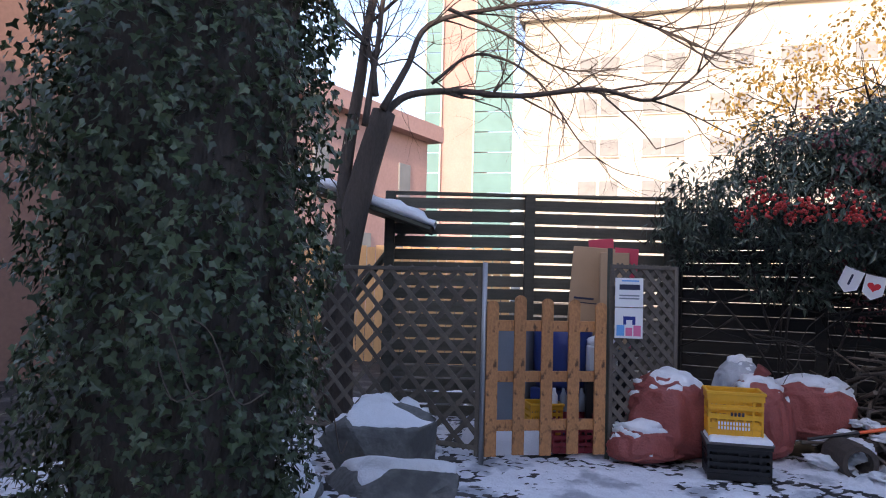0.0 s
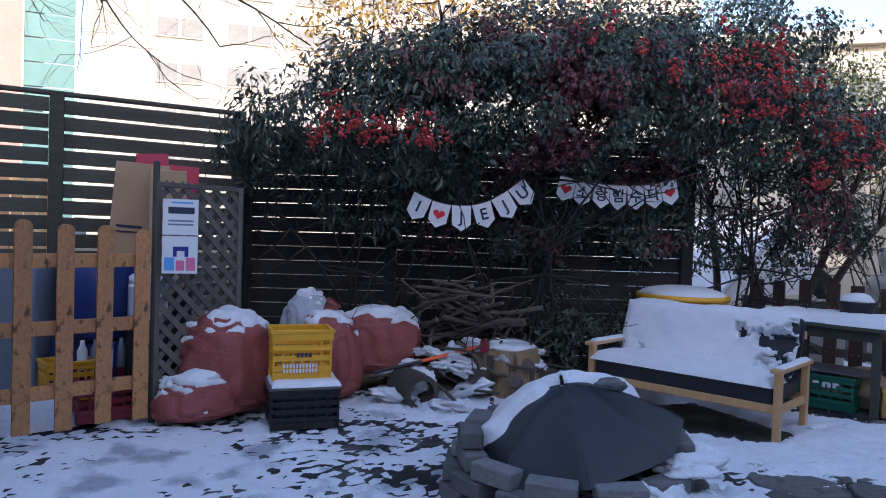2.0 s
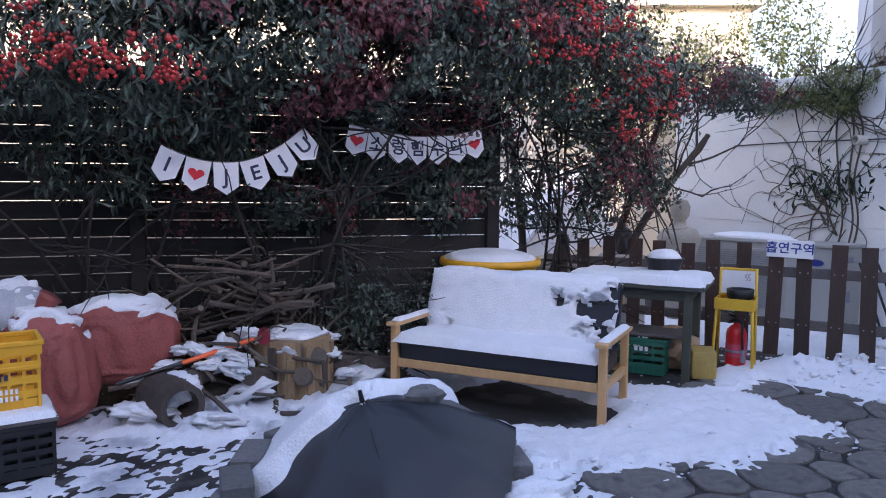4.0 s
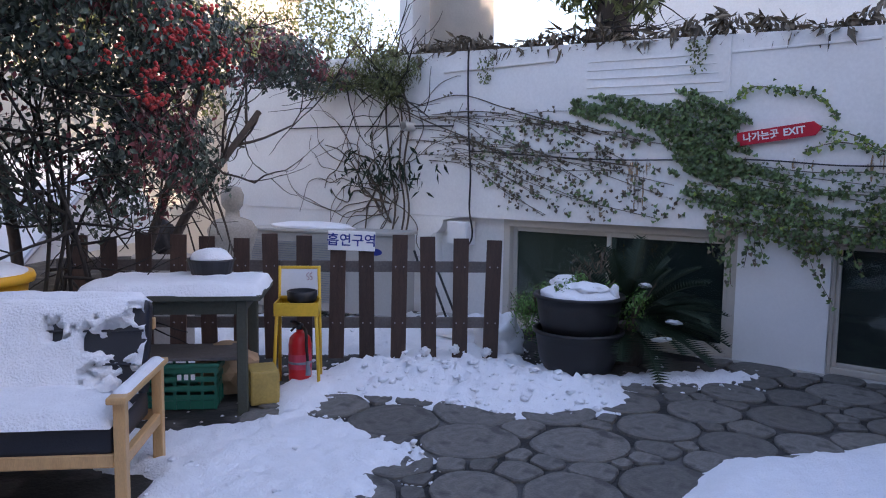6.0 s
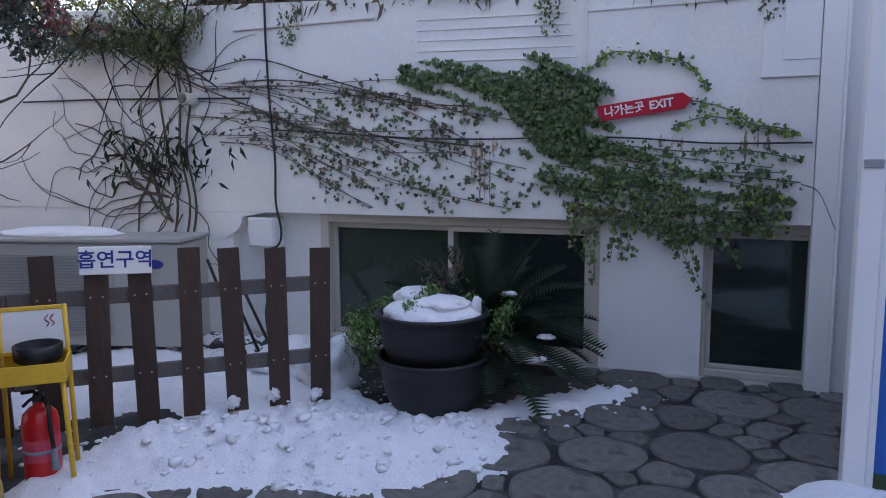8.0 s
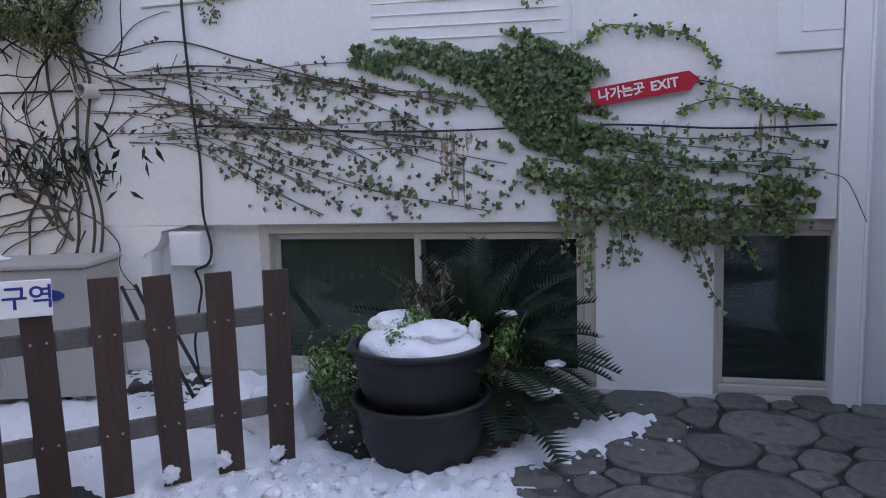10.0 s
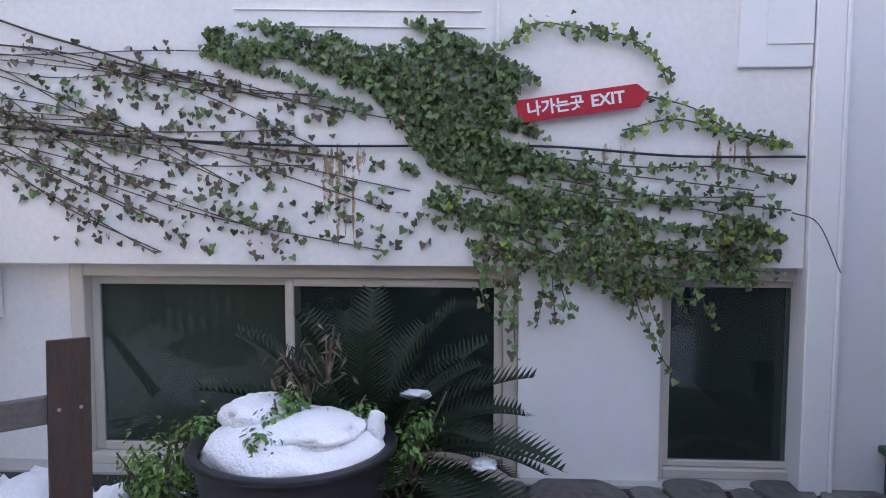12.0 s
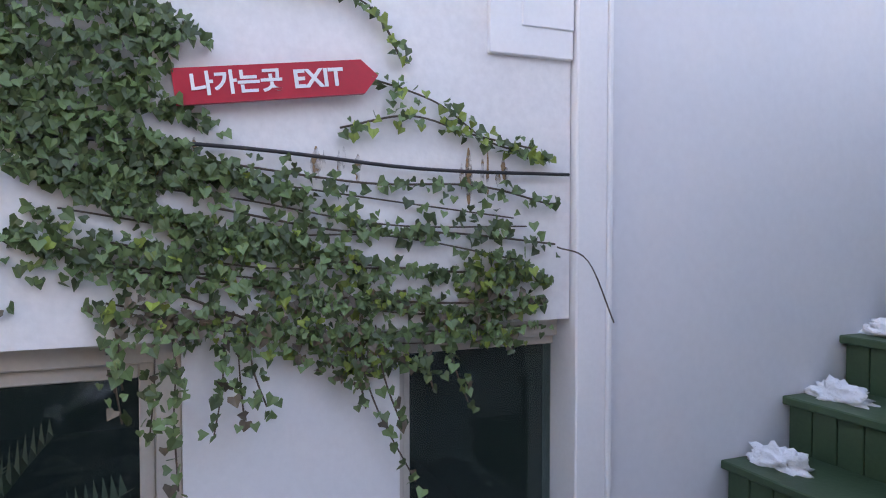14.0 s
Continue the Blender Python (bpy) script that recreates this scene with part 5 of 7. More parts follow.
# rust streaks under the creeper
for y, z0, z1, w in ((5.42, 1.72, 1.12, 0.11), (5.5, 1.5, 1.25, 0.03), (5.34, 1.66, 1.45, 0.04), (3.62, 1.66, 1.45, 0.10), (4.1, 1.66, 1.5, 0.09), (4.62, 1.68, 1.45, 0.10), (3.55, 1.6, 1.5, 0.02)):
    bm = bmesh.new()
    for q in range(max(2, int(w * 70))):       # several thin runs of uneven length
        yc, top, low = y + w * (2 * rng.random() - 1), z0 - 0.3 * (z0 - z1) * rng.random(), z1 + 0.5 * (z0 - z1) * rng.random()
        half = 0.006 + 0.022 * rng.random()
        L_, R_ = ([bm.verts.new((X - 0.0015 - 0.0001 * q, yc + sgn * half * math.sin(0.15 + 2.9 * i / 9) * (0.5 + abs(noise.noise(Vector((i, yc * 9, sgn))))), top + (low - top) * i / 9)) for i in range(10)] for sgn in (1, -1))
        for i in range(9):
            bm.faces.new((L_[i], L_[i + 1], R_[i + 1], R_[i]))
    tagged(link_bm("trim_stain", bm, STAIN), "rusty brown run-off stain on the plaster", "stain", kind="structure")


# ---- exit sign, cables, vent, boxes on the wall ----
ex = thing("exit_sign", Matrix.Translation((X - 0.038, 4.305, 1.824)) @ pose(0, 0, 0, 90, 0, -90) @ pose(0, 0, 0, 0, 0, 7.5), "red arrow-shaped wooden exit sign with white lettering", "sign")
bm = bmesh.new()
ring = [(-0.30, -0.052), (0.255, -0.052), (0.305, 0.0), (0.255, 0.052), (-0.30, 0.052)]
f = [bm.verts.new((x, y, 0.012)) for x, y in ring]
g = [bm.verts.new((x, y, -0.012)) for x, y in ring]
bm.faces.new(f), bm.faces.new(g[::-1])
for i in range(5):
    bm.faces.new((f[i], f[i - 1], g[i - 1], g[i]))
part("board", bm, REDSIGN, ex)
text("나가는곳", 0.072, pose(-0.125, 0, 0.0135), PAPER, ex, bold=0.002)
text("EXIT", 0.075, pose(0.115, 0.0, 0.0135), PAPER, ex, bold=0.002)
cb = thing("wall_cable", pose(X - 0.03, 7.25, 0), "black cable running down the white wall", "cable", "cables")
part("cable", tube(smooth_path([(0, 0.02, 2.75), (0, 0.02, 2.4), (0, 0.0, 1.9), (0, -0.03, 1.5), (-0.01, -0.03, 1.15), (-0.02, -0.08, 0.92), (-0.02, -0.05, 0.8), (-0.02, 0.05, 0.755)], 6), 0.0095, 6), CABLE, cb, smooth=True)
part("cable", tube(smooth_path([(0.1, 0.14, 0.73), (0.1, 0.1, 0.6), (0.08, 0.12, 0.45), (0.09, 0.18, 0.2), (0.08, 0.16, 0.0)], 6), 0.009, 6), CABLE, cb, smooth=True)
cb = thing("wall_cable", pose(X - 0.025, 7.25, 1.74), "thin black cable stretched across the creeper", "cable", "cables")
part("cable", tube(smooth_path([(0, 0, 0), (0, -1.46, -0.1), (0, -2.7, -0.11), (0, -3.39, -0.16), (0, -3.96, -0.165)], 7), 0.0065, 5), CABLE, cb, smooth=True)
cb = thing("wall_cable", pose(X - 0.025, 7.45, 2.0), "dark rod fixed along the white wall", "cable", "cables")
part("cable", tube([(0, 0, 0), (0, 1.6, 0.05), (0, 2.6, 0.06)], 0.008, 5), CABLE, cb)
vp = thing("vent_pipe", Matrix.Translation((X, 8.03, 2.01)) @ pose(0, 0, 0, 0, -90, 0), "open ivory vent pipe stub on the wall", "pipe")
part("pipe", lathe([(0.052, 0), (0.052, 0.16), (0.044, 0.16), (0.044, 0.02)], 20), PIPE, vp, smooth=False)
jb = thing("junction_box", pose(X + 0.06, 7.39, 0.89), "white plastic junction box on the wall", "box")
part("body", box(-0.08, -0.135, -0.125, 0.06, 0.135, 0.125, 0.012, 2), WHITE, jb)
part("lid", box(-0.092, -0.125, -0.115, -0.081, 0.125, 0.115, 0.006), WHITE, jb)

# ---- outdoor unit ----
ac = thing("outdoor_unit", pose(7.36, 8.43, 0.02, 0, 0, 16), "aged white outdoor air conditioner unit with grille", "air conditioner")
part("body", box(-0.24, -0.84, 0.06, 0.24, 0.95, 0.86, 0.015, 2), ACGREY, ac)
part("lid", box(-0.265, -0.86, 0.862, 0.265, 0.97, 0.895, 0.012, 2), ACGREY, ac)
part("service_cover", box(-0.18, -0.856, 0.1, 0.12, -0.842, 0.7, 0.004), ACGREY, ac)
part("handle_recess", box(-0.1, -0.862, 0.72, 0.03, -0.843, 0.77, 0.006), GREYBIN, ac)
part("label_plate", box(-0.08, -0.8595, 0.3, -0.01, -0.857, 0.42), GREYBIN, ac)
gr = part("grille", box(-0.252, -0.3, 0.14, -0.241, 0.85, 0.8, 0.003), ACGREY, ac)
for k in range(26):
    part("grille_bar", box(-0.262, -0.28, 0.16 + k * 0.024, -0.2525, 0.83, 0.165 + k * 0.024), GREYBIN, gr)
bm = bmesh.new()
bmesh.ops.create_circle(bm, cap_ends=True, segments=28, radius=1)
bmesh.ops.transform(bm, verts=bm.verts, matrix=pose(-0.246, -0.62, 0.7, 0, -90, 0) @ Matrix.Diagonal((0.035, 0.085, 1, 1)))
part("badge", bm, BLUEINK, ac, "dark blue oval badge")
for y in (-0.7, 0.8):
    part("foot", box(-0.2, y - 0.04, -0.04, 0.2, y + 0.04, 0.06, 0.005), CONCRETE, ac)
sn = link_bm("snow_mound", blob(0, 0.25, 0, 0.2, 0.5, 0.06, 0.12, 2, 4, 3.3, -0.01), SNOW, smooth=True)
sn.matrix_world = pose(7.36, 8.43, 0.925, 0, 0, 16)
tagged(sn, "rounded snow on the outdoor unit", "snow")
# leaning poles beside it
for k in range(3):
    po = thing("leaning_pole", pose(7.35 + 0.06 * k, 7.3 - 0.08 * k, 0.0), "thin dark pole leaning beside the unit", "pole", "leaning poles")
    part("pole", tube([(0.0, -0.35, 0.0), (0.12, 0.1 + 0.03 * k, 0.75)], 0.012, 7), DARKMETAL, po, smooth=True)

# ---- brown picket fence with the smoking sign ----
A, D = Vector((6.79, 6.025, 0)), Vector((-0.6626, 0.749, 0))
for first, last, label in ((0, 7, "dark brown picket fence with grey rails"), (7, 14, "dark brown picket fence bay behind the table")):
    pf = thing("picket_fence", Matrix.Translation(A + D * 0.2406 * first) @ pose(0, 0, 0, 0, 0, 131.5), label, "fence", "picket fence bays")
    for i in range(first, last):
        h = 0.93 + 0.012 * ((i * 5) % 4)
        ob = part("picket", picket(0.118, h, 0.02, False), PICKET, pf)
        ob.location, ob.rotation_euler = ((i - first) * 0.2406, 0.03, 0.045), (0, radians(0.6 * ((i * 7) % 5 - 2)), 0)
        for z in (0.26, 0.70):
            for dx in (-0.03, 0.03):
                s = part("screw", cyl(0.006, 0.005, 0, 0.004, 8), STEEL, ob)
                s.matrix_local = Matrix.Translation((dx, 0.0105, z + 0.02)) @ pose(0, 0, 0, -90, 0, 0)
    for z in (0.28, 0.72):
        part("rail", box(-0.06, -0.012, z, 1.62, 0.018, z + 0.085, 0.004), RAILWOOD, pf)
sg = thing("smoking_area_sign", Matrix.Translation(A + D * 1.08 + Vector((-0.055, -0.048, 0.965))) @ pose(0, 0, 0, 90, 0, -48.5) @ pose(0, 0, 0, 0, 0, -1.5), "white wooden sign with blue painted Korean lettering", "sign")
part("board", box(-0.178, -0.075, -0.008, 0.178, 0.075, 0.008, 0.003), WHITE, sg)
text("흡연구역", 0.102, pose(0, 0, 0.009), BLUEINK, sg, bold=0.0015)
for i, (dx, z) in enumerate(((0.02, 0.03), (0.27, 0.05), (0.5, 0.03))):
    sn = link_bm("snow_clump", blob(0, 0, 0, 0.05, 0.03, 0.032, 0.8, 3, 3, i * 2.3), SNOW, smooth=True)
    sn.matrix_world = Matrix.Translation(A + D * dx + Vector((-0.05, -0.03, z + 0.07)))
    tagged(sn, "snow stuck to the picket", "snow")

snow_on("snow_mound", pose(7.18, 6.2, 0.1), 0.19, 0.17, 0.24, 3.9, "snow heaped on a low plant by the fence", 0.45)
snow_on("snow_mound", pose(7.45, 6.65, 0.05), 0.35, 0.25, 0.14, 6.9, "snow heaped behind the fence", 0.4)

# ---- planter of two stacked tubs ----
pl = thing("stacked_planter", pose(7.01, 5.37, 0), "two stacked charcoal rubber tubs used as planter", "planter")
prof = [(0.19, 0.0), (0.205, 0.005), (0.245, 0.13), (0.27, 0.25), (0.28, 0.335), (0.298, 0.345), (0.302, 0.362), (0.296, 0.375), (0.272, 0.37), (0.262, 0.28), (0.2, 0.05), (0.001, 0.05)]
prof = [(r * 1.14 + (0.01 if r > 0.1 and z < 0.2 else 0), z * 0.9) for r, z in prof]
t1 = part("tub", lathe(prof, 40), TUB, pl, smooth=True)
t1.location = (0, 0, 0.0)
t2 = part("tub", lathe(prof, 40), TUB, pl, smooth=True)
t2.location = (0, 0, 0.262)
part("soil", cyl(0.275, 0.285, 0.51, 0.55, 28), EARTH, pl, smooth=False)
bm = bmesh.new()
blob(0.0, 0.0, 0.565, 0.30, 0.30, 0.125, 0.12, 1.6, 4, 1.5, -0.02, bm)
blob(0.07, 0.13, 0.66, 0.15, 0.13, 0.06, 0.2, 2, 4, 2.5, None, bm)
blob(-0.04, -0.08, 0.65, 0.17, 0.15, 0.05, 0.2, 2, 4, 4.5, None, bm)
blob(0.03, -0.27, 0.635, 0.035, 0.03, 0.06, 0.3, 2, 3, 6.5, None, bm)
sn = link_bm("snow_mound", bm, SNOW, smooth=True)
sn.matrix_world = pose(7.01, 5.37, 0)
tagged(sn, "mound of white snow on the planter", "snow")
rng = np.random.default_rng(15)


def herb(name, base, centres, n, size, label, mat=HERB, shape="oval"):
    h = thing(name, pose(*base), label, "plant")
    P, N = [], []
    bm = bmesh.new()
    for c, r in centres:
        for k in range(n):
            d = rng.normal(0, 1, 3)
            P.append(np.asarray(c) + d * r * 0.5), N.append(d + np.array([0, 0, 0.6]))
        for k in range(7):
            tube([(0.5 * c[0], 0.5 * c[1], max(0, c[2] - 0.12)), Vector(c) + Vector(rng.normal(0, r * 0.6, 3))], 0.004, 4, bm)
    tagged(part("stalk_tuft", bm, TWIG, h), kind="stuff")
    leaves("foliage", P, N, size, mat, h, shape, 16)
    return h


herb("planter_herb", (7.01, 5.37, 0.55), (((-0.05, 0.05, 0.12), 0.05), ((0.03, -0.05, 0.1), 0.05), ((0.12, 0.08, 0.12), 0.06), ((-0.12, -0.1, 0.08), 0.045), ((0.1, -0.22, 0.1), 0.05), ((-0.2, 0.05, 0.1), 0.05), ((0.02, 0.02, 0.16), 0.05)), 100, 0.028, "bright green herb poking through the snow")
herb("leafy_plant", (7.1, 5.83, 0.0), (((0, -0.06, 0.50), 0.11), ((-0.05, 0.05, 0.42), 0.12), ((0.05, 0.10, 0.45), 0.10), ((0, -0.12, 0.58), 0.07), ((0.0, 0.0, 0.3), 0.13)), 260, 0.026, "bushy green plant beside the planter")
herb("leafy_plant", (7.15, 5.0, 0.0), (((0, 0, 0.52), 0.08), ((0.05, -0.03, 0.6), 0.07), ((0.1, 0.05, 0.4), 0.1)), 130, 0.026, "bushy green plant beside the planter")
herb("dry_stalks", (7.2, 5.3, 0.5), (((0, 0, 0.35), 0.1), ((-0.08, 0.1, 0.3), 0.1)), 40, 0.045, "dry curled stalks behind the planter", IVYDRY, "long")
# cycad behind
cy = thing("cycad", pose(7.54, 5.23, 0.0), "dark green cycad with stiff feathery fronds", "cycad")
part("trunk", lathe([(0.13, -0.05), (0.16, 0.1), (0.14, 0.24), (0.08, 0.32), (0.001, 0.34)], 14), BARK, cy)
for k in range(58):
    a = k * 2.399
    el = 1.35 - 1.35 * (k / 58) ** 0.8
    ln = 0.63 + 0.15 * rng.random()
    bm = bmesh.new()
    P, N = [], []
    d = Vector((math.cos(a) * math.cos(el), math.sin(a) * math.cos(el), math.sin(el)))
    pts, q = [], Vector((0.05 * d.x, 0.05 * d.y, 0.30))
    for s in range(17):
        q = q + d * ln / 16
        d = (d + Vector((0, 0, -0.055))).normalized()
        pts.append(q.copy())
    mid = [pts[2 + i // 2].lerp(pts[min(16, 3 + i // 2)], 0.5 * (i % 2)) for i in range(28)]
    rib = [bm.verts.new(q + Vector((0, 0, 0.003))) for q in mid]
    for i in range(27):
        dd = (rib[i + 1].co - rib[i].co).normalized()
        sd_ = dd.cross(Vector((0, 0, 1))).normalized()
        up_ = sd_.cross(dd)
        wl = 0.13 * math.sin(math.pi * (i + 3) / 31) ** 0.6 + 0.02
        for sgn in (1, -1):
            tipv = bm.verts.new(rib[i].co + (sd_ * sgn * 0.8 + dd * 0.55 + up_ * 0.35).normalized() * wl)
            bm.faces.new((rib[i], rib[i + 1], tipv))
    part("frond", bm, CYCAD, cy)
for k, (x, y, z) in enumerate(((7.3, 4.75, 0.42), (7.35, 5.0, 0.66), (7.2, 4.8, 0.3))):
    sn = link_bm("snow_mound", blob(0, 0, 0, 0.10, 0.05, 0.018, 0.4, 2, 3, k * 3.1), SNOW, smooth=True)
    sn.matrix_world = pose(x, y, z, 0, 12, 30 * k)
    tagged(sn, "snow lying on a frond", "snow")

# ---- bench sofa ----
so = thing("garden_sofa", pose(3.33, 6.46, 0, 0, 0, -44.5), "light wood framed two-seat sofa with black cushions", "sofa")
W, DP = 0.73, 0.29
for sx in (-1, 1):
    part("leg", box(sx * W - 0.025, -DP - 0.03, -0.02, sx * W + 0.025, -DP + 0.025, 0.49, 0.007, 2), OAK, so)
    b = part("leg", box(sx * W - 0.025, DP - 0.03, -0.02, sx * W + 0.025, DP + 0.025, 0.5, 0.007, 2), OAK, so)
    part("armrest", box(sx * W - 0.04, -DP - 0.07, 0.49, sx * W + 0.04, DP + 0.06, 0.52, 0.009, 2), OAK, so)
    part("side_rail", box(sx * W - 0.018, -DP + 0.025, 0.20, sx * W + 0.018, DP - 0.03, 0.255, 0.005), OAK, so)
part("front_rail", box(-W + 0.025, -DP - 0.02, 0.205, W - 0.025, -DP + 0.012, 0.265, 0.005), OAK, so)
part("back_rail", box(-W + 0.025, DP - 0.01, 0.215, W - 0.025, DP + 0.02, 0.265, 0.005), OAK, so)
part("back_rail", box(-W + 0.025, DP + 0.06, 0.66, W - 0.025, DP + 0.09, 0.72, 0.005), OAK, so)
part("seat", box(-W + 0.03, -DP - 0.015, 0.255, W - 0.03, DP - 0.05, 0.385, 0.03, 3), LEATHER, so, "black leatherette seat cushion", True)
for sx in (-1, 1):
    bk = box(-0.345, -0.055, -0.235, 0.345, 0.055, 0.235, 0.035, 3)
    for v in bk.verts:
        if v.co.y < 0:
            v.co.y -= 0.02 * math.cos(v.co.x * 9) * math.cos(v.co.z * 7)
    ob = part("backrest", bk, LEATHER, so, "black leatherette back cushion", True)
    ob.matrix_local = pose(sx * 0.352, DP - 0.01, 0.585, -14, 0, 0)
    for k in (-1, 1):
        s = part("seam", box(-0.335, -0.0785, -0.006, 0.335, -0.07, 0.006, 0.003), LEATHER, ob)
        s.location = (0, 0, 0.08 * k)


def snow_slab(name, m, w, d, h, label, seed, over=0.02, bite=0.0, holes=(), edge=0.5, nx=34, ny=22):
    """Snow lying on a rectangle, rounded at its rim and slightly uneven."""
    bm = bmesh.new()
    top, low = [], []
    for j in range(ny + 1):
        for i in range(nx + 1):
            u, v = -1 + 2 * i / nx, -1 + 2 * j / ny
            e = max(0, min((1 - abs(u)) * w, (1 - abs(v)) * d) / (edge * h * 1.6))
            e = math.sqrt(max(0, 1 - (1 - min(1, e)) ** 2))
            q = Vector((u * w * 3 + seed, v * d * 3, seed))
            z = h * e * (0.85 + 0.28 * noise.noise(q) + 0.1 * noise.noise(q * 4))
            for hx, hy, hr in holes:
                dist = math.hypot(u * w - hx, v * d - hy) + 0.06 * noise.noise(q * 5) + 0.05 * noise.noise(q * 13)
                if dist < hr:
                    z = min(z, max(-0.08, 1.1 * (dist - hr * 0.9)))
            k = 1 + 0.035 * noise.noise(q * 1.7)
            top.append(bm.verts.new((u * w * k, v * d * k, z - 0.004)))
    for j in range(ny):
        for i in range(nx):
            a = j * (nx + 1) + i
            bm.faces.new((top[a], top[a + 1], top[a + nx + 2], top[a + nx + 1]))
    ob = link_bm(name, bm, SNOW, smooth=True)
    ob.matrix_world = m
    return tagged(ob, label, "snow")


SOFA = pose(3.33, 6.46, 0, 0, 0, -44.5)
snow_slab("snow_layer", SOFA @ pose(-0.02, -0.07, 0.385), 0.71, 0.26, 0.085, "thick snow on the sofa seat", 1.1, holes=((0.66, 0.2, 0.14),), edge=0.7)
snow_slab("snow_layer", SOFA @ pose(-0.02, DP - 0.088, 0.60, 73, 0, 0), 0.70, 0.25, 0.06, "snow clinging to the sofa back", 5.1, holes=((0.62, 0.02, 0.12), (0.66, -0.15, 0.10), (0.46, 0.05, 0.07), (0.30, 0.08, 0.045), (0.66, 0.15, 0.06), (-0.52, -0.17, 0.05), (0.5, -0.12, 0.05)), edge=0.9, nx=70, ny=34)
snow_slab("snow_layer", SOFA @ pose(-0.02, DP + 0.035, 0.795), 0.70, 0.085, 0.075, "ridge of snow along the sofa back", 9.1, edge=0.7)
snow_slab("snow_layer", SOFA @ pose(W, 0.0, 0.52), 0.035, 0.30, 0.03, "snow on the armrest", 12.1, edge=0.8, nx=8, ny=20)
snow_slab("snow_layer", SOFA @ pose(-W, 0.0, 0.52), 0.036, 0.30, 0.03, "snow on the armrest", 14.1, edge=0.8, nx=8, ny=20)

# ---- yellow round bin behind the sofa ----
yb = thing("yellow_tub", pose(3.58, 7.46, 0.055), "round yellow plastic tub behind the sofa", "tub")
part("body", lathe([(0.3, -0.08), (0.36, 0.6), (0.385, 0.77)], 36), YELLOW, yb, smooth=True)
part("rim", lathe([(0.385, 0.765), (0.415, 0.77), (0.42, 0.795), (0.41, 0.825), (0.39, 0.82)], 36), YELLOW, yb, smooth=True)
sn = link_bm("snow_mound", blob(0, 0, 0, 0.385, 0.385, 0.085, 0.06, 1.5, 4, 2.2, -0.02), SNOW, smooth=True)
sn.matrix_world = pose(3.58, 7.46, 0.87)
tagged(sn, "round cushion of snow on the yellow tub", "snow")

# ---- table with crates under it ----
TB = pose(4.68, 6.93, 0, 0, 0, -44.5)
ta = thing("garden_table", TB, "dark olive wooden garden table", "table")
part("tabletop", box(-0.52, -0.33, 0.70, 0.52, 0.33, 0.735, 0.006, 2), TABLE, ta)
for sx in (-1, 1):
    for sy in (-1, 1):
        part("leg", box(sx * 0.4 - 0.03, sy * 0.25 - 0.03, -0.02, sx * 0.4 + 0.03, sy * 0.25 + 0.03, 0.70, 0.005), TABLE, ta)
    part("apron", box(sx * 0.4 - 0.012, -0.22, 0.61, sx * 0.4 + 0.012, 0.22, 0.70, 0.003), TABLE, ta)
part("apron", box(-0.37, -0.262, 0.61, 0.37, -0.238, 0.70, 0.003), TABLE, ta)
part("apron", box(-0.37, 0.238, 0.61, 0.37, 0.262, 0.70, 0.003), TABLE, ta)
part("shelf", box(-0.37, -0.2, 0.31, 0.37, 0.2, 0.33, 0.004), RAILWOOD, ta, "worn grey lower board")
snow_slab("snow_layer", TB @ pose(0, 0, 0.735), 0.525, 0.335, 0.085, "thick flat snow on the table", 21.0, edge=0.6)
pt = thing("plant_tray", TB @ pose(0.14, 0.2, 0.80), "dark shallow planter tray on the table", "tray")
part("body", lathe([(0.12, -0.03), (0.15, 0.09), (0.16, 0.09), (0.155, 0.1), (0.14, 0.08), (0.001, 0.07)], 24), TUB, pt)
sn = link_bm("snow_mound", blob(0, 0, 0, 0.135, 0.135, 0.075, 0.12, 2, 3, 8.8, -0.02), SNOW, smooth=True)
sn.matrix_world = TB @ pose(0.14, 0.2, 0.895)
tagged(sn, "snow dome on the tray", "snow")


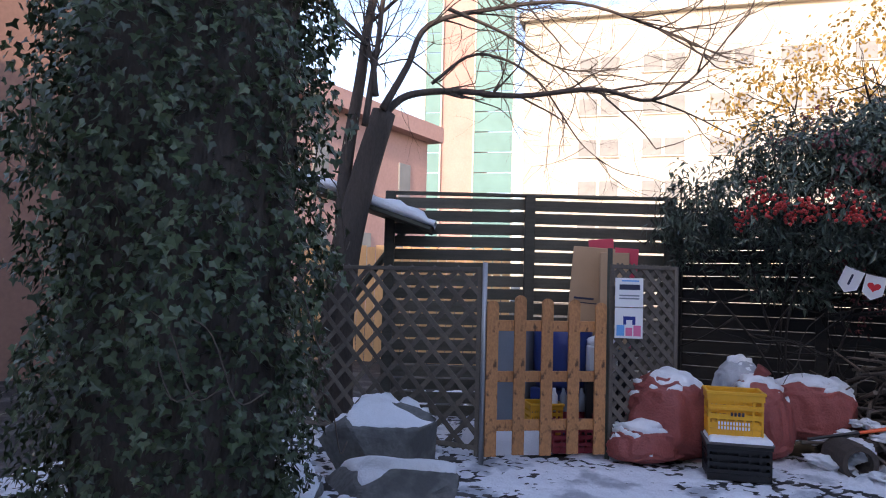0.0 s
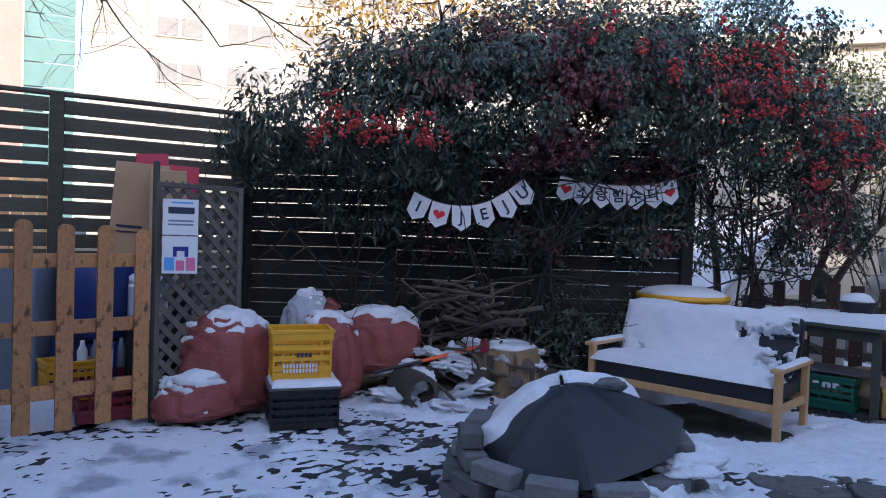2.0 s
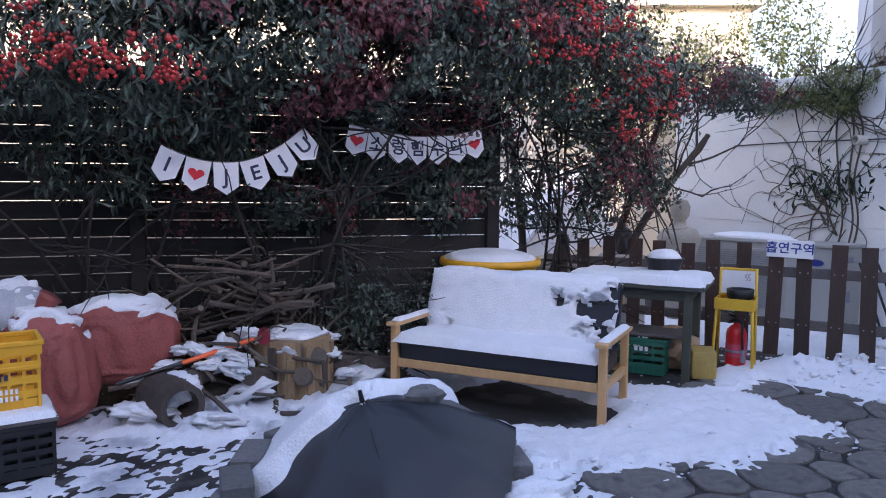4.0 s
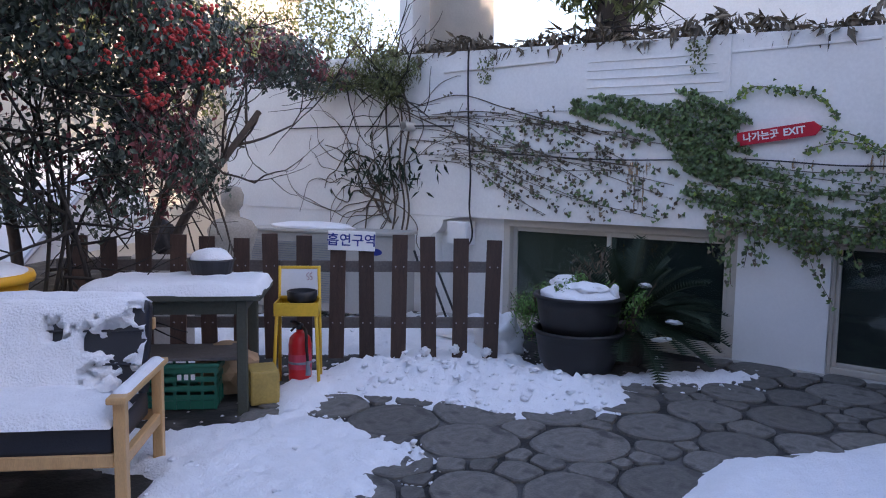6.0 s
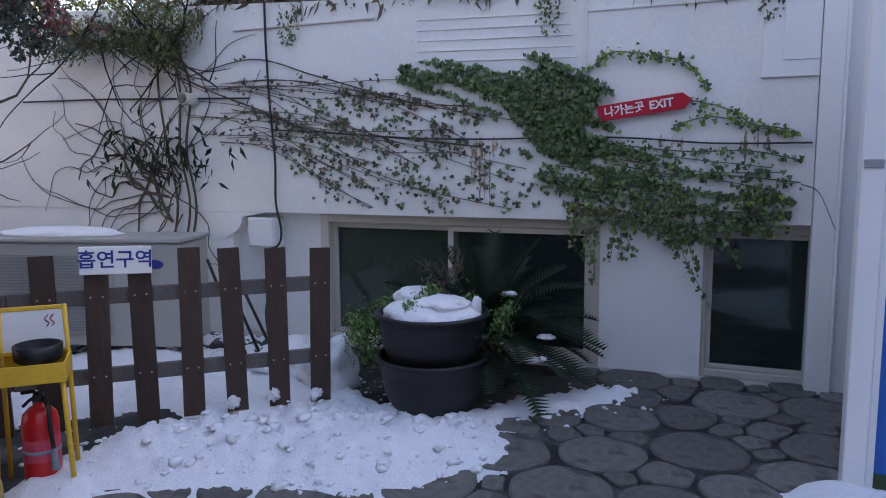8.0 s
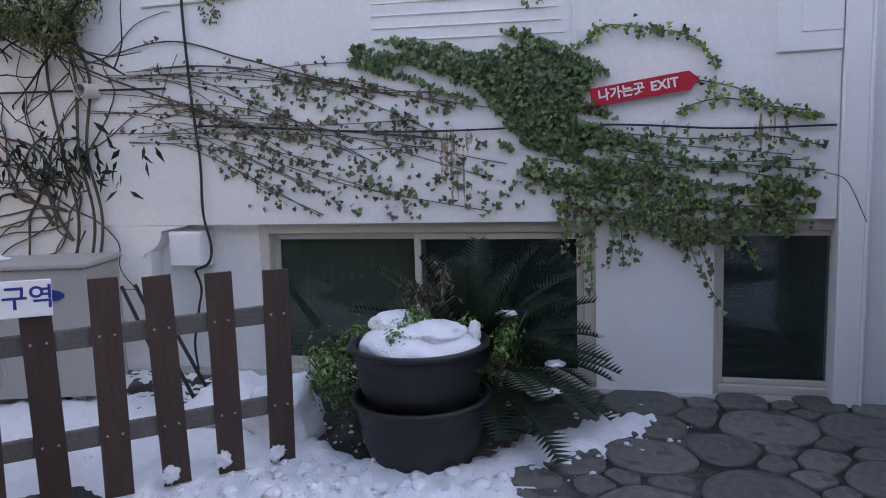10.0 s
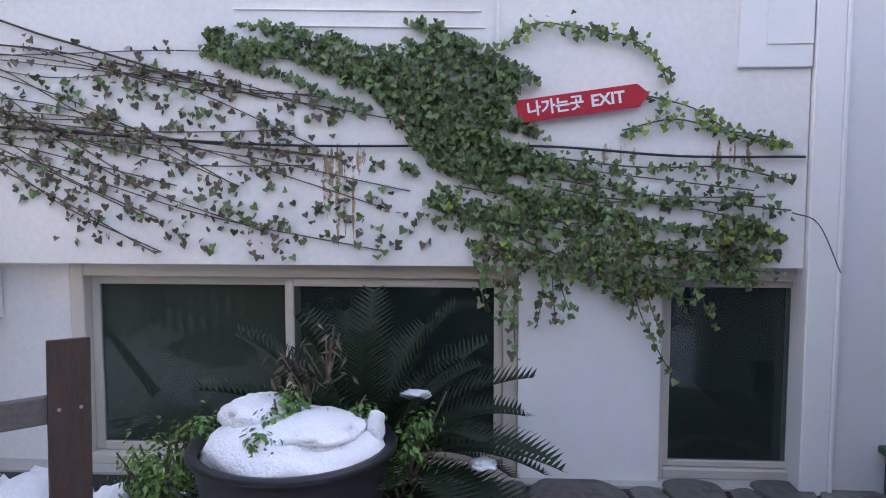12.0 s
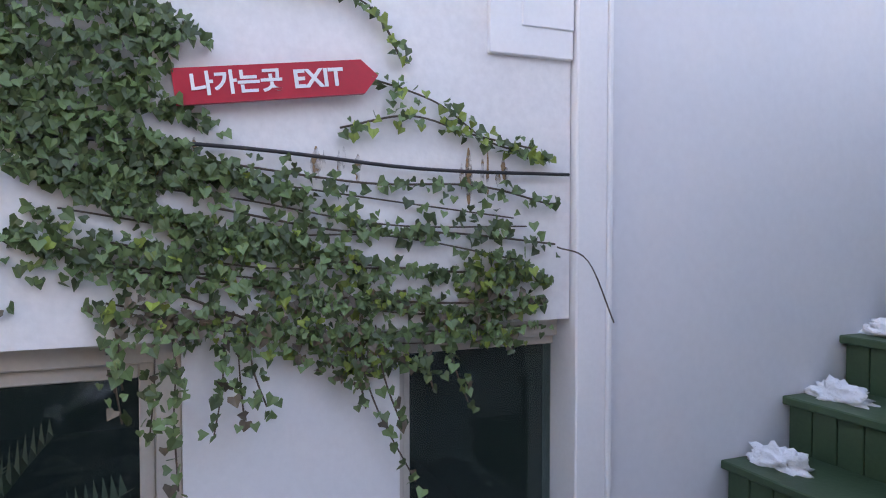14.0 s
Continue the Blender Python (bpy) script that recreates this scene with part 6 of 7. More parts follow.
def crate(name, m, w, d, h, mat, label, taper=0.9, bars=True):
    """Open plastic crate with ribbed, slotted walls."""
    c = thing(name, m, label, "crate")
    t = 0.012
    rows = 5
    for sx in (-1, 1):
        for (a, b, ax) in ((w, d, 0), (d, w, 1)):
            for r in range(rows):
                z0 = h * r / rows
                z1 = z0 + h / rows * (0.92 if r in (0, rows - 1) else 0.55)
                k = taper + (1 - taper) * (z0 + z1) / (2 * h)
                if ax == 0:
                    part("bar", box(-a / 2 * k, sx * b / 2 * k - t / 2, z0, a / 2 * k, sx * b / 2 * k + t / 2, z1), mat, c)
                else:
                    part("bar", box(sx * b / 2 * k - t / 2, -a / 2 * k, z0, sx * b / 2 * k + t / 2, a / 2 * k, z1), mat, c)
            nb = 7
            for q in range(nb):
                s = -0.5 + (q + 0.0) / (nb - 1)
                for r in range(1, 2):
                    k = (taper + 1) / 2
                    if ax == 0:
                        part("bar", box(s * a * k - 0.008, sx * b / 2 * k - t * 0.4, 0, s * a * k + 0.008, sx * b / 2 * k + t * 0.45, h * 0.95), mat, c)
                    else:
                        part("bar", box(sx * b / 2 * k - t * 0.4, s * a * k - 0.008, 0, sx * b / 2 * k + t * 0.45, s * a * k + 0.008, h * 0.95), mat, c)
    part("floor_panel", box(-w / 2 * taper, -d / 2 * taper, 0.0, w / 2 * taper, d / 2 * taper, 0.012), mat, c)
    rim = bmesh.new()
    for sx in (-1, 1):
        box(-w / 2 - 0.012, sx * d / 2 - 0.012, h - 0.025, w / 2 + 0.012, sx * d / 2 + 0.012, h, 0.004, bm=rim)
        box(sx * w / 2 - 0.012, -d / 2 + 0.013, h - 0.024, sx * w / 2 + 0.012, d / 2 - 0.013, h - 0.001, 0.004, bm=rim)
    part("rim", rim, mat, c)
    return c


gc = crate("green_crate", TB @ pose(-0.02, 0.0, 0.0), 0.52, 0.36, 0.29, GREENCRATE, "dark green slotted plastic crate under the table", 0.88)
for k, x in enumerate((0.02, 0.06, 0.1)):
    part("mark", box(x, -0.19, 0.19, x + 0.025, -0.1885, 0.225), PAPER, gc, "faded white mark")
yc = thing("yellow_canister", pose(5.02, 6.58, 0, 0, 0, -30), "yellowed ribbed plastic canister beside the table", "canister")
bm = box(-0.09, -0.12, 0, 0.09, 0.12, 0.22, 0.015, 2)
part("body", bm, OLDYELLOW, yc)
for k in range(3):
    part("rib", box(-0.094, -0.1 + 0.075 * k, 0.03, 0.094, -0.06 + 0.075 * k, 0.19, 0.004), OLDYELLOW, yc)
bx = thing("stone_block", pose(4.98, 6.9, 0, 0, 0, -40), "brownish rough block under the table", "block")
part("body", blob(0, 0, 0.17, 0.2, 0.16, 0.18, 0.2, 2, 3, 4.4, -0.17), CARD, bx)

# ---- yellow ash stand with extinguisher ----
YS = pose(5.42, 6.70, 0, 0, 0, -47)
ys = thing("ash_stand", YS, "yellow metal ashtray stand with a white back board", "ash stand")
for sx in (-1, 1):
    part("leg", tube([(sx * 0.155, -0.13, -0.02), (sx * 0.13, -0.10, 0.56)], 0.012, 8), YELLOWMETAL, ys, smooth=True)
    part("leg", tube([(sx * 0.145, 0.12, -0.02), (sx * 0.135, 0.09, 0.82)], 0.012, 8), YELLOWMETAL, ys, smooth=True)
bm = box(-0.145, -0.12, 0.50, 0.145, 0.11, 0.512)
for q in ((-0.15, -0.125, 0.15, -0.115), (-0.15, 0.105, 0.15, 0.115), (-0.15, -0.114, -0.14, 0.104), (0.14, -0.114, 0.15, 0.104)):
    box(q[0], q[1], 0.50, q[2], q[3], 0.59, 0.002, bm=bm)
part("tray", bm, YELLOWMETAL, ys)
for q in ((-0.14, 0.59, 0.14, 0.61), (-0.14, 0.80, 0.14, 0.82)):
    part("back_rail", box(q[0], 0.082, q[1], q[2], 0.1, q[3], 0.003), YELLOWMETAL, ys)
part("back_board", box(-0.128, 0.088, 0.61, 0.128, 0.095, 0.80), PAPER, ys, "white board with a smoke mark")
bm = bmesh.new()
for k in range(2):
    tube(smooth_path([(0.055 + 0.022 * k, 0.086, 0.72), (0.068 + 0.022 * k, 0.086, 0.735), (0.05 + 0.022 * k, 0.086, 0.755), (0.066 + 0.022 * k, 0.086, 0.775)], 4), 0.0025, 4, bm)
part("smoke_mark", bm, DKRED, ys)
at_ = thing("ash_bowl", YS @ pose(0.03, -0.02, 0.575), "black round ash bowl on the stand", "ashtray")
part("bowl", lathe([(0.075, 0), (0.1, 0.02), (0.105, 0.085), (0.095, 0.09), (0.085, 0.04), (0.001, 0.03)], 24), BLACK, at_, smooth=True)
fe = thing("fire_extinguisher", YS @ pose(0.01, 0.02, 0.01), "red fire extinguisher under the ash stand", "fire extinguisher")
part("cylinder", lathe([(0.07, -0.02), (0.078, 0.0), (0.08, 0.03), (0.08, 0.27), (0.072, 0.315), (0.045, 0.345), (0.026, 0.355), (0.026, 0.375)], 28), REDEXT, fe, smooth=True)
part("valve", box(-0.022, -0.03, 0.375, 0.022, 0.03, 0.41, 0.005), DARKMETAL, fe)
part("handle", tube([(0.0, 0.03, 0.40), (-0.02, -0.03, 0.43), (-0.05, -0.09, 0.445)], 0.009, 6), DARKMETAL, fe)
part("handle", tube([(0.0, 0.02, 0.395), (-0.03, -0.05, 0.395), (-0.05, -0.085, 0.38)], 0.008, 6), DARKMETAL, fe)
hz = part("hose", tube(smooth_path([(0.02, -0.02, 0.39), (0.05, -0.09, 0.37), (0.055, -0.1, 0.27), (0.062, -0.095, 0.17)], 6), 0.011, 8), BLACK, fe, smooth=True)
part("nozzle", tube([(0.062, -0.095, 0.17), (0.066, -0.095, 0.07)], [0.012, 0.02], 8), GREYBIN, hz)
part("label_band", lathe([(0.0805, 0.10), (0.0812, 0.105), (0.0812, 0.20), (0.0805, 0.205)], 28), PAPERRED, fe, "printed band")
part("strap", lathe([(0.0805, 0.135), (0.083, 0.14), (0.083, 0.15), (0.0805, 0.155)], 28), GREYBIN, fe)
# busts and figures behind the fence
st = link_bm("garden_bust", lathe([(0.17, -0.02), (0.17, 0.7), (0.22, 0.86), (0.24, 0.93), (0.18, 1.02), (0.07, 1.06), (0.065, 1.12), (0.1, 1.17), (0.11, 1.27), (0.08, 1.34), (0.001, 1.36)], 20), STATUE, smooth=True)
st.matrix_world = pose(6.35, 8.75, 0, 0, 0, 20)
tagged(st, "weathered pale stone garden bust behind the fence", "statue")
st = link_bm("garden_figure", blob(0, 0, 0.84, 0.09, 0.08, 0.16, 0.6, 2.5, 3, 7.7), STATUEDARK, smooth=True)
st.matrix_world = pose(5.35, 8.3, 0.1, 0, 0, 0)
tagged(st, "small dark garden figure on a block behind the fence", "statue")
bk = thing("stone_plinth", pose(5.35, 8.3, 0), "dark block holding the garden figure", "plinth")
part("body", box(-0.2, -0.15, -0.02, 0.2, 0.15, 0.80, 0.02), CONCRETE, bk)
tn = thing("white_tarp_tent", pose(6.6, 11.6, 0, 0, 0, 30), "white sheet stretched over a low frame", "tarp")
bm = bmesh.new()
v = [bm.verts.new(p) for p in ((-1.6, 0, 0.5), (0.2, 0, 1.75), (1.4, 0, 0.6), (-1.6, 2.4, 0.5), (0.2, 2.4, 1.75), (1.4, 2.4, 0.6))]
bm.faces.new((v[0], v[1], v[4], v[3])), bm.faces.new((v[1], v[2], v[5], v[4])), bm.faces.new((v[0], v[2], v[1]))
part("sheet", bm, TARP, tn)
part("pole", tube([(-1.6, -0.02, 0.5), (0.2, -0.02, 1.76)], 0.03, 8), STEEL, tn)
for x in (-1.55, 1.35):
    part("leg", tube([(x, 0.05, -0.05), (x, 0.05, 0.6)], 0.03, 8), STEEL, tn)

# ---- rocks ----
for (x, y, z, a, b, c, rz, seed) in ((-2.02, 4.5, 0.16, 0.56, 0.40, 0.34, 18, 1.2), (-1.66, 4.0, -0.02, 0.58, 0.36, 0.22, 20, 4.2), (-2.2, 3.6, 0.0, 0.45, 0.3, 0.16, -10, 7.2)):
    rock = blob(0, 0, 0, a, b, c, 0.25, 1.1, 5, seed, -c * 0.75)
    cut = np.random.default_rng(int(seed * 10))
    for _ in range(11):             # broken faces
        nrm = Vector(cut.normal(0, 1, 3)).normalized()
        lim = (0.62 + 0.16 * cut.random()) * math.sqrt((nrm.x * a) ** 2 + (nrm.y * b) ** 2 + (nrm.z * c) ** 2)
        for v in rock.verts:
            over = v.co.dot(nrm) - lim
            if over > 0:
                v.co -= nrm * over
    rk = link_bm("boulder", rock, ROCK)
    rk.matrix_world = pose(x, y, z, 0, -10, rz)
    tagged(rk, "angular dark grey boulder in the snow", "rock", "boulders")
    bpy.context.view_layer.update()
    drape(rk, 0.06, 0.74, seed, "snow lying on the boulder", 2.0, 0.06)

# ---- sacks, crates and box beside the gate ----
def sack(name, m, rx, ry, h, mat, label, seed, slump=0.2, neck=True):
    s = thing(name, m, label, "sack", "sacks")
    bm = bmesh.new()
    bmesh.ops.create_icosphere(bm, subdivisions=5, radius=1)
    for v in bm.verts:
        z = v.co.z
        k = (1 - 0.12 * z) * (1 + 0.12 * noise.noise(v.co * 1.6 + Vector((seed, 0, 0))))
        fold = 0.07 * math.sin(13 * v.co.z + 9 * noise.noise(v.co * 1.7 + Vector((seed, 1, 0)))) * (0.4 + abs(noise.noise(v.co * 2.5))) + 0.05 * noise.noise(v.co * 5 + Vector((seed, 2, 0))) + 0.025 * noise.noise(v.co * 13)
        sq = max(abs(z) ** 0.55, 0) * (1 if z > 0 else -1)
        v.co = Vector((v.co.x * rx * (k + fold) * (1.0 + 0.10 * (1 - z)), v.co.y * ry * (k + fold), h * 0.5 * (1 + sq * (1 + 0.06 * noise.noise(v.co * 3)))))
        v.co.x += slump * (v.co.z / h) ** 2 * rx
    part("bag", bm, mat, s, smooth=True)
    if neck:
        nb = bmesh.new()
        tube(smooth_path([(slump * rx, 0, h * 0.93), (slump * rx + 0.02, -0.02, h * 1.02), (slump * rx + 0.07, -0.03, h * 1.12)], 4), [0.05, 0.035, 0.03, 0.035, 0.045, 0.05, 0.055, 0.06, 0.07], 10, nb)
        part("tied_neck", nb, mat, s, smooth=True)
    drape(s.children[0], 0.03, 0.62, seed * 1.3, "snow on the sack", 5.0, 0.75)
    return s


sack("rubble_sack", pose(-0.22, 6.22, 0, 0, 0, 15), 0.33, 0.28, 0.74, SACK, "bulging red woven plastic sack", 1.0, -0.1, False)
sack("rubble_sack", pose(-0.38, 5.98, 0, 0, 0, 30), 0.29, 0.21, 0.33, SACK, "slumped red woven plastic sack", 3.0, 0.2, False)
sack("rubble_sack", pose(0.44, 6.7, 0, 0, 0, 0), 0.25, 0.25, 0.70, SACK, "tied red woven plastic sack", 5.0, -0.1)
sack("rubble_sack", pose(0.80, 7.1, 0.14, 0, 0, 10), 0.33, 0.26, 0.56, SACK, "red woven plastic sack capped with snow", 7.0, 0.1, False)
sack("rubble_sack", pose(0.22, 7.05, 0.1, 0, 0, 0), 0.22, 0.22, 0.72, SACKGREY, "grey plastic sack behind the red ones", 9.0, 0.0, False)
bb = crate("black_crate", pose(0.36, 5.98, 0.0, 0, 0, 17), 0.46, 0.36, 0.27, BLACK, "black plastic crate on the ground", 0.97)
part("inner_liner", box(-0.2, -0.15, 0.012, 0.2, 0.15, 0.24), BLACK, bb)
bd = thing("wooden_board", pose(0.36, 5.98, 0.27, 0, 0, 17), "worn board lying on the black crate", "board")
part("plank", box(-0.25, -0.2, 0, 0.25, 0.2, 0.028, 0.005), RAILWOOD, bd)
snow_slab("snow_layer", pose(0.37, 5.97, 0.296, 0, 0, 17), 0.24, 0.19, 0.045, "snow on the board", 31.0, edge=0.8)
yl = crate("yellow_crate", pose(0.33, 6.02, 0.31, 0, 0, 17), 0.42, 0.30, 0.36, YELLOW, "yellow stacking crate with white print", 0.86)
part("inner_crate", box(-0.175, -0.125, 0.015, 0.175, 0.125, 0.13), YELLOW, yl)
part("band", box(-0.2, -0.158, 0.215, 0.2, -0.146, 0.235, 0.003), YELLOW, yl)
for r, (zz_, cols) in enumerate(((0.17, 4), (0.10, 11), (0.065, 11))):
    for k in range(cols):
        x = -0.04 + k * 0.028 if cols == 4 else -0.13 + k * 0.022
        part("print", box(x, -0.1495, zz_, x + (0.018 if cols == 4 else 0.012), -0.147, zz_ + (0.03 if cols == 4 else 0.025)), INK if cols == 4 else PAPER, yl, "worn printed mark")

# ---- behind the gate ----
fb = thing("folded_carton", pose(-1.22, 6.9, 0, 0, 0, 14), "tall flattened brown carton standing upright", "carton")
b = part("panel", box(-0.27, -0.05, 0.0, 0.15, 0.05, 1.86, 0.006), CARD, fb)
b.rotation_euler = (radians(-2), radians(4), 0)
part("print", box(-0.22, -0.0565, 1.32, -0.02, -0.0515, 1.34), INK, b, "faint printed line")
part("print", box(-0.22, -0.0565, 1.28, 0.04, -0.0515, 1.29), INK, b, "faint printed line")
rb = thing("red_board", pose(-0.98, 7.02, 0, 0, 0, 14), "red board sticking out of the cartons", "board")
part("panel", box(-0.12, -0.02, 0.0, 0.12, 0.02, 1.86, 0.004), PAPERRED, rb).rotation_euler = (0, radians(4), 0)
part("flap", box(-0.12, -0.015, 1.80, 0.13, 0.015, 1.95, 0.004), PAPERRED, rb).rotation_euler = (0, radians(-4), 0)
cr2 = thing("carton", pose(-0.93, 6.88, 0.0, 0, 0, 20), "brown cardboard carton among the recycling", "carton")
part("box", box(-0.14, -0.12, 0.85, 0.14, 0.1, 1.8, 0.006), CARD, cr2)
part("base", box(-0.2, -0.15, -0.02, 0.2, 0.17, 0.85, 0.01), DARKMETAL, cr2, "dark stand under the carton")
bt = thing("blue_barrel", pose(-1.25, 6.35, 0), "dark blue plastic barrel behind the gate", "barrel")
part("body", lathe([(0.24, 0.5), (0.27, 0.55), (0.28, 0.8), (0.275, 1.06), (0.24, 1.1), (0.001, 1.11)], 28), BLUETUB, bt, smooth=True)
part("base", box(-0.24, -0.22, -0.02, 0.24, 0.22, 0.5, 0.01), BLUETUB, bt)
gb = thing("grey_bin", pose(-1.75, 6.25, 0), "grey plastic bin behind the gate", "bin")
part("body", box(-0.2, -0.2, -0.02, 0.2, 0.2, 1.05, 0.03, 2), GREYBIN, gb)
sn = link_bm("snow_mound", blob(0, 0, 0, 0.17, 0.13, 0.08, 0.25, 2, 3, 5.9, -0.05), SNOW, smooth=True)
sn.matrix_world = pose(-0.82, 6.3, 0.95)
tagged(sn, "snow on the goods behind the gate", "snow")
ww = thing("white_box", pose(-0.85, 6.28, 0.0, 0, 0, 30), "white box behind the gate", "box")
part("body", box(-0.13, -0.1, 0.66, 0.13, 0.1, 0.92, 0.01), PAPER, ww)
part("stand", box(-0.15, -0.1, -0.02, 0.15, 0.1, 0.655, 0.01), DARKMETAL, ww)
crate("red_crate", pose(-1.0, 5.95, 0.02, 0, 0, 40), 0.45, 0.33, 0.30, DKRED, "dark red plastic crate behind the gate", 0.92)
crate("yellow_basket", pose(-1.3, 6.0, 0.12, 0, 0, 40), 0.3, 0.25, 0.28, YELLOW, "yellow basket behind the gate", 0.9)
for k in range(4):
    cn = thing("bottle", pose(-1.2 + 0.07 * k, 6.02 + 0.05 * k, 0.32), "grey bottle in the basket", "bottle", "bottles")
    part("body", lathe([(0.03, 0), (0.034, 0.01), (0.034, 0.14), (0.015, 0.18), (0.014, 0.21), (0.001, 0.212)], 12), GREYBIN if k % 2 else PAPER, cn, smooth=True)
snow_slab("snow_layer", pose(-1.55, 5.75, 0.0, 0, 0, 40), 0.35, 0.3, 0.22, "drifted snow behind the gate", 41.0, edge=0.5)
# notice on the lattice
nt = thing("notice", Matrix.Translation((-0.475, 5.88, 1.28)) @ pose(0, 0, 0, 90, 0, 18), "two white printed notices on the lattice", "notice")
part("sheet", box(-0.125, 0.02, 0.0, 0.105, 0.265, 0.004), PAPER, nt)
part("sheet", box(-0.125, -0.245, 0.0, 0.105, 0.012, 0.004), PAPER, nt)
for k, (x0, x1, y, h, mt) in enumerate(((-0.07, 0.07, 0.235, 0.012, SKYINK), (-0.09, 0.08, 0.165, 0.045, INK), (-0.09, 0.075, 0.11, 0.012, GREYBIN), (-0.09, 0.075, 0.085, 0.012, GREYBIN), (-0.055, 0.045, -0.09, 0.03, BLUEINK), (-0.055, -0.03, -0.13, 0.04, BLUEINK), (0.02, 0.045, -0.13, 0.04, BLUEINK), (-0.11, -0.045, -0.225, 0.09, SKYINK), (-0.035, 0.02, -0.225, 0.07, PINKINK), (0.03, 0.09, -0.225, 0.09, PINKINK))):
    part("print", box(x0, y, 0.0035, x1, y + h, 0.0055), mt, nt)

# ---- woodpile, stump and mallet ----
rng = np.random.default_rng(44)
wp = thing("brushwood_pile", pose(1.6, 7.3, 0), "untidy heap of cut branches by the fence", "woodpile")
for k in range(290):
    L_ = 0.3 + 0.6 * rng.random()
    x, y = rng.normal(0.1, 0.42), rng.normal(0.05, 0.26)
    hmax = 0.92 * math.exp(-(x / 0.75) ** 2 - (y / 0.5) ** 2)
    z = 0.03 + hmax * rng.random()
    a, e = rng.random() * 6.28, rng.normal(0.12, 0.33)
    d = Vector((math.cos(a) * math.cos(e), math.sin(a) * math.cos(e), math.sin(e)))
    c = Vector((x, y, z))
    p0, p1 = c - d * L_ / 2, c + d * L_ / 2
    p0.z, p1.z = max(p0.z, 0.01), max(p1.z, 0.01)
    mid = (p0 + p1) / 2 + Vector(rng.normal(0, 0.04, 3))
    mid.z = max(mid.z, 0.02)
    r = 0.008 + 0.017 * rng.random() ** 2
    part("stick", tube(smooth_path([p0, mid, p1], 3), [r * (1 - 0.07 * i) for i in range(7)], 6), BRUSH, wp)
for k in range(16):
    a = rng.random() * 6.28
    x, y, z = rng.normal(0.3, 0.3), rng.normal(-0.3, 0.15), 0.06 + 0.25 * rng.random()
    d = Vector((math.cos(a), math.sin(a), rng.normal(0, 0.25))).normalized() * (0.13 + 0.1 * rng.random())
    part("log", tube([Vector((x, y, z)) - d, Vector((x, y, z)) + d], 0.035 + 0.035 * rng.random(), 9), BRUSH, wp)
for k, (x, y, z, a, b, c) in enumerate(((1.35, 6.95, 0.22, 0.10, 0.08, 0.035), (1.75, 7.0, 0.36, 0.12, 0.08, 0.03), (1.95, 7.1, 0.42, 0.12, 0.1, 0.03), (1.5, 7.0, 0.38, 0.11, 0.07, 0.03), (1.15, 6.7, 0.16, 0.16, 0.14, 0.09), (1.6, 6.75, 0.1, 0.1, 0.2, 0.06), (2.2, 7.15, 0.35, 0.1, 0.08, 0.03), (1.0, 6.6, 0.06, 0.2, 0.15, 0.06), (1.85, 6.9, 0.25, 0.06, 0.14, 0.03), (2.35, 7.0, 0.08, 0.2, 0.2, 0.07), (1.4, 6.45, 0.02, 0.22, 0.16, 0.05))):
    snow_on("snow_clump", pose(x, y, z, rng.normal(0, 10), rng.normal(0, 14), rng.random() * 180), a, b, c, k * 1.9, "snow caught on the branches", 0.6)
for k in range(22):
    x, y = rng.normal(1.5, 0.38), 6.75 + 0.3 * rng.random()
    z = 0.05 + 0.55 * math.exp(-((x - 1.6) / 0.7) ** 2) * (y - 6.6) * 2
    snow_on("snow_clump", pose(x, y, z, rng.normal(0, 10), rng.normal(0, 18), rng.random() * 180), 0.05 + 0.09 * rng.random(), 0.04 + 0.05 * rng.random(), 0.03, 20 + k * 1.3, "snow caught on the branches", 0.6)
hl = thing("hollow_log", pose(1.13, 6.62, 0.0, 0, 0, 25), "short dark hollow log under snow", "log")
bm = lathe([(0.14, -0.2), (0.15, 0.0), (0.14, 0.2), (0.10, 0.2), (0.10, -0.19)], 18)
bmesh.ops.transform(bm, verts=bm.verts, matrix=pose(0, 0, 0.12, 90, 0, 0))
part("body", bm, BARK, hl)
sm = thing("chopping_stump", pose(1.92, 7.05, 0), "split chopping stump with snow on top", "stump")
bm = bmesh.new()
bmesh.ops.create_cone(bm, cap_ends=True, segments=40, radius1=0.295, radius2=0.27, depth=0.42)
for v in bm.verts:
    a = math.atan2(v.co.y, v.co.x)
    k = 1 + 0.05 * noise.noise(Vector((math.cos(a) * 3, math.sin(a) * 3, 0))) + 0.03 * math.sin(13 * a)
    v.co.x, v.co.y, v.co.z = v.co.x * k, v.co.y * k, v.co.z + 0.19
part("body", bm, STUMPWOOD, sm)
for k in range(14):
    a = k * 0.449 + 0.1
    part("bark_slab", box(-0.03, -0.012, -0.02, 0.03, 0.012, 0.33 + 0.04 * math.sin(k * 3), 0.006), STUMPWOOD if k % 3 else BARK, sm).matrix_local = pose(0.285 * math.cos(a), 0.285 * math.sin(a), 0, 0, 0, math.degrees(a) + 90)
snow_on("snow_mound", pose(1.94, 7.08, 0.40), 0.24, 0.22, 0.06, 8.1, "snow on the stump", 0.25)
ml = thing("mallet", pose(1.72, 6.9, 0.41), "mallet with an orange and black handle", "mallet")
part("head", tube([(-0.005, -0.07, 0.02), (0.005, 0.06, 0.03)], 0.045, 10), DKRED, ml)
part("grip", tube([(-0.02, 0, 0.02), (-0.52, -0.12, -0.1)], 0.015, 8), ORANGE, ml, "orange handle")
part("shaft", tube([(-0.5, -0.116, -0.095), (-0.9, -0.2, -0.19)], 0.014, 8), BLACK, ml, "black handle end")

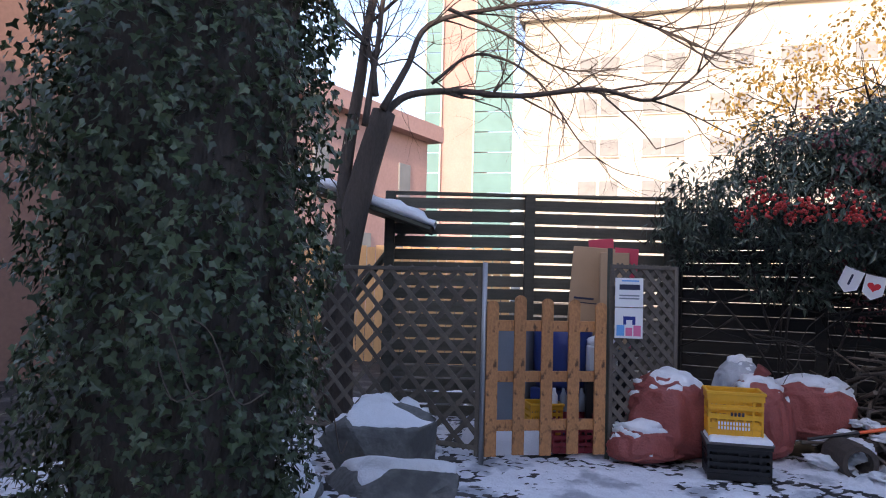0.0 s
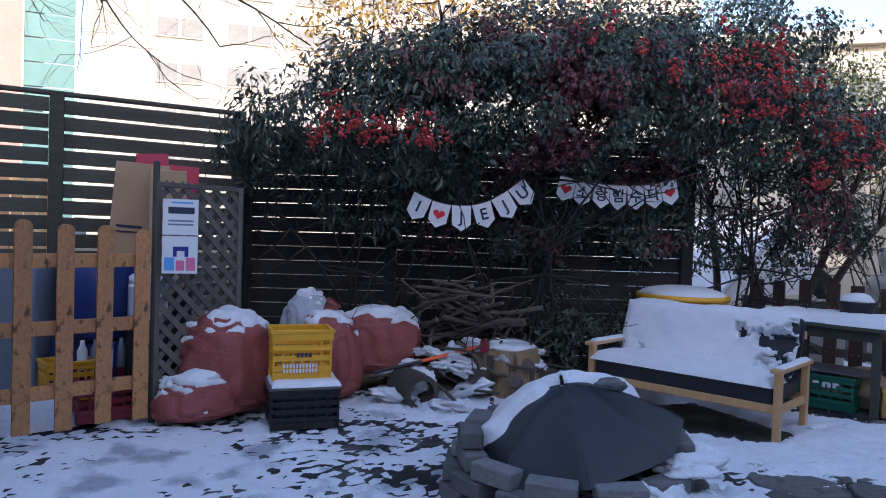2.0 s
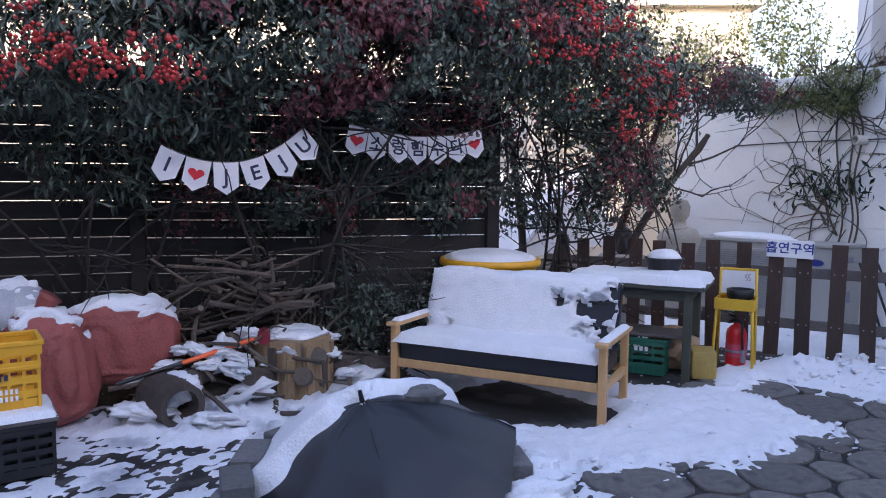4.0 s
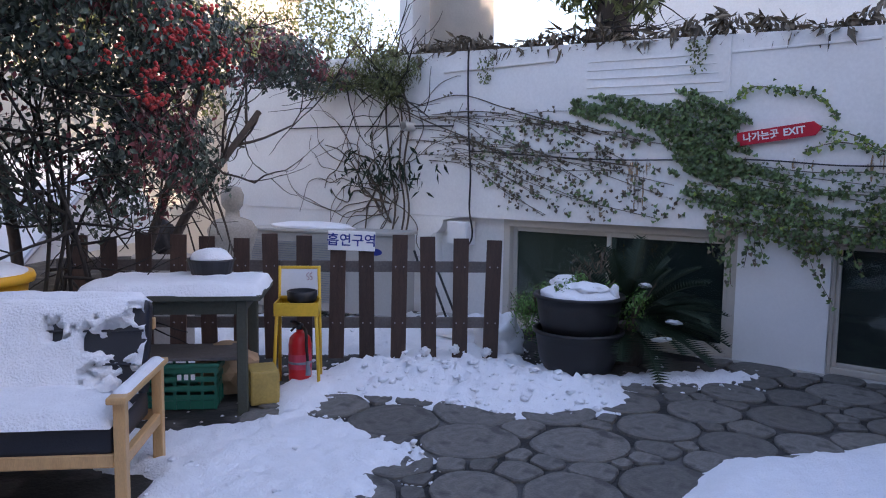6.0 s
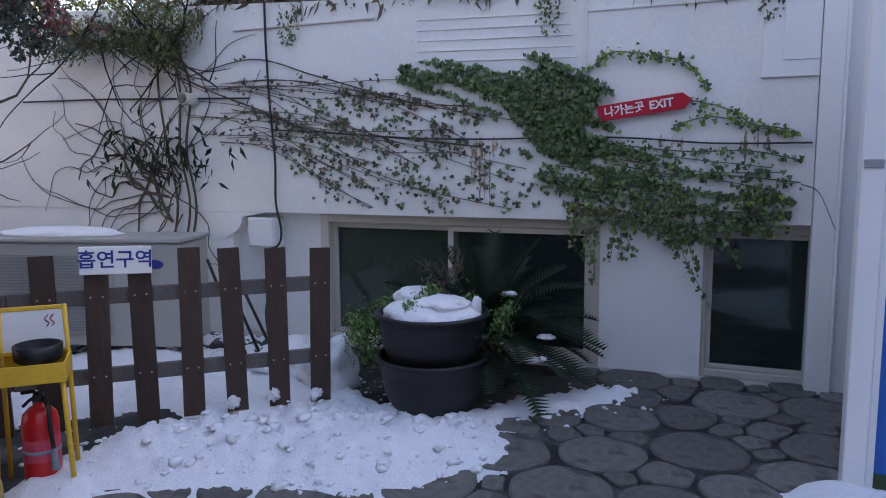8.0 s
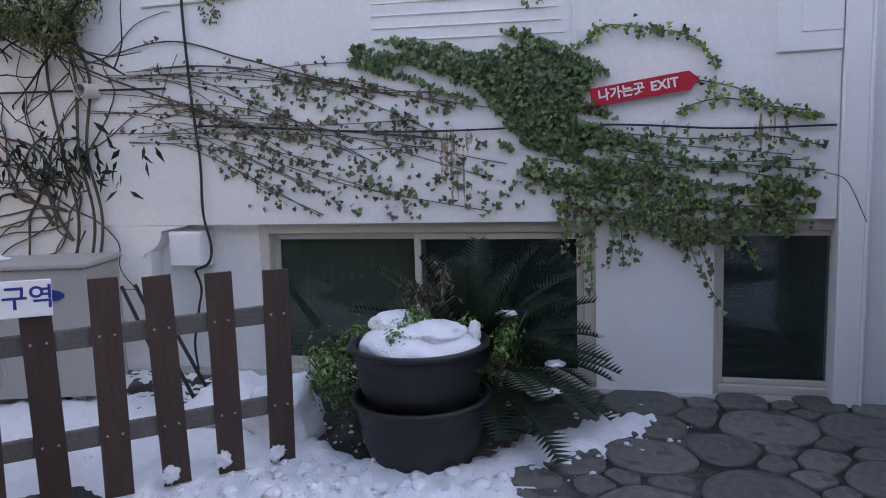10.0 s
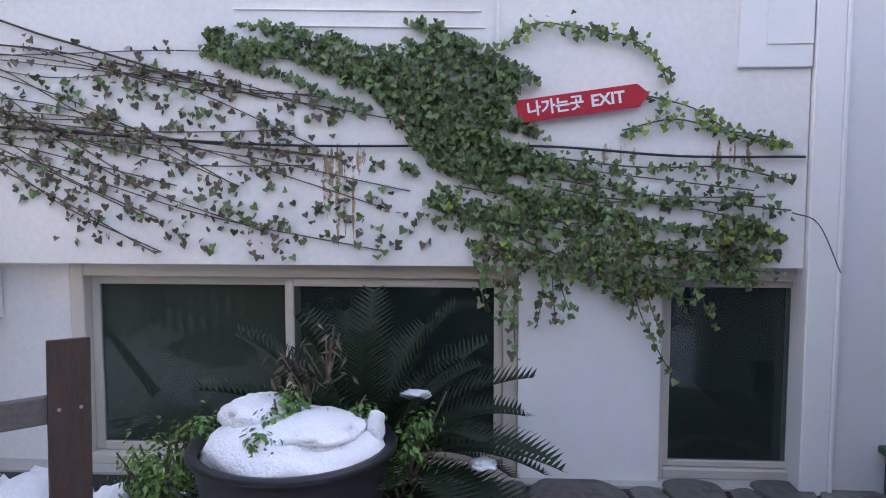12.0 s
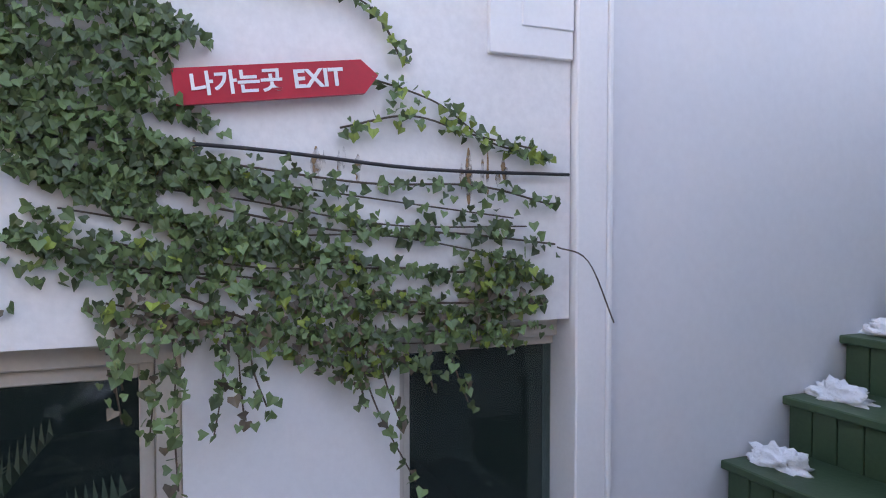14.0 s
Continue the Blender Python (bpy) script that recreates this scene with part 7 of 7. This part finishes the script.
# ---- brick ring with umbrella ----
BR = Vector((2.02, 4.72, 0))
pit = thing("brick_fire_pit", pose(*BR), "round stack of loose grey bricks", "fire pit")
bme = None
for c in range(4):
    nb = 13
    for k in range(nb):
        a = (k + 0.5 * (c % 2)) * 2 * math.pi / nb + 0.05 * math.sin(k * 5 + c)
        if c == 3 and not (4 <= k <= 6 or k == 12 or k < 2):
            continue
        r = 0.61 - 0.015 * c + 0.025 * math.sin(k * 7.3 + c * 2)
        if bme is None:
            ob = part("brick", box(-0.118, -0.06, 0, 0.118, 0.06, 0.088, 0.007), BRICKGREY, pit)
            bme = ob.data
        else:
            ob = new("brick", bme)
            ob.parent = pit
        ob.matrix_local = pose(r * math.cos(a), r * math.sin(a), c * 0.092 - 0.01, 2.5 * math.sin(k * 3.1), 2 * math.sin(k * 1.7), math.degrees(a) + 90 + 10 * math.sin(k * 4.7 + c))
um = thing("umbrella", Matrix.Translation(BR + Vector((0.0, 0.0, 0.315))) @ pose(0, 0, 0, 5, -14, 0) @ pose(0, 0, 0, 0, 0, -50), "open charcoal umbrella laid over the brick ring", "umbrella")
bm = bmesh.new()
NS, NR, R = 8, 22, 0.595
ringv = []
for j in range(NR + 1):
    row = []
    t = j / NR
    for i in range(NS * 12):
        a = 2 * math.pi * i / (NS * 12)
        u = (i % 12) / 12
        sagk = math.sin(math.pi * u)
        rad = R * t * (1 - 0.078 * sagk)
        z = 0.29 * (1 - t ** 1.45) - 0.012 * sagk * t * t - 0.10 * max(0, t - 0.85)
        row.append(bm.verts.new((rad * math.cos(a), rad * math.sin(a), z + 0.012 * noise.noise(Vector((a * 2, t * 4, 0))))))
    ringv.append(row)
for j in range(NR):
    for i in range(NS * 12):
        k = (i + 1) % (NS * 12)
        bm.faces.new((ringv[j][i], ringv[j + 1][i], ringv[j + 1][k], ringv[j][k]))
bmesh.ops.remove_doubles(bm, verts=bm.verts, dist=0.0005)
part("canopy", bm, UMBRELLA, um, smooth=True)
for i in range(NS):
    a = 2 * math.pi * i / NS
    part("rib", tube([(R * t * math.cos(a), R * t * math.sin(a), 0.29 * (1 - t ** 1.45) - 0.10 * max(0, t - 0.85) - 0.003) for t in (0.05, 0.25, 0.5, 0.75, 0.9, 1.0)], 0.003, 5), BLACK, um)
part("ferrule", cyl(0.012, 0.008, 0.28, 0.34, 8), BLACK, um)
bpy.context.view_layer.update()
cano = [o for o in um.children if o.name.startswith("canopy")][0]
su = drape(cano, 0.06, 0.98, 3.4, "snow lying on the umbrella", 2.2, 0.2, lee=(BR + Vector((0.0, -0.05, 0.6)), Vector((-0.45, 0.85, 0))))
us = link_bm("stone", blob(0, 0, 0, 0.08, 0.06, 0.05, 0.4, 1.5, 3, 5.0), ROCK)
us.matrix_world = Matrix.Translation(BR + Vector((0.2, 0.02, 0.585)))
tagged(us, "grey stone weighing down the umbrella", "stone")
for k, (dx, dy, z, a, b, c) in enumerate(((0.5, -0.38, 0.29, 0.16, 0.1, 0.05), (0.3, -0.55, 0.2, 0.14, 0.09, 0.05), (0.62, -0.15, 0.28, 0.12, 0.12, 0.05), (0.45, -0.5, 0.1, 0.3, 0.12, 0.07), (0.72, -0.3, 0.05, 0.2, 0.16, 0.1), (0.15, -0.66, 0.07, 0.14, 0.08, 0.04))):
    snow_on("snow_clump", Matrix.Translation(BR + Vector((dx, dy, z))), a, b, c, k * 2.7, "snow lying on the loose bricks", 0.6)


# ---- felt letter garlands ----
def garland(name, pts, texts, w, h, label, yaw):
    """Pennants hung in a row along a sagging cord."""
    g = thing(name, pose(*pts[0]), label, "garland")
    o = Vector(pts[0])
    cord = [Vector(p) - o for p in pts]
    fine = smooth_path(cord, 12)
    part("cord", tube(fine, 0.004, 4), RAILWOOD, g)
    lens = [0]
    for a, b in zip(fine, fine[1:]):
        lens.append(lens[-1] + (b - a).length)
    lo, hi = texts[0]

    def at(s):
        for i in range(len(fine) - 1):
            if lens[i + 1] >= s:
                k = (s - lens[i]) / (lens[i + 1] - lens[i])
                return fine[i].lerp(fine[i + 1], k), (fine[i + 1] - fine[i]).normalized()
        return fine[-1], (fine[-1] - fine[-2]).normalized()
    n = len(texts[1])
    for i, ch in enumerate(texts[1]):
        s = lens[-1] * (lo + (hi - lo) * (i + 0.5) / n)
        p, d = at(s)
        bm = bmesh.new()
        pr = [(-w / 2, 0.004), (w / 2, 0.004), (w / 2 * 0.98, -h * 0.74), (0, -h), (-w / 2 * 0.98, -h * 0.74)]
        f = [bm.verts.new((x, -0.002, z)) for x, z in pr]
        q = [bm.verts.new((x, 0.002, z)) for x, z in pr]
        bm.faces.new(f[::-1]), bm.faces.new(q)
        for k in range(5):
            bm.faces.new((f[k - 1], f[k], q[k], q[k - 1]))
        bmesh.ops.recalc_face_normals(bm, faces=bm.faces)
        fl = part("pennant", bm, CLOTH, g, "white felt pennant")
        tilt = math.degrees(math.asin(max(-1, min(1, d.z))))
        az = math.degrees(math.atan2(d.y, d.x))
        fl.matrix_local = Matrix.Translation(p + Vector((0, 0.004 * (i % 2), 0))) @ pose(0, 0, 0, 0, 0, az) @ pose(0, 0, 0, 5 * math.sin(i * 2.3), -tilt, 0)
        if ch == "*":
            hb = bmesh.new()
            hp = [(0.052 * (math.sin(t) ** 3), 0.045 * (0.8125 * math.cos(t) - 0.3125 * math.cos(2 * t) - 0.125 * math.cos(3 * t) - 0.0625 * math.cos(4 * t))) for t in np.linspace(0, 2 * math.pi, 28)[:-1]]
            f2 = [hb.verts.new((x, -0.0035, z)) for x, z in hp]
            b2 = [hb.verts.new((x, -0.002, z)) for x, z in hp]
            hb.faces.new(f2)
            for k in range(len(hp)):
                hb.faces.new((f2[k - 1], f2[k], b2[k], b2[k - 1]))
            bmesh.ops.recalc_face_normals(hb, faces=hb.faces)
            ob = part("heart", hb, REDINK, fl, "red felt heart")
            ob.location = (0, 0, -h * 0.46)
        else:
            text(ch, 0.135 if ord(ch) < 200 else 0.125, Matrix.Translation((0, -0.0035, -h * 0.46)) @ pose(0, 0, 0, 90, 0, 0), INK, fl, 0.001, "letter", 0.0025)
    return g


GARL = [((0.83, 6.95, 1.92), (1.09, 6.95, 1.71), (1.30, 6.95, 1.625), (1.50, 6.95, 1.60), (1.68, 6.95, 1.635), (1.83, 6.95, 1.71), (2.01, 6.95, 1.855)),
        ((2.345, 7.12, 1.895), (2.6, 7.16, 1.848), (2.87, 7.2, 1.832), (3.15, 7.24, 1.85), (3.42, 7.28, 1.912), (3.8, 7.34, 2.05))]
garland("garland", GARL[0], ((0.25, 0.995), "I*JEJU"), 0.160, 0.215, "white felt pennants spelling a greeting", 0)
garland("garland", GARL[1], ((0.0, 0.725), "*소랑햄수다*"), 0.152, 0.215, "white felt pennants with Korean letters and hearts", 0)


# ---- paving discs and slabs ----
rng = np.random.default_rng(8)
pav = thing("pavement", pose(0, 0, -0.012), "irregular dark flagstones and round log-slice pavers", "paving", kind="structure")
placed = []
tries = 0
while len(placed) < 190 and tries < 26000:
    tries += 1
    x, y = 3.0 + 5.2 * rng.random(), 2.6 + 4.0 * rng.random()
    if inside(STONES, x, y) < -0.15 or x > 8.1:
        continue
    r = 0.24 if tries < 1500 else (0.19 if tries < 5000 else (0.12 if tries < 12000 else 0.07))
    r *= 0.85 + 0.3 * rng.random()
    if all(math.hypot(x - a, y - b) > 0.94 * (r + c) for a, b, c in placed):
        placed.append((x, y, r))
for x, y, r in placed:
    near = [(a, c, q) for a, c, q in placed if 0 < math.hypot(a - x, c - y) < 0.9]
    slice_ = x > 5.4 and r > 0.13        # round log slices by the wall, broken slabs elsewhere
    m = 26
    wob, ph = 0.03 + 0.03 * rng.random(), rng.random() * 6.28
    ro = []
    for k in range(m):
        th = 6.2832 * k / m
        d = r * (1.06 if slice_ else 1.5) * (1 + wob * math.sin(3 * th + ph) + 0.015 * rng.normal())
        for a, c, q in near:
            e = math.hypot(a - x, c - y)
            co = ((a - x) * math.cos(th) + (c - y) * math.sin(th)) / e
            if co > 0.05:
                d = min(d, ((e * e + r * r - q * q) / (2 * e) - 0.011) / co)
        ro.append(max(0.03, d))
    ro = [0.25 * ro[k - 1] + 0.5 * ro[k] + 0.25 * ro[(k + 1) % m] for k in range(m)]
    bm = bmesh.new()
    ring3 = [[bm.verts.new((f * ro[k] * math.cos(6.2832 * k / m), f * ro[k] * math.sin(6.2832 * k / m), z)) for k in range(m)] for f, z in ((0.94, 0.017), (0.985, 0.010), (1.0, -0.02))]
    bm.faces.new(ring3[0])
    for up, lo in zip(ring3, ring3[1:]):
        for k in range(m):
            j = (k + 1) % m
            bm.faces.new((lo[k], lo[j], up[j], up[k]))
    ob = part("flagstone", bm, STONE, pav)
    ob.matrix_local = pose(x, y, 0.005 * rng.random(), rng.normal(0, 0.8), rng.normal(0, 0.8), 0)
